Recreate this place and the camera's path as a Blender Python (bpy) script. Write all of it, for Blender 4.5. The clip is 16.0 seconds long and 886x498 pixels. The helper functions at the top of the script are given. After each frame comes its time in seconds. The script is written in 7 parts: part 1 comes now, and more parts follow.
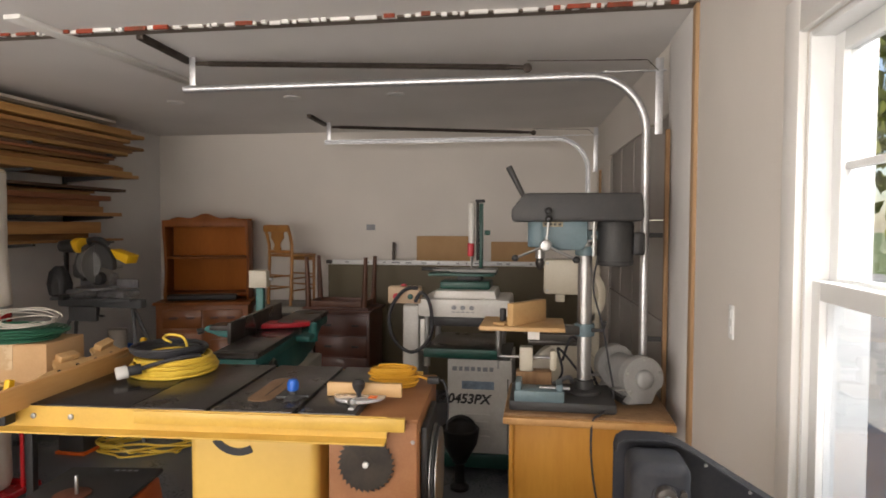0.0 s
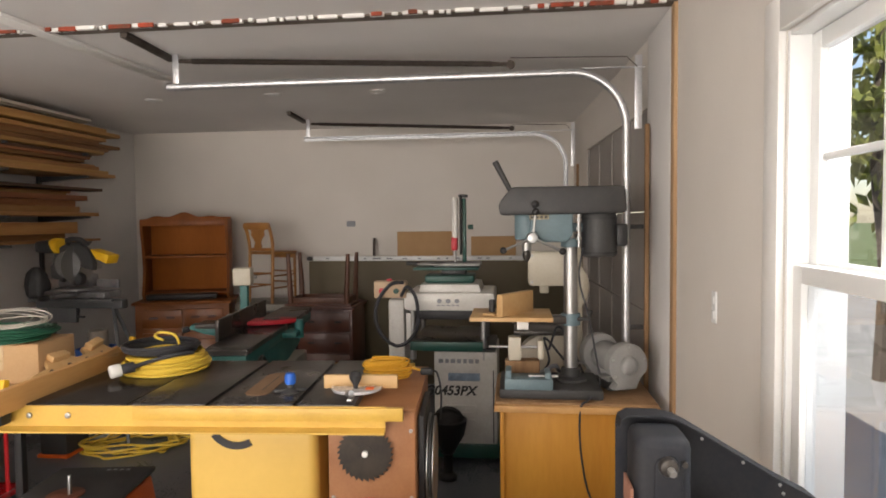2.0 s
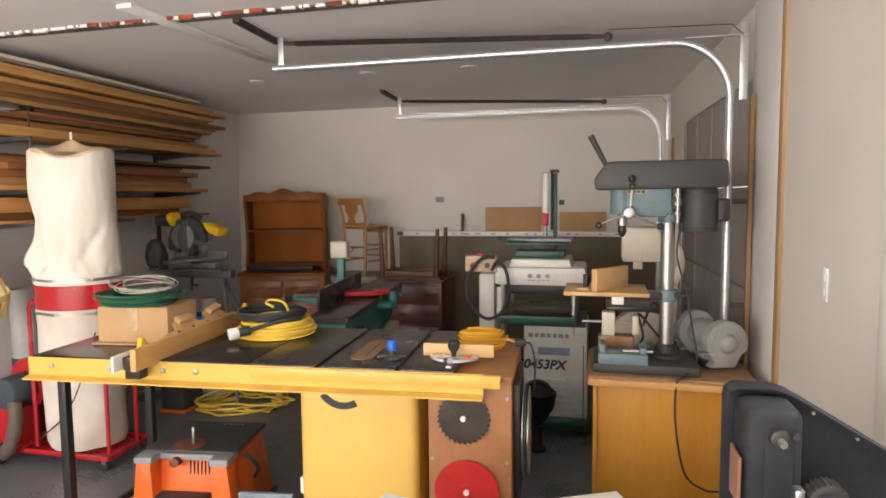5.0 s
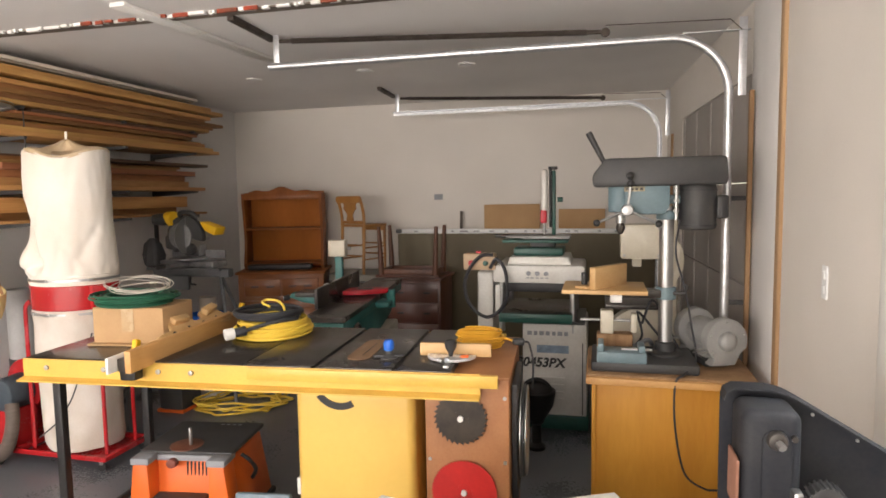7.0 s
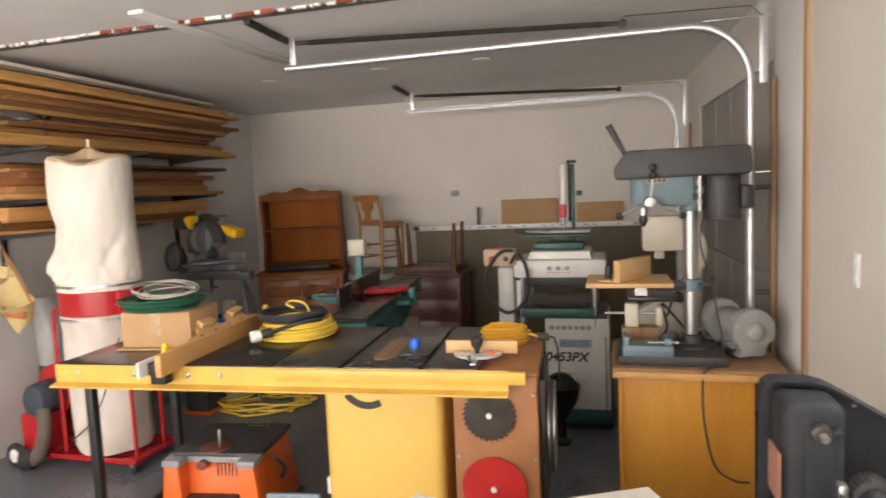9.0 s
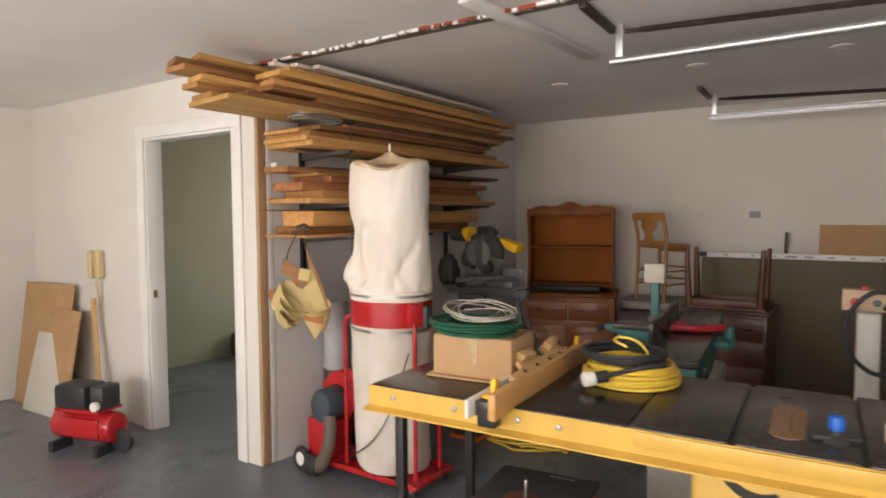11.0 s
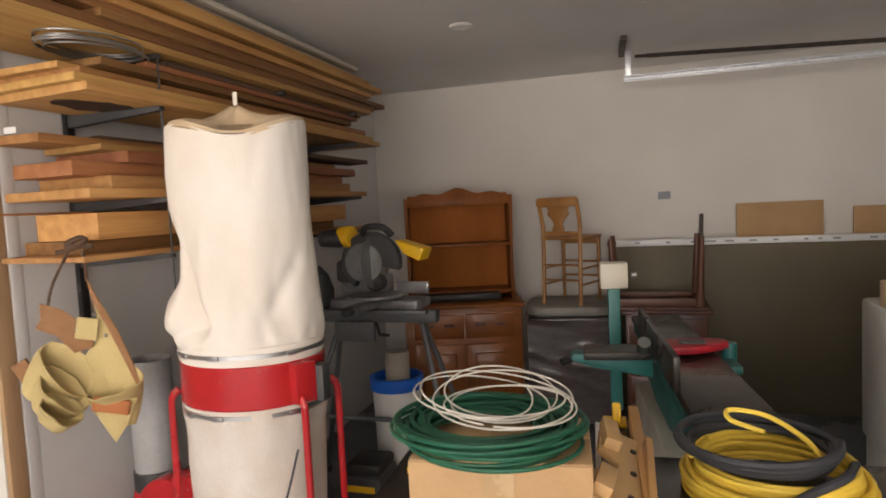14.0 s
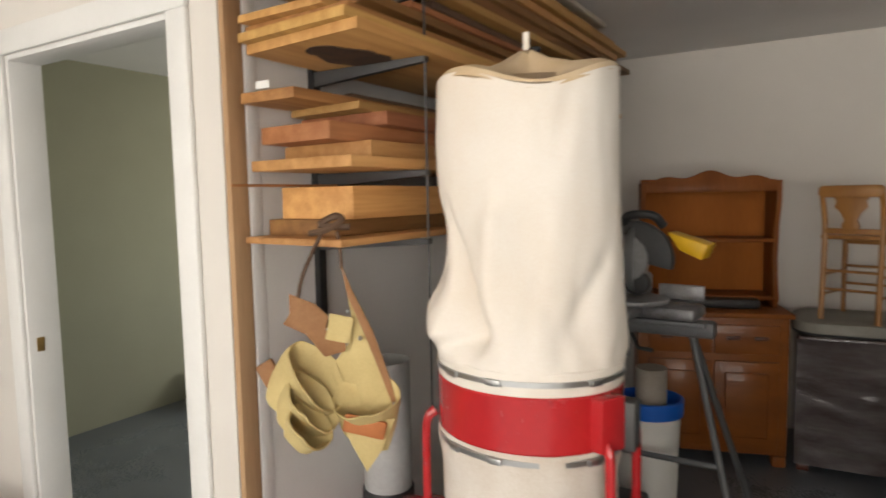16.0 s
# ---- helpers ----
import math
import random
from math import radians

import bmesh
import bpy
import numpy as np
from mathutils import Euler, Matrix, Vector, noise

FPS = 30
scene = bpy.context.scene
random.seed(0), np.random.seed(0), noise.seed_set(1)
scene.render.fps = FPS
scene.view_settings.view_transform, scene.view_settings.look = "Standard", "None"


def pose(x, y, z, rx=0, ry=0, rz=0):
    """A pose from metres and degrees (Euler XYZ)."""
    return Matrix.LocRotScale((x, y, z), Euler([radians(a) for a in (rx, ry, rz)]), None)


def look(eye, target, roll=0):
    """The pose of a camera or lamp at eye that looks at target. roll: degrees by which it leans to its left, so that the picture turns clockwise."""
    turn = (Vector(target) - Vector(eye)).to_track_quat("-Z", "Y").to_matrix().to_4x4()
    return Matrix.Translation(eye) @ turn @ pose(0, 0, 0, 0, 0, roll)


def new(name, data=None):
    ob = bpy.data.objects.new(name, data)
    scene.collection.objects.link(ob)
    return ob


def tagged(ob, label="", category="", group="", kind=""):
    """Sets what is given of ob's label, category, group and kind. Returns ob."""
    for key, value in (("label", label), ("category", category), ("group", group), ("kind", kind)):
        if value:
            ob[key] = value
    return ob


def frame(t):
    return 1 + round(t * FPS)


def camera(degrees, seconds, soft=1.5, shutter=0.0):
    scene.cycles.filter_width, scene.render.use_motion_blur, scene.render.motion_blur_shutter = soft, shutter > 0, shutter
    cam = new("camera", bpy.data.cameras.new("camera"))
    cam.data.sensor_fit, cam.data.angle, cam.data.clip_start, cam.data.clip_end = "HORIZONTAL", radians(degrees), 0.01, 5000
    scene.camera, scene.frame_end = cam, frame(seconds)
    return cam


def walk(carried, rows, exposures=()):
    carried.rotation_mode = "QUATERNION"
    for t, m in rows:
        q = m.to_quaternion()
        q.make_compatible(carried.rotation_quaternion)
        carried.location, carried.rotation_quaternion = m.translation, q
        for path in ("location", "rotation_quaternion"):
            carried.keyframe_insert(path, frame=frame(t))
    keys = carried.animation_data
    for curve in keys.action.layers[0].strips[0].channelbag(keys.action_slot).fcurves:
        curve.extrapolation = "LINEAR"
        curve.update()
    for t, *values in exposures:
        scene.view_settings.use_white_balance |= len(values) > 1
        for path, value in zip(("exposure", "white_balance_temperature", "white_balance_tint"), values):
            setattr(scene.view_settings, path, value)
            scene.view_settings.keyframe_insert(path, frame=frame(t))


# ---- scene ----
cam = camera(70.5, 16.0, 1.7, 0.5)
PATH = [
    (0, (0.199, 0.269, 1.546), (-0.113, 2.243, 1.469), 0.2),
    (0.5, (0.182, 0.253, 1.545), (-0.161, 2.22, 1.432), -0.5),
    (1, (0.155, 0.251, 1.541), (-0.136, 2.224, 1.395), 0.0),
    (1.5, (0.145, 0.24, 1.538), (-0.067, 2.228, 1.47), -0.4),
    (2, (0.132, 0.202, 1.537), (-0.093, 2.187, 1.448), -0.6),
    (2.5, (0.121, 0.152, 1.523), (-0.175, 2.118, 1.313), -2.2),
    (3, (0.117, 0.141, 1.534), (-0.22, 2.09, 1.24), 0.1),
    (3.5, (0.093, 0.144, 1.533), (-0.266, 2.096, 1.286), 0.7),
    (4, (0.087, 0.14, 1.535), (-0.302, 2.091, 1.328), -0.0),
    (4.5, (0.073, 0.13, 1.536), (-0.368, 2.073, 1.364), 0.0),
    (4.7, (0.078, 0.129, 1.529), (-0.4, 2.065, 1.368), -0.5),
    (7, (0.094, 0.154, 1.536), (-0.388, 2.087, 1.365), -0.9),
    (7.5, (0.086, 0.141, 1.537), (-0.393, 2.074, 1.35), -0.5),
    (8, (0.093, 0.145, 1.546), (-0.356, 2.084, 1.347), -1.9),
    (8.5, (0.083, 0.146, 1.539), (-0.34, 2.092, 1.354), -2.0),
    (9, (0.059, 0.146, 1.543), (-0.467, 2.067, 1.361), -2.5),
    (9.5, (-0.02, 0.2, 1.535), (-0.761, 2.048, 1.343), -2.1),
    (9.6, (-0.04, 0.208, 1.537), (-0.842, 2.031, 1.351), -2.2),
    (10, (-0.167, 0.341, 1.552), (-1.188, 2.056, 1.422), -1.5),
    (10.2, (-0.228, 0.371, 1.542), (-1.341, 2.029, 1.427), 0.7),
    (12.3, (-1.358, 0.63, 1.552), (-2.395, 2.335, 1.423), -4.1),
    (12.5, (-1.414, 0.713, 1.562), (-2.33, 2.485, 1.425), -3.4),
    (13, (-1.492, 0.992, 1.555), (-2.302, 2.82, 1.509), -0.6),
    (13.5, (-1.589, 1.216, 1.526), (-2.261, 3.097, 1.441), -1.5),
    (14, (-1.637, 1.367, 1.532), (-2.228, 3.272, 1.39), -2.8),
    (14.5, (-1.623, 1.569, 1.529), (-2.352, 3.425, 1.38), -0.2),
    (15, (-1.724, 1.628, 1.515), (-2.543, 3.443, 1.325), -0.3),
    (15.5, (-1.994, 1.624, 1.536), (-2.942, 3.377, 1.37), -3.0),
    (16, (-2.239, 1.689, 1.532), (-3.28, 3.389, 1.359), -1.1),
]
EXPOSURE = [(0, 0.51), (2.0, 0.60), (3.0, 0.51), (4.5, 0.82), (7.0, 0.92), (9.0, 0.86), (10.0, 0.68), (12.5, 0.48), (13.5, 0.56), (14.5, 0.59), (15.2, 0.60), (16.0, 0.59)]
EXPOSURE = [(t, stops, 6500 if t < 15 else 6350, 10 if t < 15 else 5) for t, stops in EXPOSURE]
walk(cam, [(t, look(eye, target, roll)) for t, eye, target, roll in PATH], EXPOSURE)

# ---- world, sun, window light and rear fill ----
XR, XL, YB, YD, CEIL = 0.81, -3.66, 6.16, 2.88, 2.44
XW, YS = -6.6, -1.25
world = bpy.data.worlds.new("world")
scene.world = world
world.use_nodes = True
_n = world.node_tree.nodes
_sky = _n.new("ShaderNodeTexSky")
_sky.sky_type, _sky.sun_disc = "NISHITA", False
_sky.sun_elevation, _sky.sun_rotation = radians(48), radians(80)
world.node_tree.links.new(_sky.outputs[0], _n["Background"].inputs[0])
_n["Background"].inputs[1].default_value = 0.15


def sun_lamp():
    data = bpy.data.lights.new("sun", "SUN")
    data.energy, data.angle, data.color = 5.0, radians(0.5), (1, 0.95, 0.87)
    ob = new("sun", data)
    ob.matrix_world = look((-20, -8, 26), (0, 0, 0))


def area_lamp(name, eye, target, w, h, watts, colour):
    data = bpy.data.lights.new(name, "AREA")
    data.shape, data.size, data.size_y, data.energy, data.color = "RECTANGLE", w, h, watts, colour
    ob = new(name, data)
    ob.matrix_world = look(eye, target)


sun_lamp()
area_lamp("window_light", (XR + 0.40, 1.42, 2.50), (XR - 0.6, 1.42, 1.55), 0.95, 0.8, 46, (1.0, 0.98, 0.95))
# Added fill from behind the camera; the opening it stands in is unseen.
area_lamp("rear_fill_light", (-2.2, YS - 0.1, 1.35), (-2.35, YS + 1, 1.84), 5.2, 1.7, 117, (1.0, 0.895, 0.825))
area_lamp("hall_window_light", (-5.0, 5.96, 1.4), (-5.4, 4.9, 1.2), 1.2, 1.2, 14.5, (1.0, 0.94, 0.84))


# ---- materials ----
def mat(name, c, rough=0.5, metal=0.0, c2=None, scale=6.0, fine=60.0, amount=0.25, bump=0.1, stretch=(1, 1, 1), spec=0.5, vary=0.0, coat=0.0):
    m = bpy.data.materials.new(name)
    m.use_nodes = True
    nt = m.node_tree
    bs = nt.nodes["Principled BSDF"]
    tc = nt.nodes.new("ShaderNodeTexCoord")
    mp = nt.nodes.new("ShaderNodeMapping")
    mp.inputs["Scale"].default_value = stretch
    nt.links.new(tc.outputs["Object"], mp.inputs[0])
    n1, n2 = nt.nodes.new("ShaderNodeTexNoise"), nt.nodes.new("ShaderNodeTexNoise")
    for n, s, d in ((n1, scale, 4), (n2, fine, 3)):
        n.inputs["Scale"].default_value, n.inputs["Detail"].default_value = s, d
        nt.links.new(mp.outputs[0], n.inputs["Vector"])
    add = nt.nodes.new("ShaderNodeMath")
    add.operation = "MULTIPLY_ADD"
    add.inputs[1].default_value, add.inputs[2].default_value = 0.35, 0
    nt.links.new(n2.outputs[0], add.inputs[0])
    nt.links.new(n1.outputs[0], add.inputs[2])
    ramp = nt.nodes.new("ShaderNodeMapRange")
    ramp.inputs[1].default_value, ramp.inputs[2].default_value = 0.45, 0.9
    nt.links.new(add.outputs[0], ramp.inputs[0])
    mix = nt.nodes.new("ShaderNodeMix")
    mix.data_type = "RGBA"
    c2 = c2 or tuple(x * (1 - amount) for x in c)
    mix.inputs[6].default_value, mix.inputs[7].default_value = (*c, 1), (*c2, 1)
    nt.links.new(ramp.outputs[0], mix.inputs[0])
    out = mix.outputs[2]
    if vary:
        oi = nt.nodes.new("ShaderNodeObjectInfo")
        hsv = nt.nodes.new("ShaderNodeHueSaturation")
        vr = nt.nodes.new("ShaderNodeMapRange")
        vr.inputs[3].default_value, vr.inputs[4].default_value = 1 - vary, 1 + vary
        nt.links.new(oi.outputs["Random"], vr.inputs[0])
        nt.links.new(vr.outputs[0], hsv.inputs["Value"])
        hr = nt.nodes.new("ShaderNodeMapRange")
        hr.inputs[3].default_value, hr.inputs[4].default_value = 0.488, 0.51
        wn = nt.nodes.new("ShaderNodeTexWhiteNoise")
        wn.noise_dimensions = "1D"
        nt.links.new(oi.outputs["Random"], wn.inputs["W"])
        nt.links.new(wn.outputs["Value"], hr.inputs[0])
        nt.links.new(hr.outputs[0], hsv.inputs["Hue"])
        nt.links.new(out, hsv.inputs["Color"])
        out = hsv.outputs[0]
    nt.links.new(out, bs.inputs["Base Color"])
    rr = nt.nodes.new("ShaderNodeMapRange")
    rr.inputs[3].default_value, rr.inputs[4].default_value = max(rough - 0.1, 0.02), min(rough + 0.12, 1)
    nt.links.new(add.outputs[0], rr.inputs[0])
    nt.links.new(rr.outputs[0], bs.inputs["Roughness"])
    bs.inputs["Metallic"].default_value = metal
    bs.inputs["Specular IOR Level"].default_value = spec
    bs.inputs["Coat Weight"].default_value = coat
    if bump:
        bp = nt.nodes.new("ShaderNodeBump")
        bp.inputs["Strength"].default_value, bp.inputs["Distance"].default_value = bump, 0.004
        nt.links.new(add.outputs[0], bp.inputs["Height"])
        nt.links.new(bp.outputs[0], bs.inputs["Normal"])
    return m


def glass_mat(name):
    m = bpy.data.materials.new(name)
    m.use_nodes = True
    bs = m.node_tree.nodes["Principled BSDF"]
    bs.inputs["Transmission Weight"].default_value, bs.inputs["Roughness"].default_value, bs.inputs["IOR"].default_value = 1, 0.0, 1.45
    return m


WALL = mat("white_drywall", (0.72, 0.68, 0.625), 0.75, scale=1.3, fine=240, amount=0.10, bump=0.04)
WALL_RAW = mat("taped_drywall", (0.72, 0.70, 0.675), 0.8, c2=(0.61, 0.60, 0.585), scale=1.6, fine=180, bump=0.05)
CEILING = mat("ceiling_drywall", (0.83, 0.81, 0.79), 0.85, scale=1.0, fine=150, amount=0.12, bump=0.06)
GREEN_ROOM = mat("green_grey_wall", (0.37, 0.36, 0.26), 0.8, scale=2, fine=120, amount=0.08, bump=0.03)
FLOOR = mat("grey_epoxy", (0.155, 0.17, 0.188), 0.24, c2=(0.125, 0.138, 0.154), scale=1.3, fine=70, bump=0.0)
TRIM = mat("white_paint", (0.78, 0.77, 0.74), 0.4, scale=5, fine=90, amount=0.06, bump=0.03)
VINYL = mat("white_vinyl", (0.8, 0.81, 0.8), 0.35, scale=4, fine=50, amount=0.05, bump=0.0)
STUD = mat("raw_stud", (0.36, 0.22, 0.11), 0.7, c2=(0.20, 0.11, 0.05), scale=9, fine=90, stretch=(1, 1, 0.08), bump=0.2)
STUDPALE = mat("tan_stud", (0.50, 0.33, 0.18), 0.7, c2=(0.34, 0.20, 0.10), scale=9, fine=90, stretch=(1, 1, 0.08), bump=0.2)
PINE = mat("pine_board", (0.55, 0.31, 0.105), 0.62, c2=(0.36, 0.175, 0.05), scale=14, fine=90, stretch=(1.3, 0.08, 1.3), bump=0.18, vary=0.32)
OAK = mat("oak_board", (0.36, 0.175, 0.055), 0.62, c2=(0.19, 0.08, 0.024), scale=12, fine=90, stretch=(1.3, 0.08, 1.3), bump=0.18, vary=0.36)
CHERRY = mat("reddish_board", (0.40, 0.165, 0.065), 0.6, c2=(0.25, 0.09, 0.032), scale=12, fine=90, stretch=(1.3, 0.08, 1.3), bump=0.15, vary=0.2)
PLY = mat("birch_plywood", (0.60, 0.40, 0.19), 0.5, c2=(0.50, 0.30, 0.12), scale=5, fine=70, stretch=(0.25, 1, 1), bump=0.06)
FENCEWOOD = mat("fence_hardwood", (0.60, 0.34, 0.125), 0.45, c2=(0.48, 0.25, 0.08), scale=8, fine=80, stretch=(1, 0.15, 1), bump=0.06)
HONEY = mat("honey_maple", (0.64, 0.315, 0.045), 0.42, spec=0.3, c2=(0.51, 0.225, 0.028), scale=4, fine=60, stretch=(1, 1, 0.2), bump=0.05)
HUTCHWOOD = mat("cherry_stain", (0.27, 0.085, 0.014), 0.5, spec=0.2, c2=(0.17, 0.048, 0.008), scale=5, fine=60, stretch=(1, 1, 0.25), bump=0.06, coat=0.1)
DARKWOOD = mat("mahogany_stain", (0.12, 0.032, 0.014), 0.35, c2=(0.065, 0.019, 0.010), scale=6, fine=60, stretch=(1, 1, 0.2), bump=0.05, coat=0.1)
CHAIRWOOD = mat("golden_oak", (0.40, 0.19, 0.045), 0.4, c2=(0.28, 0.12, 0.03), scale=9, fine=70, stretch=(1, 1, 0.2), bump=0.06)
PARTICLE = mat("stained_plywood", (0.37, 0.165, 0.065), 0.5, c2=(0.27, 0.11, 0.04), scale=5, fine=130, bump=0.05)
THROAT = mat("worn_throat_plate", (0.30, 0.175, 0.09), 0.45, c2=(0.21, 0.12, 0.06), scale=9, fine=90, stretch=(1, 0.2, 1))
YELLOW = mat("machine_yellow", (0.74, 0.49, 0.12), 0.26, c2=(0.68, 0.44, 0.10), scale=3, fine=40, bump=0.02)
RAILYELLOW = mat("rail_yellow", (0.68, 0.435, 0.085), 0.34, c2=(0.57, 0.35, 0.065), scale=7, fine=90, bump=0.03)
CASTIRON = mat("cast_iron", (0.085, 0.077, 0.069), 0.25, 0.45, c2=(0.052, 0.046, 0.041), scale=5, fine=90, bump=0.05)
LAMINATE = mat("black_laminate", (0.026, 0.022, 0.019), 0.17, c2=(0.036, 0.03, 0.026), scale=8, fine=120, bump=0.02, spec=0.32)
BLACK = mat("black_plastic", (0.02, 0.02, 0.021), 0.45, c2=(0.035, 0.035, 0.035), scale=12, fine=90, bump=0.04)
BLACKSTEEL = mat("black_steel", (0.018, 0.018, 0.019), 0.4, 0.3, c2=(0.03, 0.028, 0.026), scale=9, fine=80, bump=0.03)
CHARCOAL = mat("charcoal_paint", (0.036, 0.037, 0.039), 0.5, c2=(0.06, 0.058, 0.055), scale=10, fine=120, bump=0.06)
GREYBLUE = mat("bluegrey_paint", (0.17, 0.25, 0.28), 0.42, c2=(0.13, 0.19, 0.215), scale=8, fine=80, bump=0.04)
STEEL = mat("bright_steel", (0.46, 0.46, 0.455), 0.36, 1.0, c2=(0.45, 0.45, 0.44), scale=10, fine=100, bump=0.02)
GALV = mat("galvanised_steel", (0.74, 0.75, 0.77), 0.36, 0.9, c2=(0.62, 0.63, 0.65), scale=30, fine=60, bump=0.02)
RUST = mat("dark_spring_steel", (0.09, 0.075, 0.065), 0.55, 0.6, c2=(0.06, 0.045, 0.035), scale=14, fine=120, bump=0.1)
GREY = mat("grey_plastic", (0.30, 0.31, 0.33), 0.5, scale=9, fine=90, amount=0.15, bump=0.04)
GRINDGREY = mat("grinder_grey", (0.33, 0.33, 0.32), 0.42, c2=(0.25, 0.25, 0.24), scale=9, fine=90, bump=0.05)
CREAM = mat("cream_enamel", (0.62, 0.58, 0.47), 0.38, c2=(0.53, 0.48, 0.37), scale=5, fine=80, bump=0.03)
WHITEMETAL = mat("white_enamel", (0.74, 0.73, 0.69), 0.36, c2=(0.57, 0.55, 0.5), scale=4, fine=60, bump=0.02)
DKGREEN = mat("dark_green_enamel", (0.012, 0.085, 0.065), 0.34, c2=(0.009, 0.06, 0.046), scale=5, fine=70, bump=0.02)
TEAL = mat("teal_enamel", (0.035, 0.20, 0.185), 0.36, c2=(0.025, 0.14, 0.13), scale=5, fine=70, bump=0.03)
RED = mat("red_enamel", (0.48, 0.018, 0.022), 0.2, c2=(0.40, 0.014, 0.018), scale=5, fine=60, bump=0.01, coat=0.4)
REDPLASTIC = mat("red_plastic", (0.55, 0.02, 0.035), 0.4, scale=6, fine=60, amount=0.2, bump=0.02)
ORANGE = mat("orange_plastic", (0.80, 0.15, 0.016), 0.42, c2=(0.68, 0.12, 0.014), scale=5, fine=140, bump=0.05)
CANVAS = mat("cream_canvas", (0.80, 0.755, 0.69), 0.85, c2=(0.72, 0.635, 0.53), scale=2.6, fine=170, bump=0.12)
CANVAS_TOP = mat("tan_canvas", (0.62, 0.49, 0.33), 0.9, c2=(0.52, 0.38, 0.22), scale=5, fine=170, bump=0.12)
CANVAS_LOW = mat("stained_canvas", (0.74, 0.69, 0.63), 0.85, c2=(0.56, 0.48, 0.39), scale=3.5, fine=170, bump=0.12)
CARD = mat("brown_cardboard", (0.48, 0.31, 0.155), 0.8, c2=(0.41, 0.25, 0.12), scale=4, fine=120, bump=0.05)
CARDTAPE = mat("parcel_tape", (0.42, 0.27, 0.13), 0.22, c2=(0.5, 0.36, 0.2), scale=12, fine=60, bump=0.03)
SUEDE = mat("split_suede", (0.60, 0.48, 0.22), 0.9, c2=(0.48, 0.37, 0.16), scale=7, fine=160, bump=0.2)
LEATHER = mat("brown_leather", (0.32, 0.16, 0.065), 0.7, c2=(0.22, 0.10, 0.04), scale=8, fine=120, bump=0.15)
CORDYELLOW = mat("yellow_cord", (0.80, 0.58, 0.08), 0.42, c2=(0.72, 0.49, 0.05), scale=9, fine=60, bump=0.02)
CORDORANGE = mat("gold_cord", (0.78, 0.42, 0.035), 0.45, c2=(0.65, 0.33, 0.02), scale=9, fine=60, bump=0.02)
CORDBLACK = mat("dark_rubber", (0.025, 0.027, 0.032), 0.5, c2=(0.04, 0.04, 0.045), scale=9, fine=60, bump=0.02)
CORDGREEN = mat("green_cord", (0.012, 0.11, 0.055), 0.45, c2=(0.009, 0.075, 0.04), scale=9, fine=60, bump=0.02)
CORDWHITE = mat("white_cord", (0.56, 0.52, 0.45), 0.45, scale=9, fine=60, amount=0.1, bump=0.02)
BLUE = mat("blue_plastic", (0.012, 0.12, 0.55), 0.35, scale=9, fine=60, amount=0.15, bump=0.0)
LEMON = mat("tool_yellow", (0.85, 0.50, 0.01), 0.4, scale=8, fine=60, amount=0.12, bump=0.02)
HARDBOARD = mat("tan_sheet_panel", (0.15, 0.125, 0.075), 0.55, c2=(0.12, 0.098, 0.058), scale=1.3, fine=120, bump=0.03)
PAPER = mat("white_carton", (0.74, 0.73, 0.69), 0.7, scale=6, fine=120, amount=0.08, bump=0.03)
BEIGE = mat("beige_board", (0.62, 0.595, 0.52), 0.7, c2=(0.55, 0.52, 0.44), scale=3, fine=90, bump=0.03)
PUTTY = mat("wrap_film", (0.085, 0.058, 0.055), 0.16, c2=(0.045, 0.022, 0.018), scale=7, fine=25, stretch=(0.5, 0.5, 2.2), bump=0.5, coat=0.5)
CLOUDGLASS = mat("smoky_guard", (0.25, 0.25, 0.25), 0.25, scale=6, fine=60, amount=0.4, bump=0.02)
GLASS = glass_mat("clear_glass")
GRASS = mat("sunlit_lawn", (0.10, 0.15, 0.035), 0.9, c2=(0.16, 0.17, 0.07), scale=1.5, fine=30, bump=0.3)
DRIVE = mat("pale_gravel", (0.36, 0.34, 0.31), 0.9, c2=(0.27, 0.25, 0.23), scale=2, fine=60, bump=0.3)
LEAF = mat("spring_leaf", (0.16, 0.20, 0.03), 0.6, c2=(0.24, 0.23, 0.04), scale=3, fine=30, bump=0.0)
BARK = mat("grey_bark", (0.12, 0.09, 0.065), 0.9, scale=8, fine=60, amount=0.4, bump=0.5)


# ---- mesh helpers ----
def bev(bm, verts, w, seg=2):
    if w > 0:
        es = {e for v in verts for e in v.link_edges}
        bmesh.ops.bevel(bm, geom=list(es), offset=w, segments=seg, affect="EDGES", profile=0.5)


def box(bm, c, s, b=0.0, m=None, seg=2):
    mm = Matrix.Translation(c) @ (m or Matrix()) @ Matrix.Diagonal((*s, 1))
    r = bmesh.ops.create_cube(bm, size=1, matrix=mm)
    bev(bm, r["verts"], b, seg)
    return bm


def cyl(bm, p0, p1, r, r2=None, seg=20, b=0.0):
    p0, p1 = Vector(p0), Vector(p1)
    d = p1 - p0
    q = d.to_track_quat("Z", "Y").to_matrix().to_4x4()
    o = bmesh.ops.create_cone(bm, cap_ends=True, segments=seg, radius1=r, radius2=r if r2 is None else r2, depth=d.length, matrix=Matrix.Translation((p0 + p1) / 2) @ q)
    if b > 0:
        es = [e for e in {e for v in o["verts"] for e in v.link_edges} if any(len(f.verts) > 4 for f in e.link_faces)]
        bmesh.ops.bevel(bm, geom=es, offset=b, segments=2, affect="EDGES", profile=0.5)
    return bm


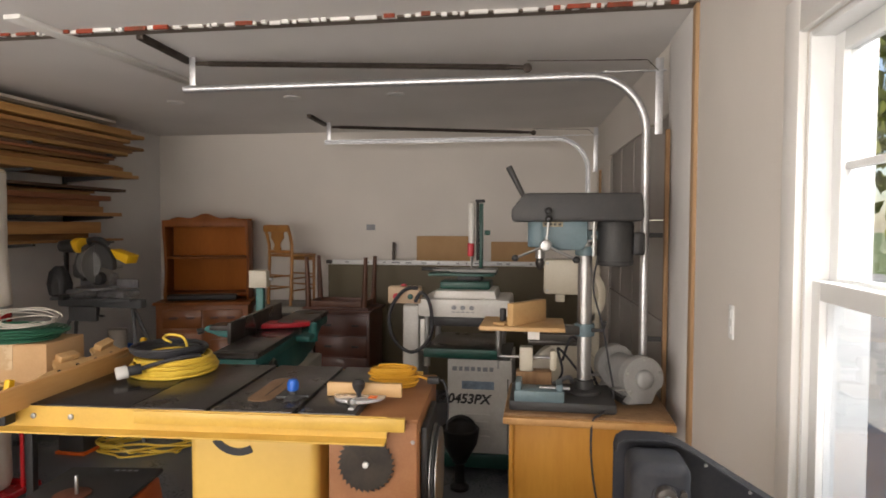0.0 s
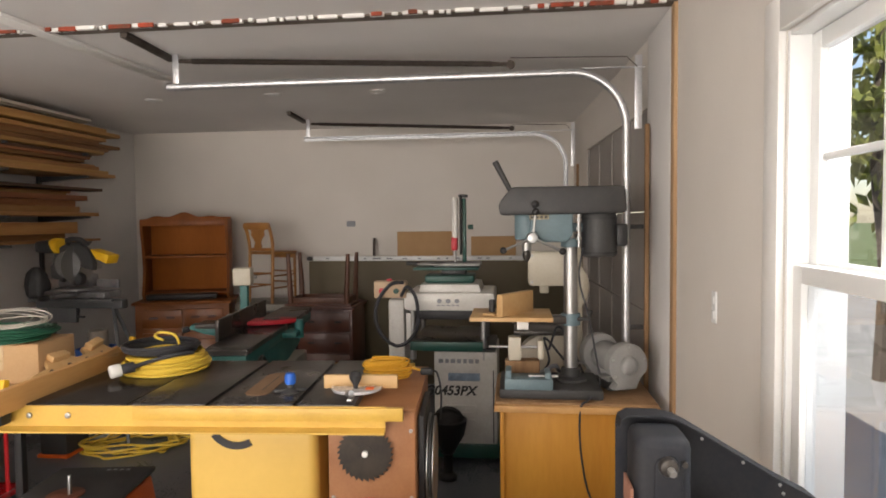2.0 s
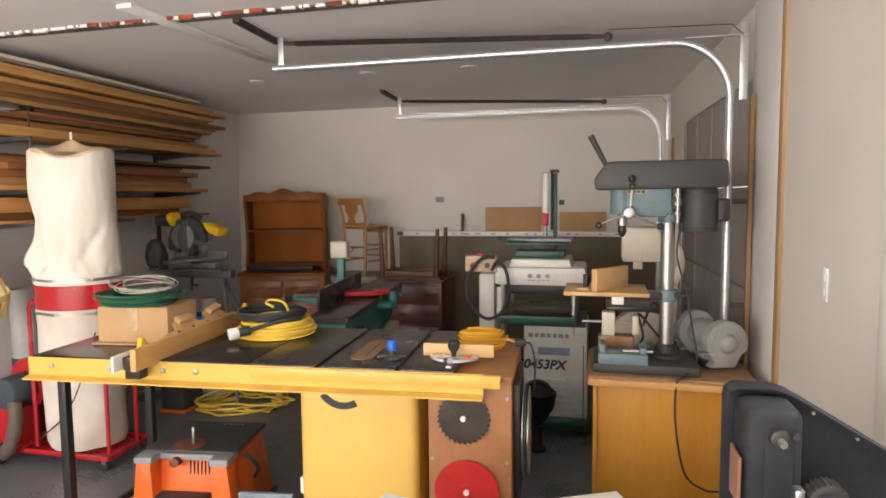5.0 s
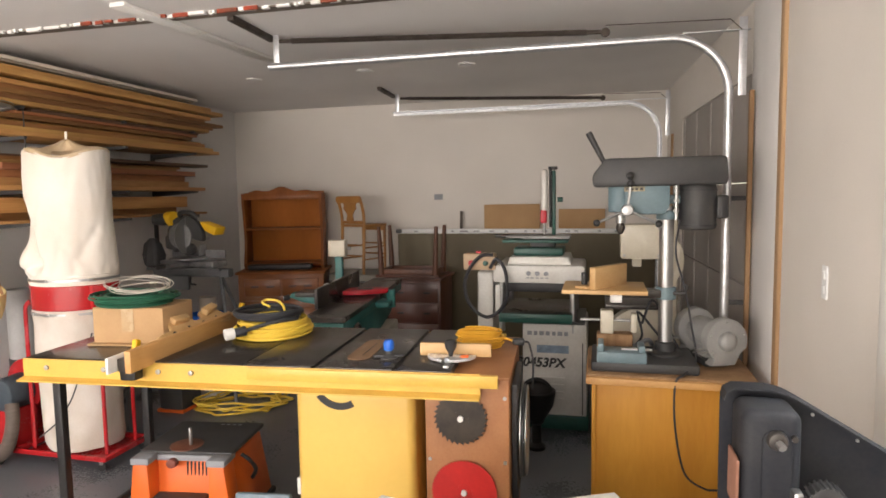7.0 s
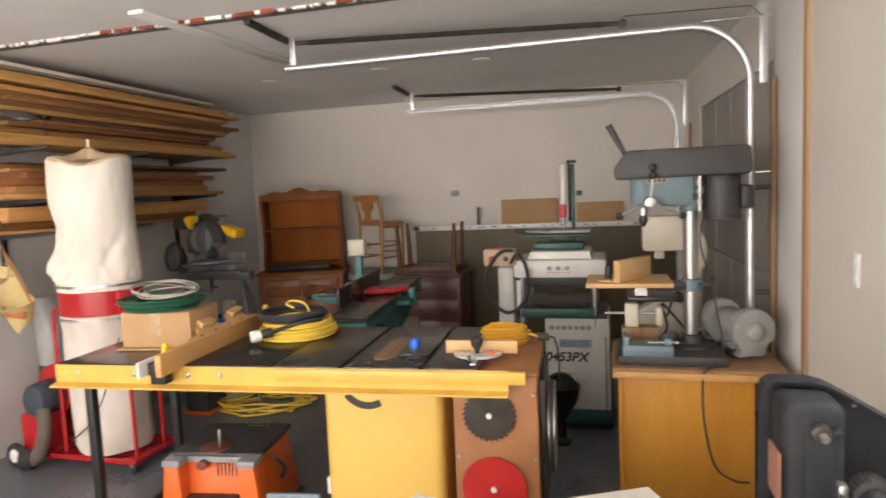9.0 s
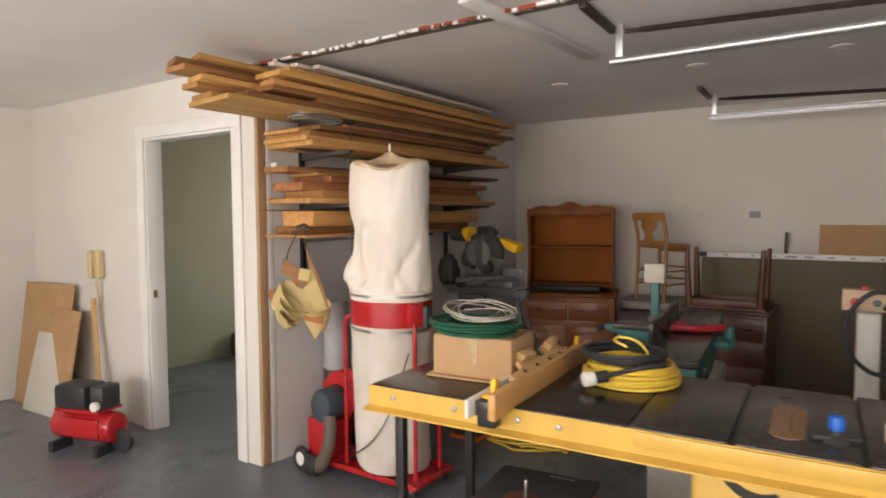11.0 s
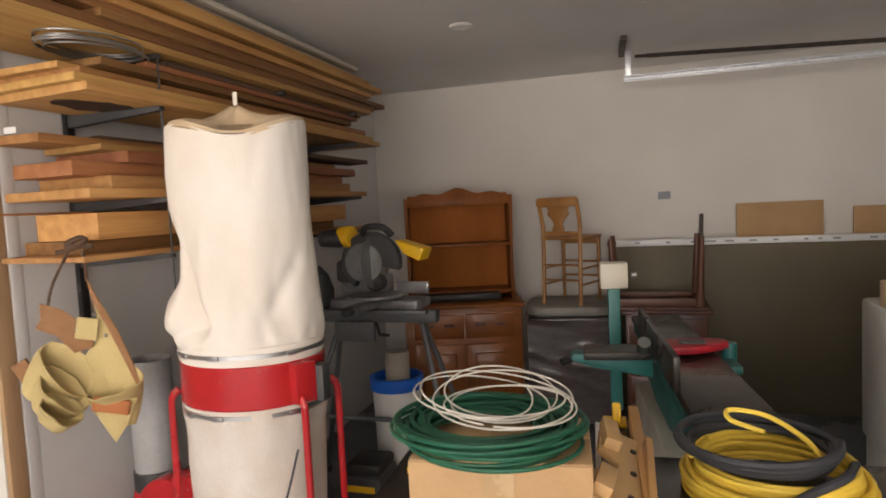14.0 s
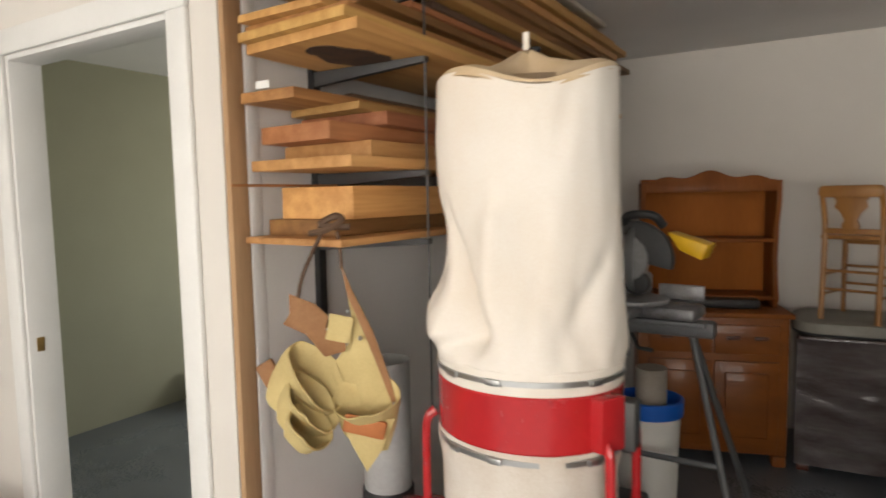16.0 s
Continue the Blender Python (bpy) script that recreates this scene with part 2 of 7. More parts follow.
def ball(bm, c, r, sc=(1, 1, 1), seg=16):
    bmesh.ops.create_uvsphere(bm, u_segments=seg, v_segments=max(seg // 2, 6), radius=r, matrix=Matrix.Translation(c) @ Matrix.Diagonal((*sc, 1)))
    return bm


def lathe(bm, prof, seg=32, m=None, wob=None):
    m = m or Matrix()
    rings = []
    for k, (r, z) in enumerate(prof):
        row = []
        for i in range(seg):
            a = 2 * math.pi * i / seg
            rr, dz = (r, 0) if wob is None else wob(r, z, a)
            row.append(bm.verts.new(m @ Vector((rr * math.cos(a), rr * math.sin(a), z + dz))))
        rings.append(row)
    for a, b in zip(rings, rings[1:]):
        for i in range(seg):
            j = (i + 1) % seg
            bm.faces.new((a[i], a[j], b[j], b[i]))
    for row, flip in ((rings[0], True), (rings[-1], False)):
        bm.faces.new(list(reversed(row)) if flip else row)
    return bm


def tube(bm, pts, r, seg=8, closed=False):
    pts = [Vector(p) for p in pts]
    n = len(pts)
    rings, up = [], None
    for i, p in enumerate(pts):
        a = pts[(i - 1) % n] if closed or i else p
        b = pts[(i + 1) % n] if closed or i < n - 1 else p
        d = (b - a).normalized()
        if up is None:
            up = Vector((0, 0, 1)) if abs(d.z) < 0.9 else Vector((1, 0, 0))
        s = d.cross(up).normalized()
        up = s.cross(d).normalized()
        rings.append([bm.verts.new(p + r * (math.cos(t) * s + math.sin(t) * up)) for t in (2 * math.pi * k / seg for k in range(seg))])
    for i in range(n if closed else n - 1):
        a, b = rings[i], rings[(i + 1) % n]
        for k in range(seg):
            bm.faces.new((a[k], a[(k + 1) % seg], b[(k + 1) % seg], b[k]))
    if not closed:
        bm.faces.new(list(reversed(rings[0])))
        bm.faces.new(rings[-1])
    return bm


def curve_pts(ctrl, n=10):
    """Catmull-Rom through the control points."""
    c = [Vector(p) for p in ctrl]
    c = [2 * c[0] - c[1], *c, 2 * c[-1] - c[-2]]
    out = []
    for i in range(1, len(c) - 2):
        for k in range(n):
            t = k / n
            p0, p1, p2, p3 = c[i - 1:i + 3]
            out.append(0.5 * ((2 * p1) + (p2 - p0) * t + (2 * p0 - 5 * p1 + 4 * p2 - p3) * t * t + (3 * p1 - p0 - 3 * p2 + p3) * t ** 3))
    out.append(c[-2])
    return out


def prism(bm, poly, axis, a, b, w=0.0):
    def at(u, v, d):
        return {"x": (d, u, v), "y": (u, d, v), "z": (u, v, d)}[axis]
    lo = [bm.verts.new(at(u, v, a)) for u, v in poly]
    hi = [bm.verts.new(at(u, v, b)) for u, v in poly]
    n = len(poly)
    bm.faces.new(lo), bm.faces.new(list(reversed(hi)))
    for i in range(n):
        bm.faces.new((lo[i], hi[i], hi[(i + 1) % n], lo[(i + 1) % n]))
    bmesh.ops.recalc_face_normals(bm, faces=bm.faces)
    bev(bm, lo + hi, w)
    return bm


def arc(cx, cy, r, a0, a1, n=8):
    return [(cx + r * math.cos(radians(a0 + (a1 - a0) * i / n)), cy + r * math.sin(radians(a0 + (a1 - a0) * i / n))) for i in range(n + 1)]


def rounded(x0, y0, x1, y1, r, n=5):
    return [*arc(x1 - r, y0 + r, r, -90, 0, n), *arc(x1 - r, y1 - r, r, 0, 90, n), *arc(x0 + r, y1 - r, r, 90, 180, n), *arc(x0 + r, y0 + r, r, 180, 270, n)]


def mesh_of(name, bm, material):
    bmesh.ops.recalc_face_normals(bm, faces=bm.faces)
    me = bpy.data.meshes.new(name)
    bm.to_mesh(me)
    bm.free()
    me.materials.append(material)
    me.shade_smooth()
    me.set_sharp_from_angle(angle=radians(35))
    return me


def part(name, bm, material, parent, label="", m=None):
    ob = new(name, mesh_of(name, bm, material))
    ob.parent = parent
    if m is not None:
        ob.matrix_basis = m
    return tagged(ob, label)


def thing(name, label, category, m=None, group=""):
    ob = new(name)
    ob.empty_display_size = 0.1
    if m is not None:
        ob.matrix_basis = m
    return tagged(ob, label, category, group)


def single(name, bm, material, label, category, m=None, group="", kind=""):
    ob = new(name, mesh_of(name, bm, material))
    if m is not None:
        ob.matrix_basis = m
    return tagged(ob, label, category, group, kind)


def setting(name, bm, material, label="", category=""):
    return tagged(new(name, mesh_of(name, bm, material)), label, category, kind="structure")


def B():
    return bmesh.new()


def lettering(text, size, material, parent, m, name="lettering", label="", slant=0.0, bold=0.0):
    cu = bpy.data.curves.new("lettering", "FONT")
    cu.shear, cu.offset = slant, size * bold
    cu.body, cu.size, cu.extrude, cu.align_x = text, size, 0.0006, "CENTER"
    tmp = new("lettering_source", cu)
    dg = bpy.context.evaluated_depsgraph_get()
    me = bpy.data.meshes.new_from_object(tmp.evaluated_get(dg))
    bpy.data.objects.remove(tmp)
    me.materials.clear()
    me.materials.append(material)
    ob = new(name, me)
    ob.parent, ob.matrix_basis = parent, m
    return tagged(ob, label)


# ---- the room ----
def slab(name, lo, hi, material, label="", category=""):
    c = [(a + b) / 2 for a, b in zip(lo, hi)]
    return setting(name, box(B(), c, [b - a for a, b in zip(lo, hi)]), material, label, category)


slab("floor", (XW - 2.4, YS - 0.2, -0.12), (XR + 0.2, YB + 0.3, 0.0), FLOOR, "blue-grey epoxy painted concrete workshop floor", "floor")
slab("ceiling", (XW - 2.4, YS - 0.2, CEIL), (XR + 0.2, YB + 0.3, CEIL + 0.15), CEILING, "white taped drywall ceiling", "ceiling")
WT = 0.115


def wall_right():
    """Right wall with window opening and garage door opening."""
    bm = B()
    def seg(y0, y1, z0, z1):
        box(bm, (XR + 0.075, (y0 + y1) / 2, (z0 + z1) / 2), (0.15, y1 - y0, z1 - z0))
    seg(YS - 0.2, WY0, 0, CEIL)
    seg(WY0, WY1, 0, WZ0)
    seg(WY0, WY1, WZ1, CEIL)
    seg(WY1, GY0, 0, CEIL)
    first = len(bm.verts)
    seg(GY0 + 0.004, GY1, GZ, CEIL)
    seg(GY1, YB + 0.3, 0, CEIL)
    bm.verts.ensure_lookup_table()
    bmesh.ops.transform(bm, matrix=SKEW, verts=bm.verts[first:])
    setting("wall_east", bm, WALL, "white painted drywall wall with a window", "wall")


WY0, WY1, WZ0, WZ1 = 0.98, 1.87, 0.62, 2.0
GY0, GY1, GZ = 3.52, 5.42, 2.1
# the garage door end of the wall runs slightly inwards
SKEW = pose(XR, GY0, 0) @ Matrix.Rotation(radians(2.6), 4, "Z") @ pose(-XR, -GY0, 0)
wall_right()
slab("wall_north", (XL - 0.2, YB, 0), (XR, YB + 0.15, CEIL), WALL, "plain off-white drywall back wall", "wall")
slab("wall_west", (XL - WT, YD + WT, 0), (XL, YB, CEIL), WALL_RAW, "off-white drywall side wall behind lumber", "wall")


def wall_door():
    bm = B()
    def seg(x0, x1, z0, z1):
        box(bm, ((x0 + x1) / 2, YD + WT / 2, (z0 + z1) / 2), (x1 - x0, WT, z1 - z0))
    seg(XW, DX0, 0, CEIL)
    seg(DX0, DX1, DZ, CEIL)
    seg(DX1, XL - 0.022, 0, CEIL)
    setting("wall_door", bm, WALL, "white drywall wall with an open doorway", "wall")


DX0, DX1 = -4.86, -3.885
DZ = 2.075
wall_door()


# Unseen wall set close behind the camera; its added opening lets in fill.
def wall_rear():
    bm = B()
    def seg(x0, x1, z0, z1):
        box(bm, ((x0 + x1) / 2, YS - 0.075, (z0 + z1) / 2), (x1 - x0, 0.15, z1 - z0))
    seg(XW, -4.8, 0, CEIL)
    seg(-4.8, 0.4, 0, 0.5)
    seg(-4.8, 0.4, 2.2, CEIL)
    seg(0.4, XR, 0, CEIL)
    setting("wall_south", bm, WALL, "unseen white drywall wall with an added window opening", "wall")


wall_rear()
slab("wall_far_west", (XW - 0.15, YS, 0), (XW, YD, CEIL), WALL, "white drywall wall", "wall")
# the dim room behind the doorway
HX, HY = -6.42, 5.9
slab("wall_hall_west", (HX - 0.15, YD + WT, 0), (HX, HY, CEIL), GREEN_ROOM, "green-grey painted wall of the next room", "wall")


def wall_hall_north():
    bm = B()
    for x0, x1, z0, z1 in ((HX - 0.15, -5.6, 0, CEIL), (-5.6, -4.4, 0, 0.8), (-5.6, -4.4, 2.0, CEIL), (-4.4, XL - WT, 0, CEIL)):
        box(bm, ((x0 + x1) / 2, HY + 0.075, (z0 + z1) / 2), (x1 - x0, 0.15, z1 - z0))
    setting("wall_hall_north", bm, GREEN_ROOM, "green-grey painted wall of the next room", "wall")


wall_hall_north()
setting("wall_hall_corner", box(B(), (XL - WT - 0.02, (HY + YB) / 2 + 0.1, CEIL / 2), (0.04, 0.5, CEIL)), GREEN_ROOM, "green-grey painted wall end", "wall")


def stud_edges():
    setting("stud_end_west", box(B(), (XL - 0.0105, YD + 0.034, CEIL / 2), (0.021, 0.062, CEIL - 0.01), 0.003), STUDPALE, "rough tan wooden stud at wall end", "stud")
    setting("stud_end_east", box(B(), (XR - 0.004, YD + WT / 2 + 0.012, CEIL / 2), (0.02, 0.056, CEIL - 0.01), 0.003), STUDPALE, "rough brown wooden stud strip on wall", "stud")
    setting("corner_bead_west", box(B(), (XL - 0.0085, YD + 0.091, CEIL / 2), (0.021, 0.046, CEIL - 0.01), 0.003), WALL_RAW, "white drywall edge beside the stud", "trim")
    setting("jamb_trim_east", box(B(), (XR - 0.005, 3.22, CEIL / 2), (0.014, 0.46, CEIL - 0.01), 0.002), WALL_RAW, "pale drywall return beside the garage door", "trim")


stud_edges()


def ceiling_scar():
    """Torn drywall edges where a partition was taken out."""
    bm = B()
    rnd = random.Random(4)
    x = XL
    while x < XR - 0.03:
        w = rnd.uniform(0.02, 0.12)
        y = YD + 0.03 + rnd.uniform(-0.008, 0.008)
        box(bm, (x + w / 2, y, CEIL - 0.006), (w * rnd.uniform(0.4, 0.9), rnd.uniform(0.008, 0.022), 0.012 + rnd.uniform(0, 0.009)))
        x += w
    setting("ceiling_scar_plaster", bm, TRIM, "torn white drywall edge across ceiling", "trim")
    bm = B()
    x = XL
    while x < XR - 0.03:
        w = rnd.uniform(0.02, 0.16)
        if rnd.random() < 0.42:
            box(bm, (x + w / 2, YD + 0.012 + rnd.uniform(-0.004, 0.006), CEIL - 0.008), (w * 0.7, 0.01, 0.012 + rnd.uniform(0, 0.010)))
        x += w
    setting("ceiling_scar_paint", bm, mat("old_red_paint", (0.42, 0.055, 0.02), 0.8, c2=(0.10, 0.05, 0.03), scale=9, fine=60), "old red paint remains across ceiling", "trim")
    setting("ceiling_joint", box(B(), ((XL + XR) / 2, YD + 0.07, CEIL - 0.002), (XR - XL, 0.07, 0.012)), mat("dark_gap", (0.10, 0.075, 0.06), 0.9, c2=(0.2, 0.17, 0.14), scale=9), "dark rough joint across ceiling", "trim")


ceiling_scar()


def ceiling_batten():
    ob = single("ceiling_batten", box(B(), (0, 0.62, 0), (0.085, 1.24, 0.02), 0.003), TRIM, "white painted batten fixed under the ceiling", "batten", pose(-2.05, 2.66, CEIL - 0.011, 0, 0, -3))
    return ob


ceiling_batten()


def door_casing():
    for name, lo, hi in (("casing_west", (DX0 - 0.09, YD - 0.018, 0), (DX0, YD, DZ)), ("casing_east", (DX1, YD - 0.018, 0), (DX1 + 0.09, YD, DZ)), ("casing_head", (DX0 - 0.09, YD - 0.018, DZ), (DX1 + 0.09, YD, DZ + 0.09))):
        c = [(a + b) / 2 for a, b in zip(lo, hi)]
        setting("trim_door_" + name, box(B(), c, [b - a for a, b in zip(lo, hi)], 0.006), TRIM, "white painted wooden door casing", "trim")
    for name, x in (("west", DX0 + 0.009), ("east", DX1 - 0.009)):
        setting("jamb_door_" + name, box(B(), (x, YD + WT / 2, DZ / 2), (0.018, WT + 0.004, DZ), 0.002), TRIM, "white painted door jamb", "trim")
    setting("jamb_door_head", box(B(), ((DX0 + DX1) / 2, YD + WT / 2, DZ - 0.009), (DX1 - DX0 - 0.04, WT + 0.004, 0.018), 0.002), TRIM, "white painted door head jamb", "trim")
    plate = single("strike_plate", box(B(), (0, 0, 0), (0.003, 0.028, 0.055), 0.001), mat("brass", (0.5, 0.33, 0.12), 0.35, 1.0), "small brass strike plate on door jamb", "hardware", pose(DX0 + 0.0195, YD + 0.04, 0.98))


door_casing()


def window():
    """Double-hung window with divided upper sash."""
    w = tagged(new("window_1"), "white double-hung window with divided panes", "window", kind="structure")
    xs = XR + 0.052
    def bar(name, y0, y1, z0, z1, x0, x1, mt=VINYL, b=0.004, parent=w):
        return part(name, box(B(), ((x0 + x1) / 2, (y0 + y1) / 2, (z0 + z1) / 2), (x1 - x0, y1 - y0, z1 - z0), b), mt, parent)
    # casing
    bar("casing", WY1, WY1 + 0.09, WZ0 - 0.02, WZ1 + 0.09, XR - 0.02, XR, TRIM)
    bar("casing", WY0 - 0.09, WY0, WZ0 - 0.02, WZ1 + 0.09, XR - 0.02, XR, TRIM)
    bar("casing", WY0, WY1, WZ1, WZ1 + 0.09, XR - 0.02, XR, TRIM)
    bar("window_sill", WY0 - 0.1, WY1 + 0.1, WZ0 - 0.03, WZ0, XR - 0.05, XR + 0.14, TRIM)
    # jamb liners
    bar("jamb", WY1 - 0.015, WY1, WZ0, WZ1, XR + 0.001, XR + 0.149)
    bar("jamb", WY0, WY0 + 0.015, WZ0, WZ1, XR + 0.001, XR + 0.149)
    bar("jamb", WY0 + 0.015, WY1 - 0.015, WZ1 - 0.015, WZ1, XR + 0.001, XR + 0.149)
    a, b = WY0 + 0.015, WY1 - 0.015
    mid = 1.40
    def sash(name, z0, z1, x0, muntins):
        s = bar(name, a, a + 0.045, z0, z1, x0, x0 + 0.035)
        for y0, y1, u, v in ((b - 0.045, b, z0, z1), (a + 0.045, b - 0.045, z0, z0 + 0.05), (a + 0.045, b - 0.045, z1 - 0.045, z1)):
            bar("rail", y0, y1, u, v, x0, x0 + 0.035, parent=s)
        g = bar("pane", a + 0.045, b - 0.045, z0 + 0.05, z1 - 0.045, x0 + 0.016, x0 + 0.02, GLASS, 0, parent=s)
        g.visible_shadow = False
        if muntins:
            zz = (z0 + z1) / 2
            bar("muntin", a + 0.045, b - 0.045, zz - 0.009, zz + 0.009, x0 + 0.008, x0 + 0.028, parent=s)
            for k in (1, 2):
                y = a + 0.045 + (b - a - 0.09) * k / 3
                bar("muntin", y - 0.009, y + 0.009, z0 + 0.05, zz - 0.009, x0 + 0.008, x0 + 0.028, parent=s)
                bar("muntin", y - 0.009, y + 0.009, zz + 0.009, z1 - 0.045, x0 + 0.008, x0 + 0.028, parent=s)
    sash("upper_sash", mid - 0.02, WZ1 - 0.015, xs, True)
    sash("lower_sash", WZ0, mid + 0.02, xs - 0.037, False)


window()


# Added out of view as the opening for the rear fill lamp.
def added_rear_window():
    w = tagged(new("unseen_rear_window"), "unseen wide white window added in the rear wall", "window", kind="structure")
    for z in (0.52, 2.18):
        part("window_frame", box(B(), (-2.2, YS - 0.06, z), (5.2, 0.1, 0.04), 0.004), VINYL, w)
    for x in (-4.78, -3.49, -2.2, -0.91, 0.38):
        part("window_frame", box(B(), (x, YS - 0.06, 1.35), (0.04, 0.1, 1.62), 0.004), VINYL, w)
    for x in (-4.135, -2.845, -1.555, -0.265):
        g = part("pane", box(B(), (x, YS - 0.06, 1.35), (1.25, 0.005, 1.62)), GLASS, w)
        g.visible_shadow = False


added_rear_window()


def outdoors():
    setting("ground", box(B(), (60, 0, -0.55), (118, 400, 0.5)), GRASS, "sunlit lawn outside the window", "ground")
    setting("road", box(B(), (7.1, 6, -0.298), (11.8, 60, 0.03)), DRIVE, "pale gravel drive outside the window", "road")
    setting("ground_rear", box(B(), (-60, -116.4, -0.55), (122, 230, 0.5)), GRASS, "lawn behind the building", "ground")


outdoors()


def garage_door():
    d = tagged(new("door_1"), "closed grey sectional garage door with ribs", "garage door", kind="structure")
    d.matrix_world = SKEW
    n = 4
    h = GZ / n
    for k in range(n):
        p = part("section", box(B(), (XR + 0.03, (GY0 + GY1) / 2, h * (k + 0.5)), (0.04, GY1 - GY0, h - 0.006), 0.004), GREY_DOOR, d)
        for y in (GY0 + 0.05, GY0 + 0.5, (GY0 + GY1) / 2, GY1 - 0.5, GY1 - 0.05):
            part("stile", box(B(), (XR + 0.008, y, h * (k + 0.5)), (0.008, 0.07, h - 0.02), 0.003), GREY_DOOR, p)
    return d


GREY_DOOR = mat("grey_door_paint", (0.36, 0.335, 0.31), 0.6, scale=3, fine=60, amount=0.12, bump=0.03)
garage_door()


def door_track(y, s, inset):
    """Galvanised track: rises along the wall, bends and runs level under the ceiling; spring, hanger and cable."""
    t = thing("garage_door_track", "galvanised steel garage door track with dark spring", "track", pose(0, y, 0), "garage door tracks")
    R = 0.27
    xv, zt = XR - inset, 2.262
    pts = [(xv, 0.02), (xv, zt - R)] + arc(xv - R, zt - R, R, 0, 90, 12)[1:] + [(-1.69, zt)]
    prof = arc(0, 0.002, 0.019, 180, 360, 10) + [(0.019, 0.014), (0.015, 0.014)] + arc(0, 0.002, 0.015, 360, 180, 8) + [(-0.015, 0.014), (-0.019, 0.014)]
    bm = B()
    rings = []
    for i, (x, z) in enumerate(pts):
        a, b = pts[max(i - 1, 0)], pts[min(i + 1, len(pts) - 1)]
        d = Vector((b[0] - a[0], 0, b[1] - a[1])).normalized()
        nrm = Vector((d.z, 0, -d.x))
        rings.append([bm.verts.new(Vector((x, 0, z)) + Vector((0, 1, 0)) * v * s + nrm * u) for u, v in prof])
    k = len(prof)
    for a, b in zip(rings, rings[1:]):
        for i in range(k):
            bm.faces.new((a[i], a[(i + 1) % k], b[(i + 1) % k], b[i]))
    bm.faces.new(rings[0]), bm.faces.new(list(reversed(rings[-1])))
    part("track", bm, GALV, t)
    # upper rail along the curve
    part("flag_bracket", box(B(), (xv + 0.06, 0.02 * s, zt - R + 0.17), (0.036, 0.004, 0.36), 0.001), GALV, t)
    part("header_angle", box(B(), (xv - 0.06, 0.02 * s, zt + 0.02), (0.30, 0.03, 0.004), 0.001), GALV, t)
    for z in (0.4, 1.0, 1.5):
        part("jamb_bracket", box(B(), (xv + 0.042, 0.012 * s, z), (0.085, 0.025, 0.022), 0.003), CHARCOAL, t)
    part("wall_angle", box(B(), (xv + 0.098, 0.0, 1.0), (0.02, 0.03, 2.0), 0.002), STUD, t, "brown wooden stop strip")
    # hanger
    part("hanger", box(B(), (-1.66, 0.03, (zt + CEIL) / 2), (0.035, 0.004, CEIL - zt), 0.001), GALV, t)
    part("ceiling_angle", box(B(), (-1.69, -0.16, CEIL - 0.014), (0.035, 0.46, 0.028), 0.002, Matrix.Rotation(radians(3), 4, "Z")), RUST, t, "dark perforated steel angle")
    # extension spring
    pa, pb = Vector((-1.62, 0.0, CEIL - 0.045)), Vector((0.10, 0.0, 2.315))
    bm = B()
    n, turns = 1500, 210
    helix = []
    for i in range(n + 1):
        u = i / n
        c = pa.lerp(pb, 0.04 + 0.92 * u)
        th = 2 * math.pi * turns * u
        helix.append(c + Vector((0, math.cos(th), math.sin(th))) * 0.0115)
    tube(bm, helix, 0.0042, 4)
    part("spring", bm, RUST, t, "dark steel extension spring")
    part("spring_core", tube(B(), [pa, pb], 0.0105, 8), RUST, t)
    part("pulley", cyl(B(), (0.12, -0.008, 2.312), (0.12, 0.008, 2.312), 0.022, seg=20, b=0.003), RUST, t)
    part("cable", tube(B(), [(0.12, 0, 2.345), (xv, 0.0, 2.33), (xv + 0.05, 0, 2.28)], 0.0025, 6), RUST, t)
    return t


door_track(3.38, 1, 0.127)
door_track(5.55, -1, 0.245)


def downlight(x, y):
    t = thing("recessed_light", "small round white recessed ceiling light", "ceiling light", pose(x, y, CEIL), "recessed lights")
    part("trim_ring", lathe(B(), [(0.036, -0.002), (0.05, -0.008), (0.058, -0.004), (0.06, 0.0), (0.036, 0.0)], 28), TRIM, t)
    part("lens", cyl(B(), (0, 0, -0.003), (0, 0, -0.006), 0.038, seg=24), VINYL, t)
    return t


for xy in ((-2.47, 4.55), (-1.55, 4.5), (-0.80, 4.5), (-2.26, 2.26)):
    downlight(*xy)


def outlet(name, m, label, cat="outlet", w=0.07, h=0.115, mt=None):
    t = thing(name, label, cat, m)
    part("plate", box(B(), (0, -0.003, 0), (w, 0.006, h), 0.002), mt or VINYL, t)
    for z in (-0.22 * h, 0.22 * h):
        part("socket", box(B(), (0, -0.0075, z), (w * 0.46, 0.003, h * 0.24), 0.001), mt or VINYL, t)
    return t


outlet("wall_outlet", pose(-1.44, YB, 1.52), "small grey outlet box on the back wall", "outlet", 0.085, 0.055, GREY)
outlet("light_switch", pose(XR, 2.41, 1.235, 0, 0, -90), "narrow white switch plate on the side wall", "switch", 0.045, 0.11)


# ---- table saw and what lies on it ----
SAW = pose(-2.17, 2.17, 0, 0, 0, 3.7)
TOP = 0.905


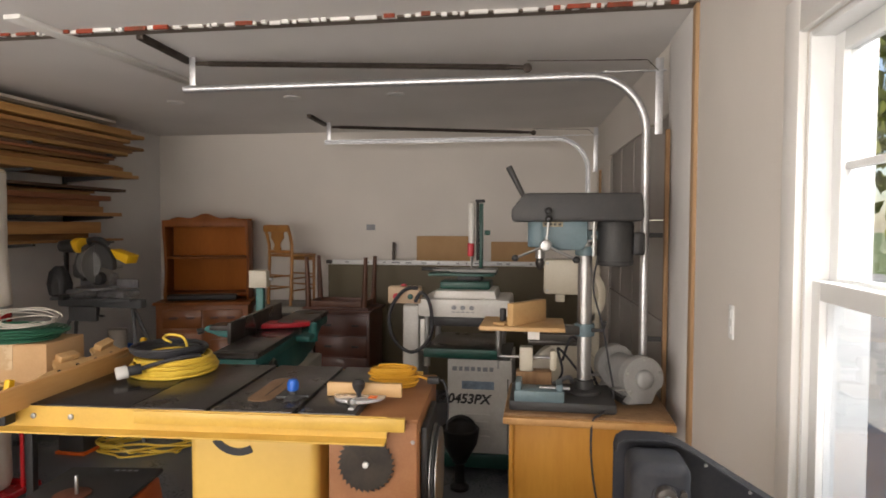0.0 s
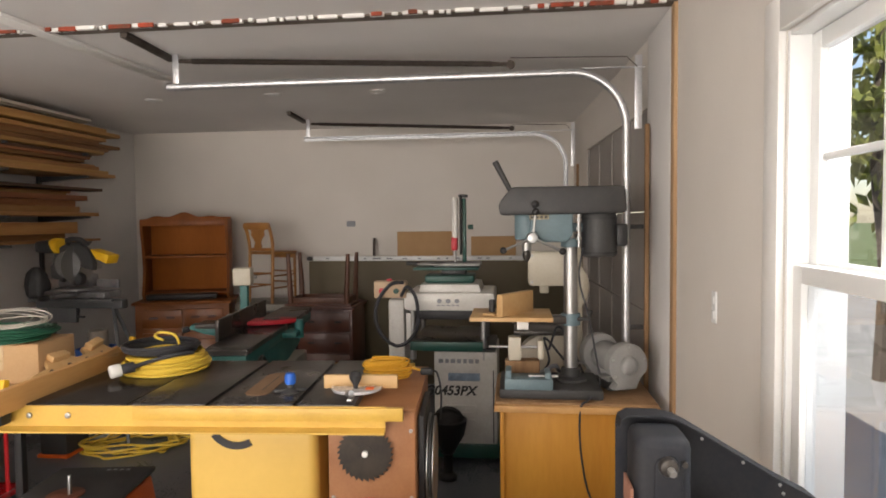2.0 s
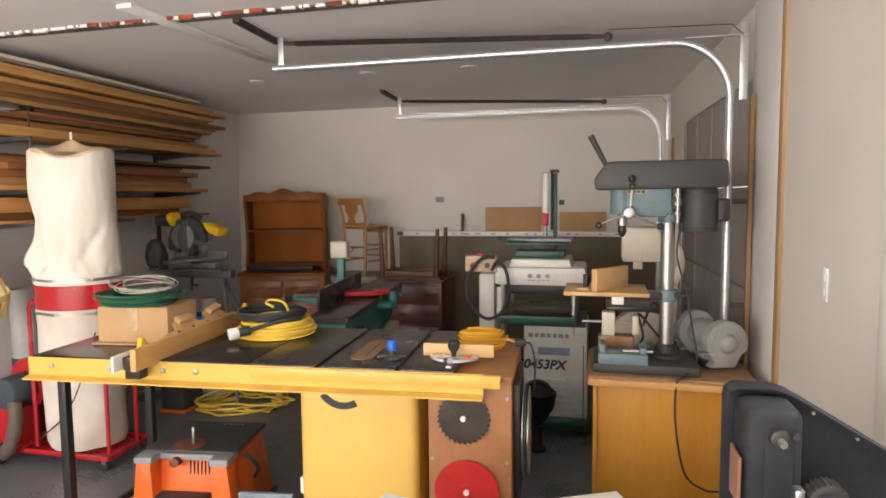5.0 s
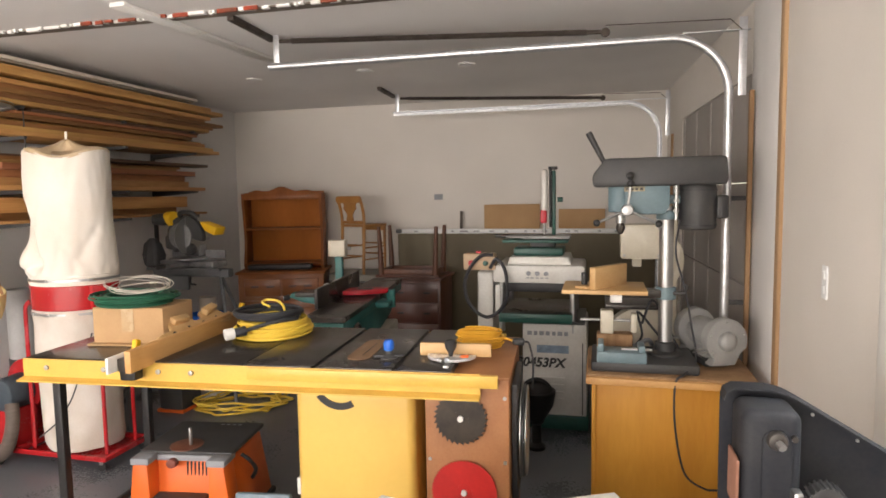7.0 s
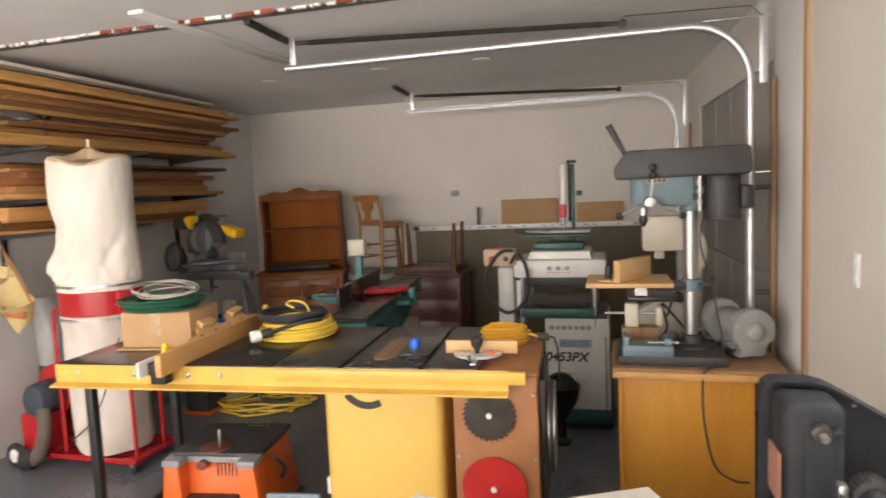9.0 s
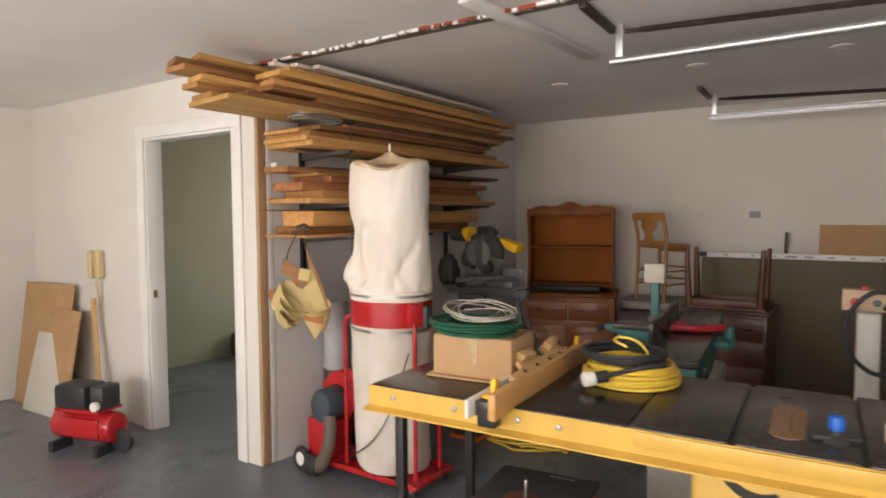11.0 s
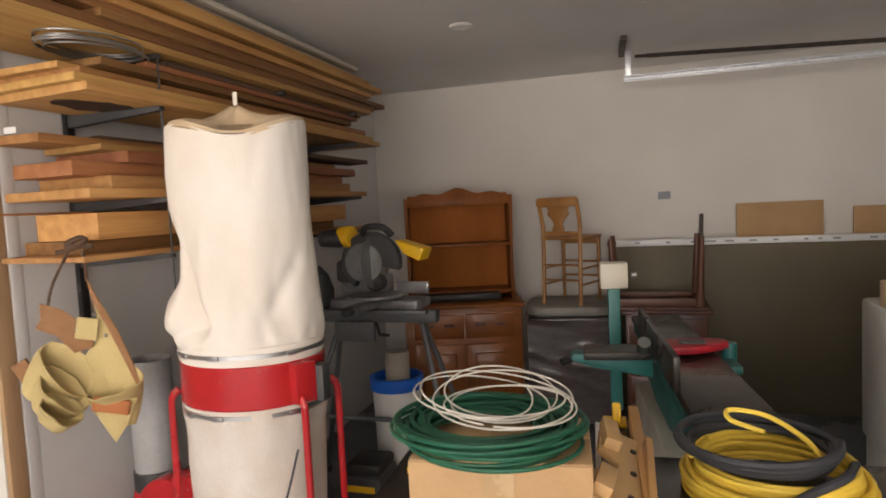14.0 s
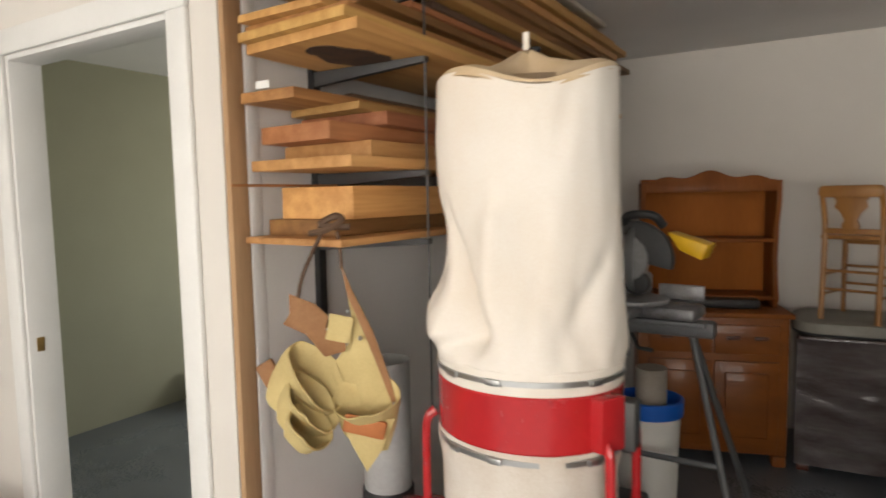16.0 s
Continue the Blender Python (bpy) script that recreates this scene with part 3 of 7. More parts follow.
def table_saw():
    t = thing("table_saw", "yellow cabinet table saw with black extension table", "table saw", SAW)
    part("cabinet", box(B(), (1.355, 0.36, 0.44), (0.485, 0.50, 0.72), 0.035, seg=4), YELLOW, t, "yellow enamelled steel cabinet")
    part("base", box(B(), (1.355, 0.36, 0.045), (0.56, 0.58, 0.07), 0.008), BLACKSTEEL, t)
    bm = B()
    outer = arc(1.30, 0.825, 0.115, 215, 300, 10)
    inner = arc(1.30, 0.825, 0.088, 300, 215, 10)
    prism(bm, outer + inner, "y", 0.105, 0.1125)
    part("tilt_slot", bm, BLACK, t, "black curved tilt slot")
    # cast-iron top with two mitre grooves
    for x0, x1 in ((0.952, 1.226), (1.246, 1.536), (1.556, 1.755)):
        part("table_section", box(B(), ((x0 + x1) / 2, 0.355, TOP - 0.006), (x1 - x0, 0.69, 0.012), 0.0015), CASTIRON, t, "dark cast-iron table top")
    part("table_casting", box(B(), (1.353, 0.355, TOP - 0.0265), (0.80, 0.685, 0.027), 0.003), CASTIRON, t)
    for y in (0.05, 0.66):
        part("table_skirt", box(B(), (1.353, y, TOP - 0.055), (0.78, 0.03, 0.03), 0.004), CASTIRON, t)
    part("arbor_housing", box(B(), (1.38, 0.36, 0.815), (0.40, 0.40, 0.06), 0.01), BLACKSTEEL, t)
    part("throat_plate", prism(B(), rounded(1.318, 0.12, 1.412, 0.46, 0.046), "z", TOP - 0.001, TOP + 0.003), THROAT, t, "plywood throat insert")
    part("saw_slot", box(B(), (1.372, 0.29, TOP + 0.0032), (0.004, 0.20, 0.0008)), BLACK, t)
    part("extension_table", box(B(), (0.473, 0.355, TOP - 0.016), (0.948, 0.69, 0.032), 0.003), LAMINATE, t, "black laminate extension table")
    for x in (0.05, 0.5, 0.9):
        part("table_rib", box(B(), (x, 0.36, TOP - 0.062), (0.03, 0.62, 0.055), 0.003), PLY, t)
    # front rail: an angle with a lip, in two lengths
    prof = [(0.008, 0.0), (0.008, -0.072), (-0.03, -0.080), (-0.03, -0.086), (0.014, -0.086), (0.014, 0.0)]
    part("front_rail", prism(B(), [(y - 0.006, TOP - 0.004 + z) for y, z in prof], "x", -0.01, 1.863), RAILYELLOW, t, "yellow painted steel fence rail")
    part("rail_tube", box(B(), (1.45, 0.004, TOP - 0.03), (0.95, 0.022, 0.045), 0.002), RAILYELLOW, t)
    part("back_rail", box(B(), (0.95, 0.715, TOP - 0.05), (1.9, 0.01, 0.07), 0.002), RAILYELLOW, t)
    for x in (0.1, 0.36, 0.60, 0.74, 1.17, 1.62):
        part("bolt", cyl(B(), (x, 0.004, TOP - 0.038), (x, -0.005, TOP - 0.038), 0.010, seg=12, b=0.002), STEEL, t)
    for x, y in ((0.09, 0.07), (0.09, 0.62)):
        leg = part("leg", box(B(), (x, y, 0.42), (0.036, 0.036, 0.80), 0.003), BLACKSTEEL, t, "black square steel leg")
        part("foot", cyl(B(), (x, y, 0.0), (x, y, 0.022), 0.024, seg=14, b=0.004), BLACK, leg)
    part("leg_brace", box(B(), (0.09, 0.345, 0.12), (0.025, 0.51, 0.025), 0.002), BLACKSTEEL, t)
    part("power_switch", box(B(), (1.104, 0.17, 0.37), (0.018, 0.05, 0.07), 0.004), PAPER, t, "pale switch box")


table_saw()


def rip_fence():
    t = thing("rip_fence", "hardwood rip fence with white cheek on table", "fence", SAW @ pose(0.47, -0.13, TOP))
    part("cheek", box(B(), (0.098, 0.49, 0.032), (0.026, 0.98, 0.085), 0.004), FENCEWOOD, t, "tall hardwood cheek")
    part("inner_cheek", box(B(), (0.006, 0.47, 0.012), (0.012, 0.93, 0.062), 0.003), PAPER, t, "white laminated cheek")
    part("beam", box(B(), (0.05, 0.50, 0.006), (0.07, 0.9, 0.05), 0.003), CASTIRON, t)
    part("clamp_head", box(B(), (0.048, 0.085, -0.032), (0.065, 0.05, 0.05), 0.004), BLACKSTEEL, t)
    for y, s in ((0.13, 1), (0.96, 0.7)):
        lever = part("clamp_plate", box(B(), (0.05, y, 0.035), (0.06, 0.09 * s, 0.012), 0.003), LEMON, t, "yellow clamp")
        part("clamp_lever", box(B(), (0.055, y - 0.02, 0.065), (0.022, 0.03, 0.055), 0.006, Matrix.Rotation(radians(-15), 4, "X")), LEMON, lever)


rip_fence()


def carton(name, m, w, d, h, label, tape=True, mt=None):
    t = thing(name, label, "box", m)
    b = part("body", box(B(), (0, 0, h / 2), (w, d, h), 0.004), mt or CARD, t)
    for s in (-1, 1):
        part("flap", box(B(), (0, s * d / 4, h + 0.0015), (w - 0.004, d / 2 - 0.003, 0.003), 0.001), mt or CARD, t)
    if tape:
        part("tape", box(B(), (0, 0, h + 0.0036), (0.055, d + 0.004, 0.0012)), CARDTAPE, t, "clear brown parcel tape")
        part("tape", box(B(), (0, -d / 2 - 0.0008, h - 0.05), (0.055, 0.0016, 0.1)), CARDTAPE, t, "clear brown parcel tape")
    return t


carton("cardboard_box", pose(-1.895, 2.54, TOP + 0.012, 0, 0, 6), 0.33, 0.24, 0.152, "brown taped cardboard box on the saw table")
single("cardboard_sheet", box(B(), (0, 0, 0.005), (0.35, 0.27, 0.008), 0.001), CARD, "flat brown cardboard sheet under a box", "cardboard", pose(-1.905, 2.535, TOP + 0.001, 0, 0, 6))


def tapering_jig():
    """Stepped plywood jig lying aslant between the fence cheeks."""
    t = thing("tapering_jig", "stepped tan plywood tapering jig on rip fence", "jig", SAW @ pose(0.512, 0.33, TOP + 0.058, 3, 24, -2))
    steps = [(0.052, -0.19), (0.060, 0.27), (-0.055, 0.27), (-0.055, 0.16), (-0.010, 0.13), (-0.010, 0.08), (-0.062, 0.05), (-0.062, -0.05), (-0.008, -0.09), (0.0, -0.19)]
    part("plate", prism(B(), steps, "z", 0.0, 0.018, 0.002), PLY, t)
    part("rail", box(B(), (0.048, 0.04, 0.030), (0.016, 0.44, 0.026), 0.002), FENCEWOOD, t)
    part("cleat", box(B(), (-0.036, 0.215, 0.030), (0.035, 0.10, 0.025), 0.002, Matrix.Rotation(radians(8), 4, "Z")), PLY, t)
    part("cleat", box(B(), (-0.040, 0.0, 0.030), (0.035, 0.09, 0.025), 0.002, Matrix.Rotation(radians(-6), 4, "Z")), PLY, t)
    for x, y in ((0.015, -0.10), (0.015, 0.0), (0.02, 0.10), (0.02, 0.2)):
        part("screw", cyl(B(), (x, y, 0.017), (x, y, 0.022), 0.007, seg=10), BLACKSTEEL, t)


tapering_jig()


def coil(bm, cx, cy, z, r, wire, loops, seed, rise=0.7, wob=0.05, squash=1.0, n=40):
    rnd = random.Random(seed)
    pts = []
    ph = rnd.uniform(0, 6)
    for k in range(loops):
        rr, ox, oy = r * rnd.uniform(1 - wob, 1 + wob), rnd.uniform(-wob, wob) * r, rnd.uniform(-wob, wob) * r
        for i in range(n):
            u = i / n
            a = ph + 2 * math.pi * u
            zz = z + wire + (k + u) * wire * rise + math.sin(a * 2 + k) * wire * 0.25
            pts.append((rr * math.cos(a) + ox + cx, squash * (rr * math.sin(a) + oy) + cy, zz))
    # soften the steps between loops
    pts = [Vector(p) for p in pts]
    for _ in range(3):
        pts = [pts[0]] + [(a + 2 * b + c) / 4 for a, b, c in zip(pts, pts[1:], pts[2:])] + [pts[-1]]
    return tube(bm, pts, wire, 7)


def spirit_level():
    t = thing("spirit_level", "yellow and black striped level on the table", "level", pose(-2.115, 2.77, TOP, 0, 0, 62) @ Matrix.Diagonal((0.75, 0.8, 0.6, 1)))
    part("beam", box(B(), (0, 0, 0.012), (0.22, 0.04, 0.024), 0.003), LEMON, t)
    part("stripe", box(B(), (0, 0, 0.0255), (0.21, 0.016, 0.003), 0.001), BLACK, t)
    part("vial", cyl(B(), (-0.03, 0, 0.028), (0.03, 0, 0.028), 0.007, seg=10), CORDGREEN, t)


spirit_level()


def yellow_cord_coil():
    t = thing("extension_cord", "coiled yellow extension cord with black upper loops", "cord", pose(-1.38, 2.765, TOP))
    for k, (r, z) in enumerate(((0.158, 0), (0.142, 0.001), (0.176, 0.0))):
        part("yellow_cable", coil(B(), 0, 0, z, r, 0.0065, 6, 10 + k, 1.75 - 0.6 * (k == 2), 0.04), CORDYELLOW, t, "bright yellow cable")
    part("black_cable", coil(B(), -0.02, 0.01, 0.070, 0.148, 0.009, 4, 31, 0.9, 0.10), CORDBLACK, t, "dark rubber cable")
    part("loose_end", tube(B(), curve_pts([(-0.015, 0.0, 0.125), (-0.075, 0.04, 0.135), (-0.07, 0.075, 0.145), (0.0, 0.06, 0.14), (0.06, 0.0, 0.115), (0.085, -0.06, 0.085)], 8), 0.0055, 8), CORDYELLOW, t)
    p = part("plug", cyl(B(), (-0.02, -0.20, 0.055), (-0.055, -0.235, 0.05), 0.022, 0.02, 16, 0.004), CORDBLACK, t)
    part("plug_cap", cyl(B(), (-0.055, -0.235, 0.05), (-0.085, -0.265, 0.045), 0.026, 0.026, 16, 0.005), PAPER, p, "white plug cap")
    part("plug_lead", tube(B(), curve_pts([(-0.02, -0.20, 0.055), (0.03, -0.16, 0.07), (0.10, -0.11, 0.085), (0.14, -0.03, 0.08)], 8), 0.009, 8), CORDBLACK, t)


yellow_cord_coil()


def green_cord_coil():
    t = thing("green_cord", "coiled dark green cord on a cardboard box", "cord", pose(-1.93, 2.515, TOP + 0.012 + 0.158))
    for k, (r, z) in enumerate(((0.165, 0.0), (0.138, 0.0), (0.15, 0.006))):
        part("cable", coil(B(), 0, 0, z, r, 0.0042, 10, 50 + k, 0.95, 0.19, 0.85), CORDGREEN, t)


def white_cord_coil():
    pts = []
    for i in range(245):
        a = 2 * math.pi * i / 40
        r = 0.122 + 0.024 * math.sin(0.41 * a + 1.0) + 0.006 * math.sin(2.3 * a)
        cx, cy = 0.03 * math.sin(0.29 * a), 0.02 * math.cos(0.23 * a + 2)
        lift = 0.007 + 0.018 * (0.5 + 0.5 * math.sin(0.37 * a + 0.6))
        pts.append((r * math.cos(a) + cx, 0.80 * r * math.sin(a) + cy, 0.006 + 0.00005 * i + lift * (1 + math.sin(a + 0.5 * math.sin(0.3 * a) - 0.5))))
    t = thing("coiled_extension_lead", "loose coil of thin white cord on green cord", "cord", pose(-1.905, 2.535, TOP + 0.012 + 0.158 + 0.05))
    part("cable", tube(B(), pts[:190], 0.0019, 7), CORDWHITE, t)
    part("loose_end", tube(B(), pts[190:], 0.0019, 7), CORDWHITE, t)


green_cord_coil()
white_cord_coil()


def hold_down():
    t = thing("hold_down_knob", "blue knob hold-down on grey base", "clamp", SAW @ pose(1.485, 0.17, TOP))
    part("base", lathe(B(), [(0.034, 0), (0.035, 0.006), (0.024, 0.012), (0.012, 0.02), (0.012, 0.03)], 20), CHARCOAL, t)
    part("clamp_bar", box(B(), (0, 0, 0.010), (0.12, 0.022, 0.010), 0.003, Matrix.Rotation(radians(14), 4, "Z")), CHARCOAL, t)
    part("knob", lathe(B(), [(0.012, 0.03), (0.02, 0.034), (0.022, 0.058), (0.016, 0.072), (0.006, 0.075)], 16), BLUE, t, "bright blue knob")


hold_down()


def mitre_gauge():
    t = thing("mitre_gauge", "steel mitre gauge with black knob and wood fence", "mitre gauge", SAW @ pose(1.73, 0.17, TOP))
    part("protractor", prism(B(), arc(0, 0.03, 0.095, 180, 360, 18), "z", 0.006, 0.016, 0.001), mat("zinc_plate", (0.84, 0.84, 0.85), 0.22, 0.5, scale=20), t, "polished steel half disc")
    part("bar", box(B(), (0, 0.03, 0.004), (0.02, 0.30, 0.008), 0.001), STEEL, t)
    part("wood_fence", box(B(), (0.01, 0.055, 0.028), (0.28, 0.02, 0.05), 0.002), PLY, t, "pale wooden facing strip")
    part("knob", lathe(B(), [(0.008, 0.016), (0.01, 0.03), (0.022, 0.05), (0.024, 0.066), (0.015, 0.078), (0.004, 0.08)], 16, pose(0, 0.0, 0)), BLACK, t, "black round handle")
    part("clamp_screw", cyl(B(), (-0.02, -0.055, 0.012), (0.0, -0.085, 0.02), 0.012, seg=12, b=0.002), STEEL, t)
    part("tag", box(B(), (0.055, -0.01, 0.019), (0.03, 0.03, 0.004), 0.001), ORANGE, t)


mitre_gauge()


def gold_cord():
    t = thing("gold_cord", "small bundle of golden-yellow cord", "cord", SAW @ pose(1.80, 0.50, TOP - 0.03))
    for k in range(3):
        part("cable", coil(B(), 0, 0, 0.0, 0.070 + 0.012 * k, 0.005, 6, 90 + k, 2.5, 0.08, 0.6), CORDORANGE, t)
    part("plug", box(B(), (0.17, -0.02, 0.035), (0.05, 0.03, 0.028), 0.007), BLACK, t)
    part("lead", tube(B(), curve_pts([(0.07, 0, 0.03), (0.11, -0.01, 0.045), (0.15, -0.02, 0.037)], 6), 0.005, 7), CORDORANGE, t)
    part("hanging_lead", tube(B(), curve_pts([(0.19, -0.02, 0.035), (0.215, -0.03, 0.03), (0.232, -0.04, -0.05), (0.228, -0.05, -0.16)], 8), 0.0045, 7), CORDBLACK, t)


gold_cord()


def disc_points(r, teeth, depth):
    out = []
    for i in range(teeth):
        a = 360 * i / teeth
        out += [(r * math.cos(radians(a)), r * math.sin(radians(a))), ((r - depth) * math.cos(radians(a + 40 / teeth)), (r - depth) * math.sin(radians(a + 40 / teeth)))]
    return out


def blade_cabinet():
    t = thing("blade_cabinet", "reddish-brown plywood blade cabinet beside the saw", "cabinet", SAW @ pose(1.65, 0.045, 0))
    part("body", box(B(), (0.155, 0.33, 0.455), (0.31, 0.64, 0.83), 0.006), PARTICLE, t)
    part("top", box(B(), (0.155, 0.33, 0.873), (0.318, 0.65, 0.012), 0.003), PARTICLE, t)
    part("plinth", box(B(), (0.155, 0.33, 0.021), (0.29, 0.60, 0.038), 0.003), BLACKSTEEL, t)
    for x in (0.016, 0.295):
        for z in (0.30, 0.56, 0.80):
            part("screw", cyl(B(), (x, 0.011, z), (x, 0.006, z), 0.007, seg=10), STEEL, t)
    side = part("side_rack", box(B(), (0.325, 0.25, 0.60), (0.022, 0.34, 0.46), 0.004), BLACK, t)
    for k, x in enumerate((0.342, 0.352, 0.362)):
        part("disc", cyl(B(), (x, 0.25, 0.60), (x + 0.005, 0.25, 0.60), 0.185 - 0.006 * k, seg=40, b=0.001), STEEL if k != 1 else CHARCOAL, side)


blade_cabinet()


def hung_blade(name, x, z, r, teeth, mt, label):
    t = thing(name, label, "saw blade", SAW @ pose(1.65 + x, 0.0405, z, 90, 0, 0))
    part("plate", prism(B(), disc_points(r, teeth, 0.012 if teeth < 40 else 0.007), "z", 0.0, 0.003), mt, t)
    part("peg", cyl(B(), (0, 0, 0.0), (0, 0, 0.014), 0.011, seg=14, b=0.002), PAPER, t)
    part("hub_ring", lathe(B(), [(0.03, 0.003), (0.03, 0.0042), (0.014, 0.0042), (0.014, 0.003)], 20), mt, t)


hung_blade("saw_disc", 0.135, 0.724, 0.101, 30, mat("dark_blade", (0.05, 0.045, 0.042), 0.35, 0.7, c2=(0.09, 0.075, 0.06), scale=10), "dark toothed circular saw blade hung on wood")
hung_blade("red_saw_disc", 0.145, 0.445, 0.123, 60, mat("red_blade_coating", (0.50, 0.018, 0.015), 0.4, scale=7, amount=0.25), "red coated fine-toothed saw blade hung on wood")


def spindle_sander():
    t = thing("spindle_sander", "orange and grey benchtop spindle sander", "sander", pose(-1.74, 2.60, 0, 0, 0, 8) @ Matrix.Diagonal((1, 1, 0.86, 1)))
    def frus(bm, w0, d0, w1, d1, z0, z1, y=0):
        lo = [bm.verts.new((sx * w0 / 2, y + sy * d0 / 2, z0)) for sx, sy in ((-1, -1), (1, -1), (1, 1), (-1, 1))]
        hi = [bm.verts.new((sx * w1 / 2, y + sy * d1 / 2, z1)) for sx, sy in ((-1, -1), (1, -1), (1, 1), (-1, 1))]
        bm.faces.new(list(reversed(lo))), bm.faces.new(hi)
        for i in range(4):
            bm.faces.new((lo[i], lo[(i + 1) % 4], hi[(i + 1) % 4], hi[i]))
        bev(bm, lo + hi, 0.012)
        return bm
    part("body", frus(B(), 0.47, 0.44, 0.40, 0.36, 0.03, 0.40, 0.16), ORANGE, t, "orange plastic housing")
    part("base", box(B(), (0, 0.16, 0.018), (0.50, 0.47, 0.034), 0.008), CHARCOAL, t)
    for sx in (-1, 1):
        part("front_post", prism(B(), [(sx * 0.13, 0.035), (sx * 0.252, 0.035), (sx * 0.213, 0.41), (sx * 0.145, 0.41)], "y", -0.115, -0.01, 0.006), ORANGE, t)
        part("grey_cap", box(B(), (sx * 0.178, -0.06, 0.425), (0.086, 0.12, 0.036), 0.006), GREY, t, "grey end cap")
    part("grey_band", box(B(), (0, -0.03, 0.415), (0.28, 0.03, 0.032), 0.005), GREY, t)
    part("table", box(B(), (0.0, 0.15, 0.438), (0.44, 0.38, 0.025), 0.008), CHARCOAL, t, "dark grey cast table")
    part("insert", cyl(B(), (-0.03, 0.03, 0.450), (-0.03, 0.03, 0.456), 0.075, seg=28, b=0.002), mat("rusty_insert", (0.24, 0.09, 0.05), 0.5, 0.2, scale=12), t, "rust-red round insert")
    part("spindle", cyl(B(), (-0.01, 0.03, 0.455), (-0.01, 0.03, 0.55), 0.008, seg=12, b=0.002), STEEL, t)
    part("knob", cyl(B(), (-0.055, -0.045, 0.395), (-0.055, -0.075, 0.395), 0.024, seg=18, b=0.004), mat("dark_red_knob", (0.22, 0.06, 0.04), 0.5), t)
    for k in range(7):
        part("vent", box(B(), (0.0 + k * 0.018, -0.0235, 0.35), (0.007, 0.012, 0.075), 0.002), BLACK, t)
    tray = part("drum_tray", box(B(), (-0.02, -0.06, 0.205), (0.25, 0.10, 0.04), 0.015), CHARCOAL, t)
    part("sanding_drum", box(B(), (-0.02, -0.055, 0.135), (0.24, 0.09, 0.10), 0.02), mat("sanding_belt", (0.36, 0.16, 0.11), 0.85, scale=9, fine=200), tray, "worn reddish sanding belt")
    part("badge", box(B(), (0.17, -0.1165, 0.075), (0.055, 0.004, 0.025), 0.001), PAPER, t)
    part("handle", tube(B(), curve_pts([(0.225, 0.05, 0.40), (0.262, 0.06, 0.36), (0.262, 0.12, 0.28), (0.235, 0.14, 0.22)], 6), 0.010, 8), BLACK, t)
    for k in range(4):
        part("table_mark", box(B(), (0.02 + k * 0.03, 0.30, 0.4515), (0.018, 0.012, 0.001)), GREY, t)


spindle_sander()


def grey_case():
    t = thing("tool_case", "open blue-grey moulded plastic tool case", "case", pose(-1.26, 2.34, 0, 0, 0, 8))
    part("tray", box(B(), (0, -0.02, 0.06), (0.24, 0.2, 0.12), 0.01), GREYCASE, t)
    part("lid", box(B(), (0, 0.09, 0.20), (0.24, 0.03, 0.19), 0.008, Matrix.Rotation(radians(-8), 4, "X")), GREYCASE, t)
    for x in (-0.07, 0, 0.07):
        for z in (0.15, 0.21, 0.26):
            part("pocket", box(B(), (x, 0.067, z), (0.052, 0.02, 0.04), 0.004, Matrix.Rotation(radians(-8), 4, "X")), GREYCASE, t)
    for x in (-0.06, 0.01, 0.07):
        part("rib", box(B(), (x, -0.03, 0.124), (0.045, 0.13, 0.012), 0.004), CHARCOAL, t)


GREYCASE = mat("bluegrey_plastic", (0.19, 0.26, 0.31), 0.5, scale=6, fine=80, amount=0.2)
grey_case()


def floor_cord():
    bm = B()
    rnd = random.Random(12)
    for k in range(5):
        pts = []
        for i in range(16):
            a = i / 16 * 2 * math.pi
            pts.append((0.26 * math.cos(a) * rnd.uniform(0.6, 1.15) + rnd.uniform(-0.03, 0.03), 0.2 * math.sin(a) * rnd.uniform(0.55, 1.1), 0.008 + 0.012 * k + rnd.uniform(0, 0.008)))
        pts.append(pts[0])
        tube(bm, curve_pts(pts, 5), 0.0065, 6)
    single("floor_cord", bm, CORDYELLOW, "loose tangle of yellow cord on the floor", "cord", pose(-2.45, 4.2, 0.0, 0, 0, 20) @ Matrix.Diagonal((1.3, 1.3, 1.2, 1)))


floor_cord()


# ---- foreground: cartons and belt sander ----
carton("storage_carton", pose(-0.02, 1.64, 0.0, 0, 0, 26), 0.54, 0.37, 0.690, "large pale beige carton with a closed lid", False, BEIGE)
slim = carton("white_carton", pose(-0.45, 1.63, 0.0, 0, 0, -12), 0.135, 0.22, 0.70, "slim white cardboard carton standing on the floor", False, PAPER)
part("label", box(B(), (0.02, 0.075, 0.7038), (0.05, 0.034, 0.0012)), BEIGE, slim, "small printed paper label")
for k in range(4):
    part("print_bar", box(B(), (0.003 + 0.011 * k, 0.075, 0.7048), (0.005, 0.026, 0.0008)), CHARCOAL, slim)
big_seam = prism(B(), [(0.045, -0.183), (0.051, -0.183), (0.051, 0.183), (0.045, 0.183)], "z", 0.6935, 0.6945)
single("tape_strip", big_seam, CARDTAPE, "thin tape strip across a beige carton", "tape", pose(-0.02, 1.64, 0.0, 0, 0, 26))


def wooden_support():
    """Short timber rail on a post between the sander and the window wall."""
    t = thing("timber_rest", "pale wooden rail on a post beside sander", "timber", pose(0.742, 1.440, 0, 0, 0, 40))
    part("rail", box(B(), (0, 0, 0.845), (0.045, 0.17, 0.085), 0.002), PALEWOOD, t)
    part("post", box(B(), (0, 0.0, 0.401), (0.038, 0.038, 0.802), 0.002), PALEWOOD, t)


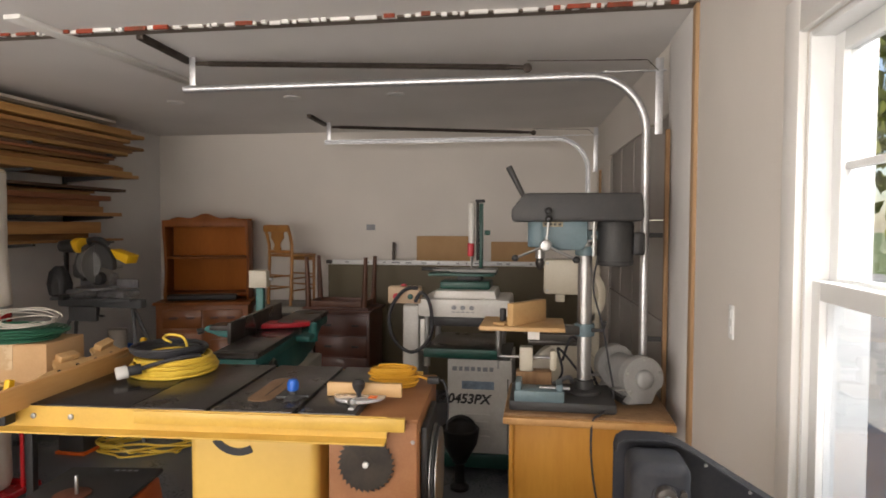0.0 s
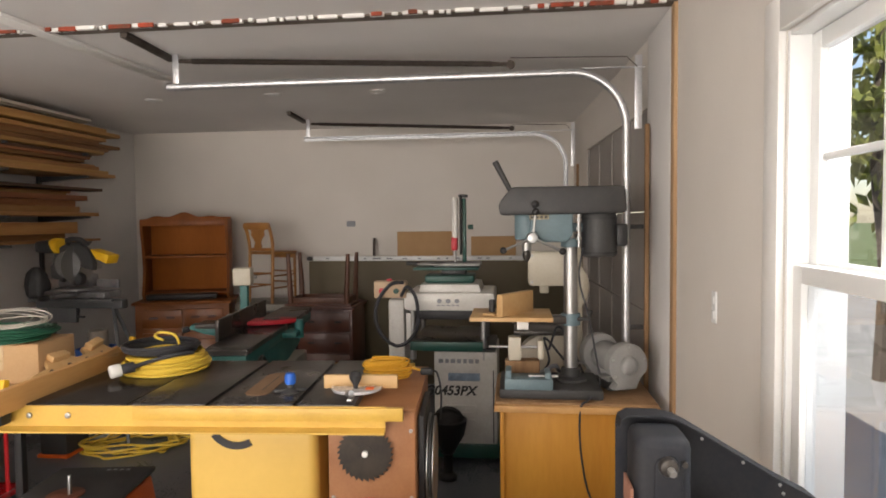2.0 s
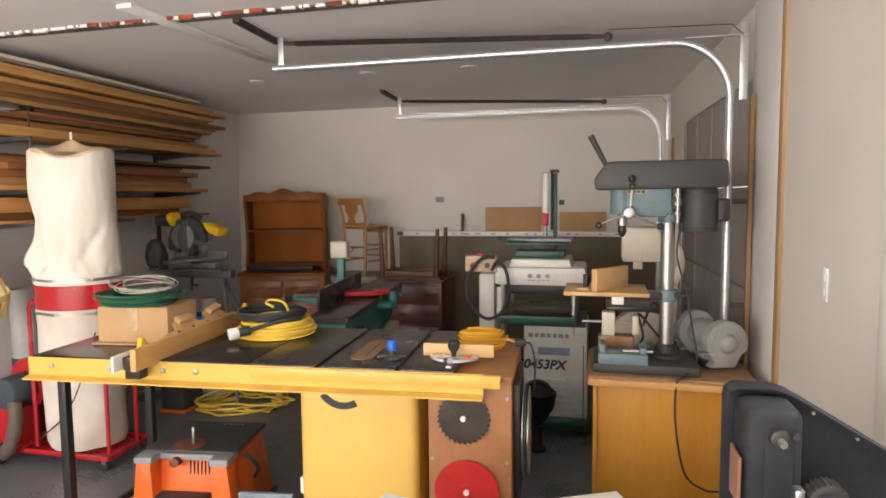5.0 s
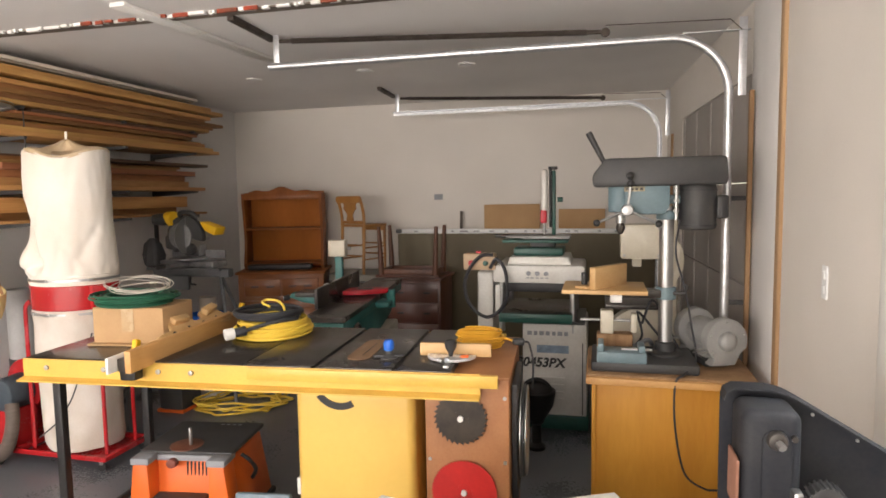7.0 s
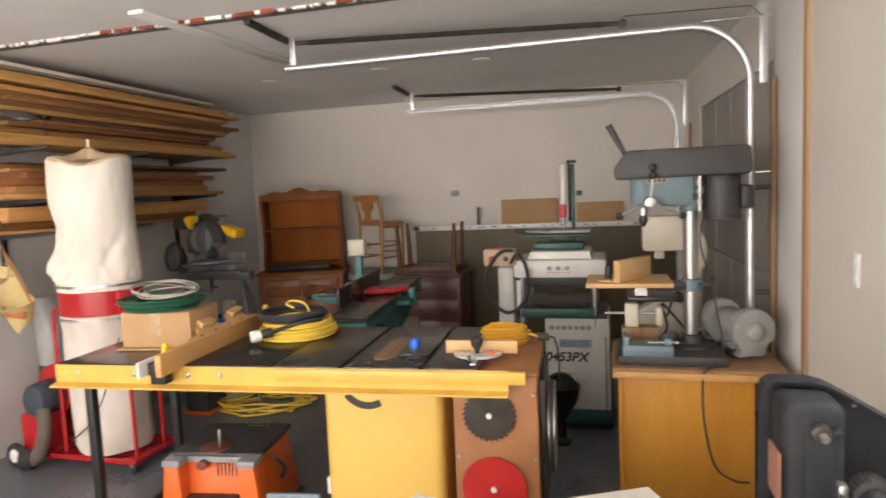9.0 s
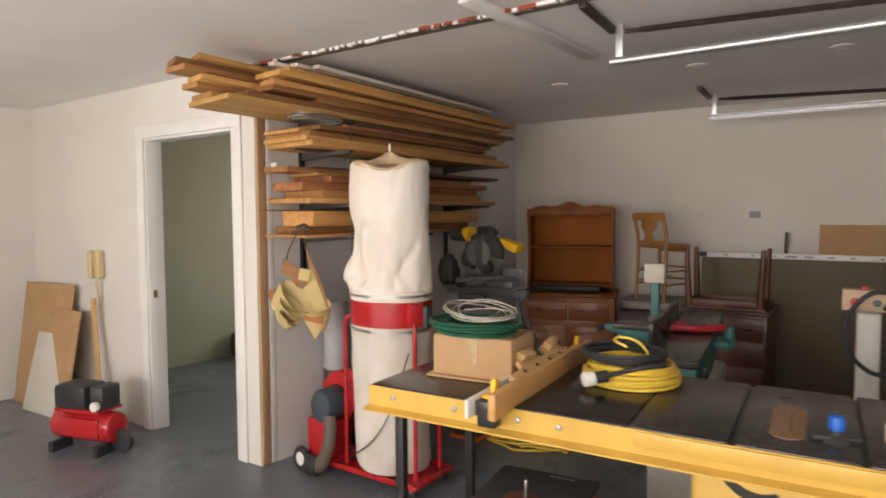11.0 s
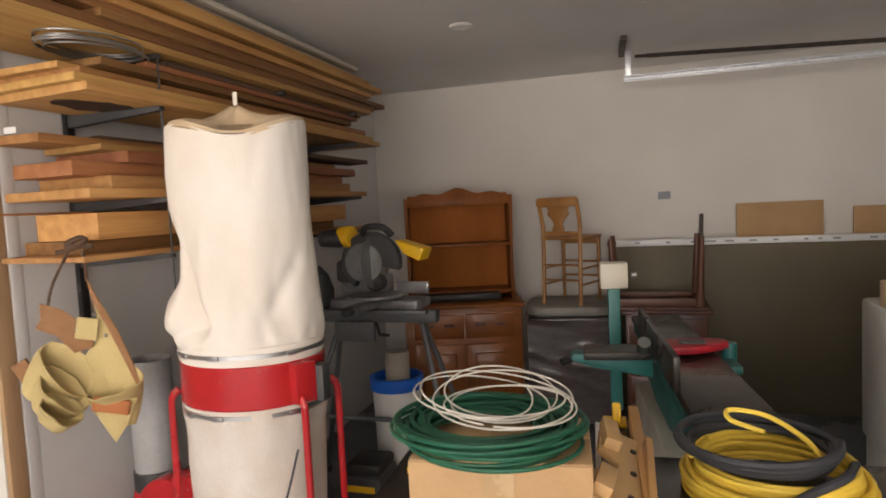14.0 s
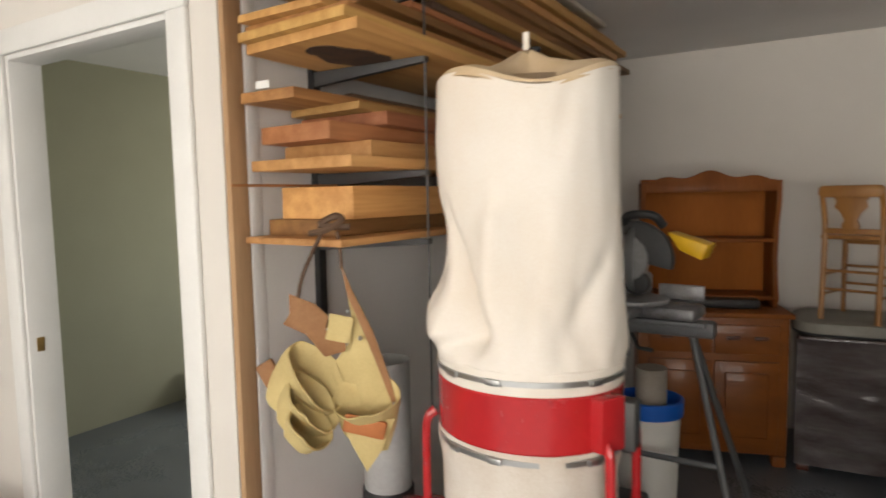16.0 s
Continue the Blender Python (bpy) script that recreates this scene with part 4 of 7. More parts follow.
PALEWOOD = mat("pale_timber", (0.60, 0.53, 0.37), 0.6, c2=(0.46, 0.38, 0.24), scale=12, fine=90, stretch=(1.3, 0.1, 1.3), bump=0.15)
wooden_support()


def belt_sander():
    t = thing("belt_sander", "black belt sander with steel guard on red stand", "belt sander", pose(0.458, 1.46, -0.018))
    poly = [(-0.115, 0.80), (-0.115, 1.130), (-0.111, 1.147), (-0.095, 1.157), (-0.03, 1.157), (0.0, 1.150), (0.03, 1.134), (0.20, 1.032), (0.262, 1.0), (0.290, 0.978), (0.308, 0.948), (0.314, 0.91), (0.314, 0.875), (0.19, 0.877), (0.0, 0.88)]
    part("guard_plate", prism(B(), poly, "y", 0.079, 0.085), SANDERBLACK, t, "dark steel guard plate")
    outer, inner = poly[1:13], []
    for i, (x, z) in enumerate(outer):
        p, q = outer[max(i - 1, 0)], outer[min(i + 1, len(outer) - 1)]
        n = Vector((q[1] - p[1], p[0] - q[0])).normalized() * 0.0035
        inner.append((x + n.x, z + n.y))
    part("guard_flange", prism(B(), outer + inner[::-1], "y", 0.032, 0.0785), SANDERBLACK, t, "bent steel guard edge")
    for x, z in ((0.06, 1.098), (0.142, 1.05), (0.215, 1.006), (0.222, 0.988)):
        part("rivet", cyl(B(), (x, 0.079, z), (x, 0.075, z), 0.0032, seg=8), STEEL, t)
    part("arm_cover", box(B(), (-0.046, 0.0, 1.030), (0.106, 0.11, 0.222), 0.022, seg=4), SANDERBLACK, t, "worn black cast cover")
    part("arm_panel", prism(B(), rounded(-0.064, 0.938, -0.012, 1.108, 0.022), "y", -0.059, -0.054, 0.003), SANDERBLACK, t)
    part("boss", cyl(B(), (-0.040, -0.055, 1.090), (-0.040, -0.074, 1.090), 0.019, 0.017, 20, 0.004), CASTIRON, t)
    part("axle_nut", cyl(B(), (-0.040, -0.074, 1.089), (-0.037, -0.088, 1.085), 0.0075, seg=6), STEEL, t)
    part("set_screw", cyl(B(), (-0.010, -0.053, 1.094), (-0.010, -0.064, 1.094), 0.006, seg=8), CASTIRON, t)
    part("cover_ledge", box(B(), (-0.044, -0.062, 0.930), (0.088, 0.03, 0.018), 0.004), DUSTYCAST, t, "dust-covered cast ledge")
    part("tension_bracket", box(B(), (-0.006, -0.068, 0.985), (0.018, 0.03, 0.030), 0.005), STEEL, t)
    part("tension_rod", cyl(B(), (-0.010, -0.084, 0.985), (-0.020, -0.094, 0.92), 0.0032, seg=8), BLACK, t)
    part("spring_boot", cyl(B(), (-0.02, -0.09, 0.93), (-0.03, -0.09, 0.85), 0.016, 0.02, 14, 0.003), DUSTYCAST, t)
    part("belt_edge", box(B(), (-0.106, -0.02, 0.995), (0.006, 0.08, 0.10), 0.002), mat("worn_belt", (0.30, 0.14, 0.09), 0.85), t)
    wheel = part("wheel", cyl(B(), (0.040, -0.092, 0.985), (0.040, -0.055, 0.985), 0.033, seg=28, b=0.004), BLACK, t, "black ribbed contact wheel")
    for k in range(22):
        an = 2 * math.pi * k / 22
        part("tread", box(B(), (0.040 + 0.033 * math.cos(an), -0.073, 0.985 + 0.033 * math.sin(an)), (0.0045, 0.038, 0.0045), 0.001, Matrix.Rotation(-an, 4, "Y")), BLACK, wheel)
    arm = part("idler_arm", prism(B(), [(-0.035, 0.66), (0.075, 0.66), (0.066, 0.955), (0.058, 0.988), (0.044, 1.004), (0.026, 1.004), (0.012, 0.990), (0.0, 0.955)], "y", -0.128, -0.094, 0.006), SANDERBLACK, t, "dark tapered cast arm")
    part("arm_hub", cyl(B(), (0.036, -0.126, 0.984), (0.036, -0.140, 0.982), 0.020, 0.017, 20, 0.003), SANDERBLACK, arm)
    part("hub_pin", cyl(B(), (0.038, -0.139, 0.979), (0.038, -0.145, 0.978), 0.0055, seg=10), STEEL, arm)
    part("motor_cover", box(B(), (-0.06, -0.01, 0.840), (0.14, 0.13, 0.13), 0.025, Matrix.Rotation(radians(12), 4, "Y"), 3), RED, t, "red enamelled motor cover")
    part("cover_bolt", cyl(B(), (-0.078, -0.065, 0.905), (-0.078, -0.07, 0.924), 0.013, seg=14, b=0.003), STEEL, t)
    part("stand", box(B(), (0.0, 0.0, 0.41), (0.24, 0.18, 0.78), 0.01), BLACKSTEEL, t)
    part("foot_plate", box(B(), (0.0, 0.0, 0.03), (0.36, 0.34, 0.024), 0.006), BLACKSTEEL, t)


DUSTYCAST = mat("dusty_casting", (0.22, 0.20, 0.17), 0.8, c2=(0.10, 0.09, 0.08), scale=20, bump=0.15)
SANDERBLACK = mat("worn_black_paint", (0.014, 0.016, 0.022), 0.55, c2=(0.034, 0.034, 0.036), scale=9, fine=110, bump=0.06, spec=0.25)
belt_sander()
single("wood_board", box(B(), (0, 0, 0.46), (0.09, 0.045, 0.92), 0.003), PLY, "pale wooden board leaning beside the sander", "board", pose(0.655, 1.22, 0.0, -3, 0, 0))


# ---- drill press on its cabinet, grinder ----
def bench_cabinet():
    t = thing("bench_cabinet", "honey maple plywood cabinet with thick top", "cabinet", pose(0.068, 2.93, 0))
    part("body", box(B(), (0.275, 0.24, 0.36), (0.55, 0.46, 0.70), 0.004), HONEY, t)
    part("toe_kick", box(B(), (0.275, 0.25, 0.006), (0.53, 0.42, 0.012)), BLACK, t)
    part("corner_strip", box(B(), (0.008, -0.0005, 0.36), (0.018, 0.022, 0.69), 0.002), HONEY, t)
    part("worktop", box(B(), (0.325, 0.22, 0.725), (0.70, 0.54, 0.030), 0.004), FENCEWOOD, t, "thick wooden worktop")
    part("worktop_lip", box(B(), (0.325, 0.232, 0.745), (0.69, 0.52, 0.012), 0.003), STUD, t, "dark worn top sheet")


bench_cabinet()
BT = 0.752


def drill_press():
    t = thing("drill_press", "blue-grey bench drill press with charcoal belt cover", "drill press", pose(0.39, 3.13, BT))
    part("base", box(B(), (-0.10, -0.02, 0.022), (0.45, 0.34, 0.044), 0.010), CHARCOAL, t, "dusty cast-iron base")
    part("column", cyl(B(), (0, 0, 0.04), (0, 0, 0.72), 0.031, seg=28), STEEL, t, "polished steel column")
    part("collar", lathe(B(), [(0.075, 0.044), (0.075, 0.055), (0.046, 0.065), (0.044, 0.10), (0.031, 0.105)], 28), CHARCOAL, t)
    part("rack_collar", cyl(B(), (0, 0, 0.30), (0, 0, 0.355), 0.045, seg=24, b=0.004), GREYBLUE, t)
    part("crank", tube(B(), [(0.03, -0.03, 0.33), (0.075, -0.05, 0.335), (0.085, -0.05, 0.375)], 0.009, 8), CHARCOAL, t)
    head = part("head", prism(B(), [(-0.205, 0.70), (-0.185, 0.735), (-0.185, 0.828), (0.005, 0.828), (0.005, 0.72), (-0.02, 0.685), (-0.16, 0.685)], "y", -0.085, 0.085, 0.01), GREYBLUE, t, "blue-grey cast head")
    part("nose", cyl(B(), (-0.20, 0, 0.695), (-0.20, 0, 0.815), 0.055, seg=24, b=0.006), GREYBLUE, t)
    part("column_socket", cyl(B(), (0, 0, 0.66), (0, 0, 0.70), 0.045, seg=24, b=0.005), GREYBLUE, t)
    # belt cover: tapered lid
    cover = B()
    lo = prism(cover, [(-0.318, 0.808), (-0.325, 0.83), (-0.325, 0.862), (-0.275, 0.926), (-0.262, 0.934), (0.218, 0.934), (0.230, 0.925), (0.238, 0.83), (0.228, 0.812)], "y", -0.105, 0.105, 0.012)
    part("belt_cover", lo, CHARCOAL, t, "dusty charcoal belt cover")
    part("cover_knob", cyl(B(), (-0.165, -0.075, 0.855), (-0.165, -0.12, 0.855), 0.009, seg=12), BLACK, t)
    part("cover_knob_ball", ball(B(), (-0.165, -0.125, 0.855), 0.017), BLACK, t)
    part("badge", box(B(), (-0.145, -0.0865, 0.798), (0.088, 0.003, 0.022), 0.001), mat("tarnished_badge", (0.45, 0.40, 0.27), 0.4, 0.4, c2=(0.12, 0.10, 0.07), scale=30), t, "tarnished maker's badge")
    for k in range(4):
        part("badge_bar", box(B(), (-0.175 + k * 0.02, -0.0885, 0.798), (0.012, 0.002, 0.010)), BLACK, t)
    hub = part("feed_hub", cyl(B(), (-0.175, -0.085, 0.706), (-0.175, -0.14, 0.706), 0.028, 0.024, 20, 0.004), STEEL, t, "bright feed hub")
    for dx, dz in ((-0.13, -0.055), (0.13, -0.06), (0.012, 0.115)):
        part("spoke", cyl(B(), (-0.175, -0.125, 0.706), (-0.175 + dx, -0.13, 0.706 + dz), 0.006, seg=8), STEEL, hub)
        part("spoke_knob", ball(B(), (-0.175 + dx, -0.13, 0.706 + dz), 0.016, seg=12), BLACK, hub)
    part("quill", cyl(B(), (-0.20, 0, 0.645), (-0.20, 0, 0.695), 0.022, seg=20), STEEL, t)
    part("chuck", lathe(B(), [(0.006, -0.052), (0.012, -0.045), (0.020, -0.028), (0.020, -0.012), (0.0165, -0.010), (0.0165, -0.006), (0.019, -0.004), (0.015, 0.0)], 20, pose(-0.20, 0, 0.645)), CASTIRON, t, "steel drill chuck")
    motor = part("motor", cyl(B(), (0.128, 0.0, 0.615), (0.128, 0.0, 0.815), 0.079, seg=32, b=0.014), CHARCOAL, t, "charcoal motor")
    for z in (0.635, 0.79):
        part("motor_band", lathe(B(), [(0.0795, -0.004), (0.0815, -0.004), (0.0815, 0.004), (0.0795, 0.004)], 32, pose(0.128, 0, z)), BLACK, motor)
    part("capacitor", box(B(), (0.225, -0.02, 0.715), (0.05, 0.06, 0.10), 0.01), BLACK, motor)
    part("tension_post", cyl(B(), (0.032, -0.07, 0.66), (0.032, -0.07, 0.82), 0.008, seg=10), STEEL, t)
    for z in (0.70, 0.745, 0.785):
        part("tension_nut", cyl(B(), (0.032, -0.07, z - 0.006), (0.032, -0.07, z + 0.006), 0.014, seg=6), STEEL, t)
    part("motor_mount", box(B(), (0.03, 0.0, 0.75), (0.07, 0.05, 0.04), 0.006), GREYBLUE, t)
    # long lever rising behind the cover
    part("lever", cyl(B(), (-0.27, 0.02, 0.915), (-0.345, 0.02, 1.06), 0.011, 0.015, 12, 0.003), CHARCOAL, t)
    # cable
    part("cable", tube(B(), curve_pts([(0.05, -0.06, 0.66), (0.03, -0.09, 0.52), (0.07, -0.10, 0.36), (0.10, -0.08, 0.2), (0.12, -0.1, 0.05), (0.06, -0.21, 0.012), (0.02, -0.245, -0.02), (0.02, -0.25, -0.20), (0.06, -0.25, -0.40), (0.14, -0.235, -0.47), (0.20, -0.22, -0.48)], 8), 0.0045, 6), CORDBLACK, t)


drill_press()


def press_table():
    """Plywood auxiliary table with fence, carried by the column."""
    t = thing("drill_table", "plywood drill press table with tall fence", "table", pose(0.118, 3.06, 1.098))
    part("board", box(B(), (0, 0, 0.009), (0.36, 0.30, 0.018), 0.002), PLY, t)
    part("fence", box(B(), (0.02, -0.02, 0.066), (0.03, 0.25, 0.096), 0.002, Matrix.Rotation(radians(-34), 4, "Z")), PLY, t, "tall plywood fence")
    part("fence_base", box(B(), (-0.02, 0.02, 0.023), (0.06, 0.29, 0.01), 0.002, Matrix.Rotation(radians(-34), 4, "Z")), PLY, t)
    part("fence_knob", cyl(B(), (-0.085, -0.055, 0.03), (-0.085, -0.055, 0.085), 0.014, seg=14, b=0.004), BLACK, t)
    part("bracket", box(B(), (0.13, 0.06, -0.02), (0.25, 0.06, 0.04), 0.008), CASTIRON, t)
    part("clamp_block", box(B(), (0.05, -0.12, -0.018), (0.05, 0.03, 0.035), 0.003), PAPER, t)


press_table()


def drill_vise():
    t = thing("drill_vise", "pale blue machine vise on the press base", "vise", pose(0.193, 2.985, BT + 0.044))
    part("bed", box(B(), (0, 0, 0.024), (0.21, 0.12, 0.048), 0.006), GREYBLUE, t)
    part("fixed_jaw", box(B(), (-0.088, 0, 0.064), (0.026, 0.11, 0.040), 0.006), GREYBLUE, t)
    part("moving_jaw", box(B(), (0.085, 0, 0.060), (0.028, 0.10, 0.034), 0.006), GREYBLUE, t)
    part("screw", cyl(B(), (0.0, 0, 0.05), (0.13, 0, 0.05), 0.008, seg=12), STEEL, t)


drill_vise()


def mortise_jig():
    t = thing("cream_jig", "cream cross-slide jig with chrome rod", "jig", pose(0.168, 3.14, BT + 0.044))
    part("base", box(B(), (0.0, 0, 0.045), (0.16, 0.08, 0.09), 0.008), STUD, t)
    part("block", box(B(), (-0.035, -0.01, 0.145), (0.06, 0.06, 0.11), 0.008), CREAM, t)
    part("plate", box(B(), (0.085, 0, 0.14), (0.03, 0.07, 0.09), 0.01), CREAM, t)
    part("rod", cyl(B(), (-0.155, -0.01, 0.15), (0.085, -0.01, 0.15), 0.007, seg=12), STEEL, t)


mortise_jig()


def bench_grinder():
    t = thing("bench_grinder", "grey double-ended bench grinder with wheel guards", "grinder", pose(0.585, 3.19, BT, 0, 0, -72) @ Matrix.Diagonal((0.86, 0.86, 0.9, 1)))
    part("base", box(B(), (0, 0, 0.02), (0.2, 0.13, 0.04), 0.01), CHARCOAL, t)
    part("motor", cyl(B(), (-0.11, 0, 0.15), (0.11, 0, 0.15), 0.075, seg=32, b=0.012), GRINDGREY, t)
    part("pedestal", box(B(), (0, 0, 0.065), (0.13, 0.10, 0.07), 0.012), GRINDGREY, t)
    for s in (-1, 1):
        poly = arc(0, 0.15, 0.108, -20, 230, 22) + [(-0.06, 0.06), (-0.085, 0.03), (0.045, 0.03), (0.07, 0.085)]
        g = part("wheel_guard", prism(B(), poly, "x", s * 0.125, s * 0.19, 0.006), GRINDGREY, t)
        part("wheel", cyl(B(), (s * 0.14, 0, 0.15), (s * 0.175, 0, 0.15), 0.095, seg=30), CHARCOAL, g, "worn grinding wheel")
        part("hub_cap", ball(B(), (s * 0.195, 0, 0.15), 0.048, (0.6, 1, 1), 18), GRINDGREY, g)
        for a in (20, 90, 160, 215):
            part("screw", cyl(B(), (s * 0.19, 0.092 * math.cos(radians(a)), 0.15 + 0.092 * math.sin(radians(a))), (s * 0.1945, 0.092 * math.cos(radians(a)), 0.15 + 0.092 * math.sin(radians(a))), 0.006, seg=8), STEEL, g)
        part("tool_rest", box(B(), (s * 0.155, -0.115, 0.10), (0.06, 0.06, 0.008), 0.002), STEEL, t)


bench_grinder()


# ---- dust collector ----
def dust_collector():
    t = thing("dust_collector", "red dust collector with tall cream canvas bags", "dust collector", pose(-2.90, 3.19, 0, 0, 0, 25) @ Matrix.Diagonal((0.86, 0.70, 1, 1)) @ Matrix.Rotation(radians(-25), 4, "Z"))
    def crease(a, k, a0, k0, a1, k1, w):
        """Nearness to a fold line on the bag, in metres along the cloth."""
        d = (math.degrees(a) - a0 + 180) % 360 - 180
        p, e = Vector((radians(d) * 0.28, (k - k0) * 0.7)), Vector((radians(a1 - a0) * 0.28, (k1 - k0) * 0.7))
        u = min(max(p.dot(e) / e.dot(e), 0), 1)
        return math.exp(-((p - e * u).length / w) ** 2)
    def dip(a):
        return math.exp(-((((math.degrees(a) + 66) + 180) % 360 - 180) / 34) ** 2)
    def wob_up(r, z, a):
        k = (z - 1.10) / 0.72
        f = 0.006 * math.sin(3 * a + 4 * k) + 0.012 * noise.noise(Vector((math.cos(a) * 2, math.sin(a) * 2, z * 3)))
        f += 0.055 * crease(a, k, -150, 0.19, -132, 0.12, 0.08) + 0.010 * crease(a, k, -8, 0.14, 10, 0.10, 0.07)
        f -= 0.072 * crease(a, k, -134, 0.52, -98, 0.13, 0.036) + 0.015 * crease(a, k, -18, 0.36, -42, 0.17, 0.034) + 0.020 * crease(a, k, -98, 0.13, -140, 0.05, 0.018)
        f -= 0.006 * crease(a, k, -62, 0.32, -74, 0.05, 0.03) + 0.004 * crease(a, k, -58, 0.80, -70, 0.42, 0.05) + 0.005 * crease(a, k, -108, 0.97, -86, 0.66, 0.06)
        f += 0.022 * crease(a, k, -90, 0.50, -94, 0.08, 0.035) - 0.030 * crease(a, k, -120, 0.36, -110, 0.13, 0.06) - 0.008 * crease(a, k, -38, 0.30, -30, 0.12, 0.05)
        f -= 0.030 * crease(a, k, -152, 0.44, -146, 0.31, 0.075)
        f += 0.012 * crease(a, k, -84, 0.62, -80, 0.10, 0.055)
        f -= 0.007 * crease(a, k, -40, 0.98, -52, 0.74, 0.04) + 0.008 * crease(a, k, -56, 0.22, -48, 0.05, 0.03) + 0.008 * crease(a, k, -110, 0.20, -92, 0.04, 0.016)
        f -= 0.02 * crease(a, k, 60, 0.4, 80, 0.1, 0.04) + 0.02 * crease(a, k, 160, 0.5, 140, 0.1, 0.04)
        f += 0.002 * noise.noise(Vector((math.cos(a) * 7, math.sin(a) * 7, z * 9)))
        f += 0.003 * math.cos(16 * a + 2 * math.sin(3 * a)) * math.exp(-((k - 0.03) / 0.06) ** 2)
        return r + f * min(max((k - 0.0) / 0.06, 0.1), 1), (0.008 * math.sin(3 * a + 1) - 0.042 * dip(a)) * max(0, (k - 0.85) / 0.15)
    prof = [(0.290, 1.095), (0.292, 1.105)] + [(0.286 - 0.006 * k + 0.008 * math.exp(-k * 8), 1.112 + 0.708 * k) for k in (i / 84 for i in range(85))]
    part("upper_bag", lathe(B(), prof, 200, None, wob_up), CANVAS, t, "wrinkled cream canvas filter bag")
    def wob_top(r, z, a):
        s, q = dip(a), min(r / 0.27, 1)
        return r, (0.008 * math.sin(3 * a + 1) - 0.042 * s) * q - (0.030 * s + 0.008 * math.sin(5 * a) + 0.020) * math.sin(q * math.pi)
    part("bag_crown", lathe(B(), [(0.278, 1.812), (0.270, 1.832), (0.24, 1.848), (0.16, 1.862), (0.08, 1.878), (0.02, 1.895)], 96, None, wob_top), CANVAS_TOP, t, "sagging tan bag top")
    part("hanging_loop", box(B(), (0, 0, 1.915), (0.02, 0.008, 0.045), 0.003), CANVAS, t)
    part("drum", lathe(B(), [(0.292, 0.922), (0.296, 0.927), (0.296, 1.056), (0.292, 1.061)], 64), RED, t, "glossy red steel drum ring")
    part("drum_tab", box(B(), (0.285, -0.12, 0.992), (0.05, 0.10, 0.13), 0.006, Matrix.Rotation(radians(-25), 4, "Z")), RED, t)
    part("switch_box", box(B(), (0.33, -0.05, 0.98), (0.05, 0.07, 0.12), 0.006), CHARCOAL, t)
    for z, r in ((1.092, 0.2965), (0.900, 0.290)):
        clamp = part("clamp_band", lathe(B(), [(r + 0.001, z - 0.0065), (r + 0.004, z - 0.0065), (r + 0.004, z + 0.0065), (r + 0.001, z + 0.0065)], 64), STEEL, t, "bright steel band clamp")
        for a in (-118, -88, -30):
            part("buckle", box(B(), ((r + 0.008) * math.cos(radians(a)), (r + 0.008) * math.sin(radians(a)), z), (0.045, 0.012, 0.016), 0.003, Matrix.Rotation(radians(a + 90), 4, "Z")), STEEL, clamp)
    part("collar_cloth", lathe(B(), [(0.292, 1.061), (0.2955, 1.066), (0.2965, 1.115), (0.292, 1.12)], 48), CANVAS, t)
    def wob_low(r, z, a):
        k = z / 0.9
        return r + 0.008 * math.sin(4 * a + 6 * k) + 0.012 * noise.noise(Vector((math.cos(a) * 2.5, math.sin(a) * 2.5, z * 4))), 0
    part("lower_bag", lathe(B(), [(0.20, 0.085), (0.255, 0.10), (0.272, 0.14), (0.276, 0.3), (0.272, 0.5), (0.275, 0.7), (0.278, 0.83), (0.286, 0.87), (0.289, 0.885), (0.289, 0.922)], 56, None, wob_low), CANVAS_LOW, t, "stained cream collection bag")
    for a in (-150, -28, 28, 150):
        x, y = 0.345 * math.cos(radians(a)), 0.33 * math.sin(radians(a))
        part("leg", tube(B(), curve_pts([(x * 0.90, y * 0.90, 0.955), (x * 0.98, y * 0.98, 0.93), (x, y, 0.86), (x, y, 0.5), (x, y, 0.08)], 6), 0.0145, 10), RED, t, "red tubular leg")
    bx = 0.355
    for y in (-0.24, 0.24):
        part("base_bar", box(B(), (-0.04, y, 0.078), (2 * bx + 0.10, 0.03, 0.028), 0.004), RED, t)
    for x in (-bx - 0.05, bx):
        part("base_bar", box(B(), (x, 0, 0.078), (0.03, 0.50, 0.026), 0.004), RED, t)
    part("base_pan", box(B(), (0, 0, 0.068), (2 * bx - 0.04, 0.44, 0.006), 0.001), RED, t)
    for x, y in ((bx - 0.04, -0.22), (bx - 0.04, 0.22)):
        c = part("caster", cyl(B(), (x, y - 0.012, 0.030), (x, y + 0.012, 0.030), 0.030, seg=18, b=0.005), BLACK, t)
        part("caster_fork", box(B(), (x, y, 0.055), (0.03, 0.034, 0.03), 0.004), STEEL, c)
    # blower and motor on the other side
    part("blower_housing", cyl(B(), (-0.50, -0.02, 0.42), (-0.50, 0.13, 0.42), 0.16, seg=36, b=0.01), RED, t, "red blower housing")
    part("blower_outlet", box(B(), (-0.36, 0.055, 0.53), (0.18, 0.15, 0.14), 0.01), RED, t)
    part("motor", cyl(B(), (-0.49, -0.25, 0.40), (-0.49, -0.02, 0.40), 0.10, 0.105, 28, 0.03), mat("slate_motor", (0.055, 0.075, 0.095), 0.45, scale=8), t, "slate-blue motor")
    part("motor_mount", box(B(), (-0.52, -0.12, 0.20), (0.24, 0.20, 0.22), 0.008), RED, t)
    part("mount_hole", cyl(B(), (-0.45, -0.2215, 0.2), (-0.45, -0.2235, 0.2), 0.035, seg=20), BLACK, t)
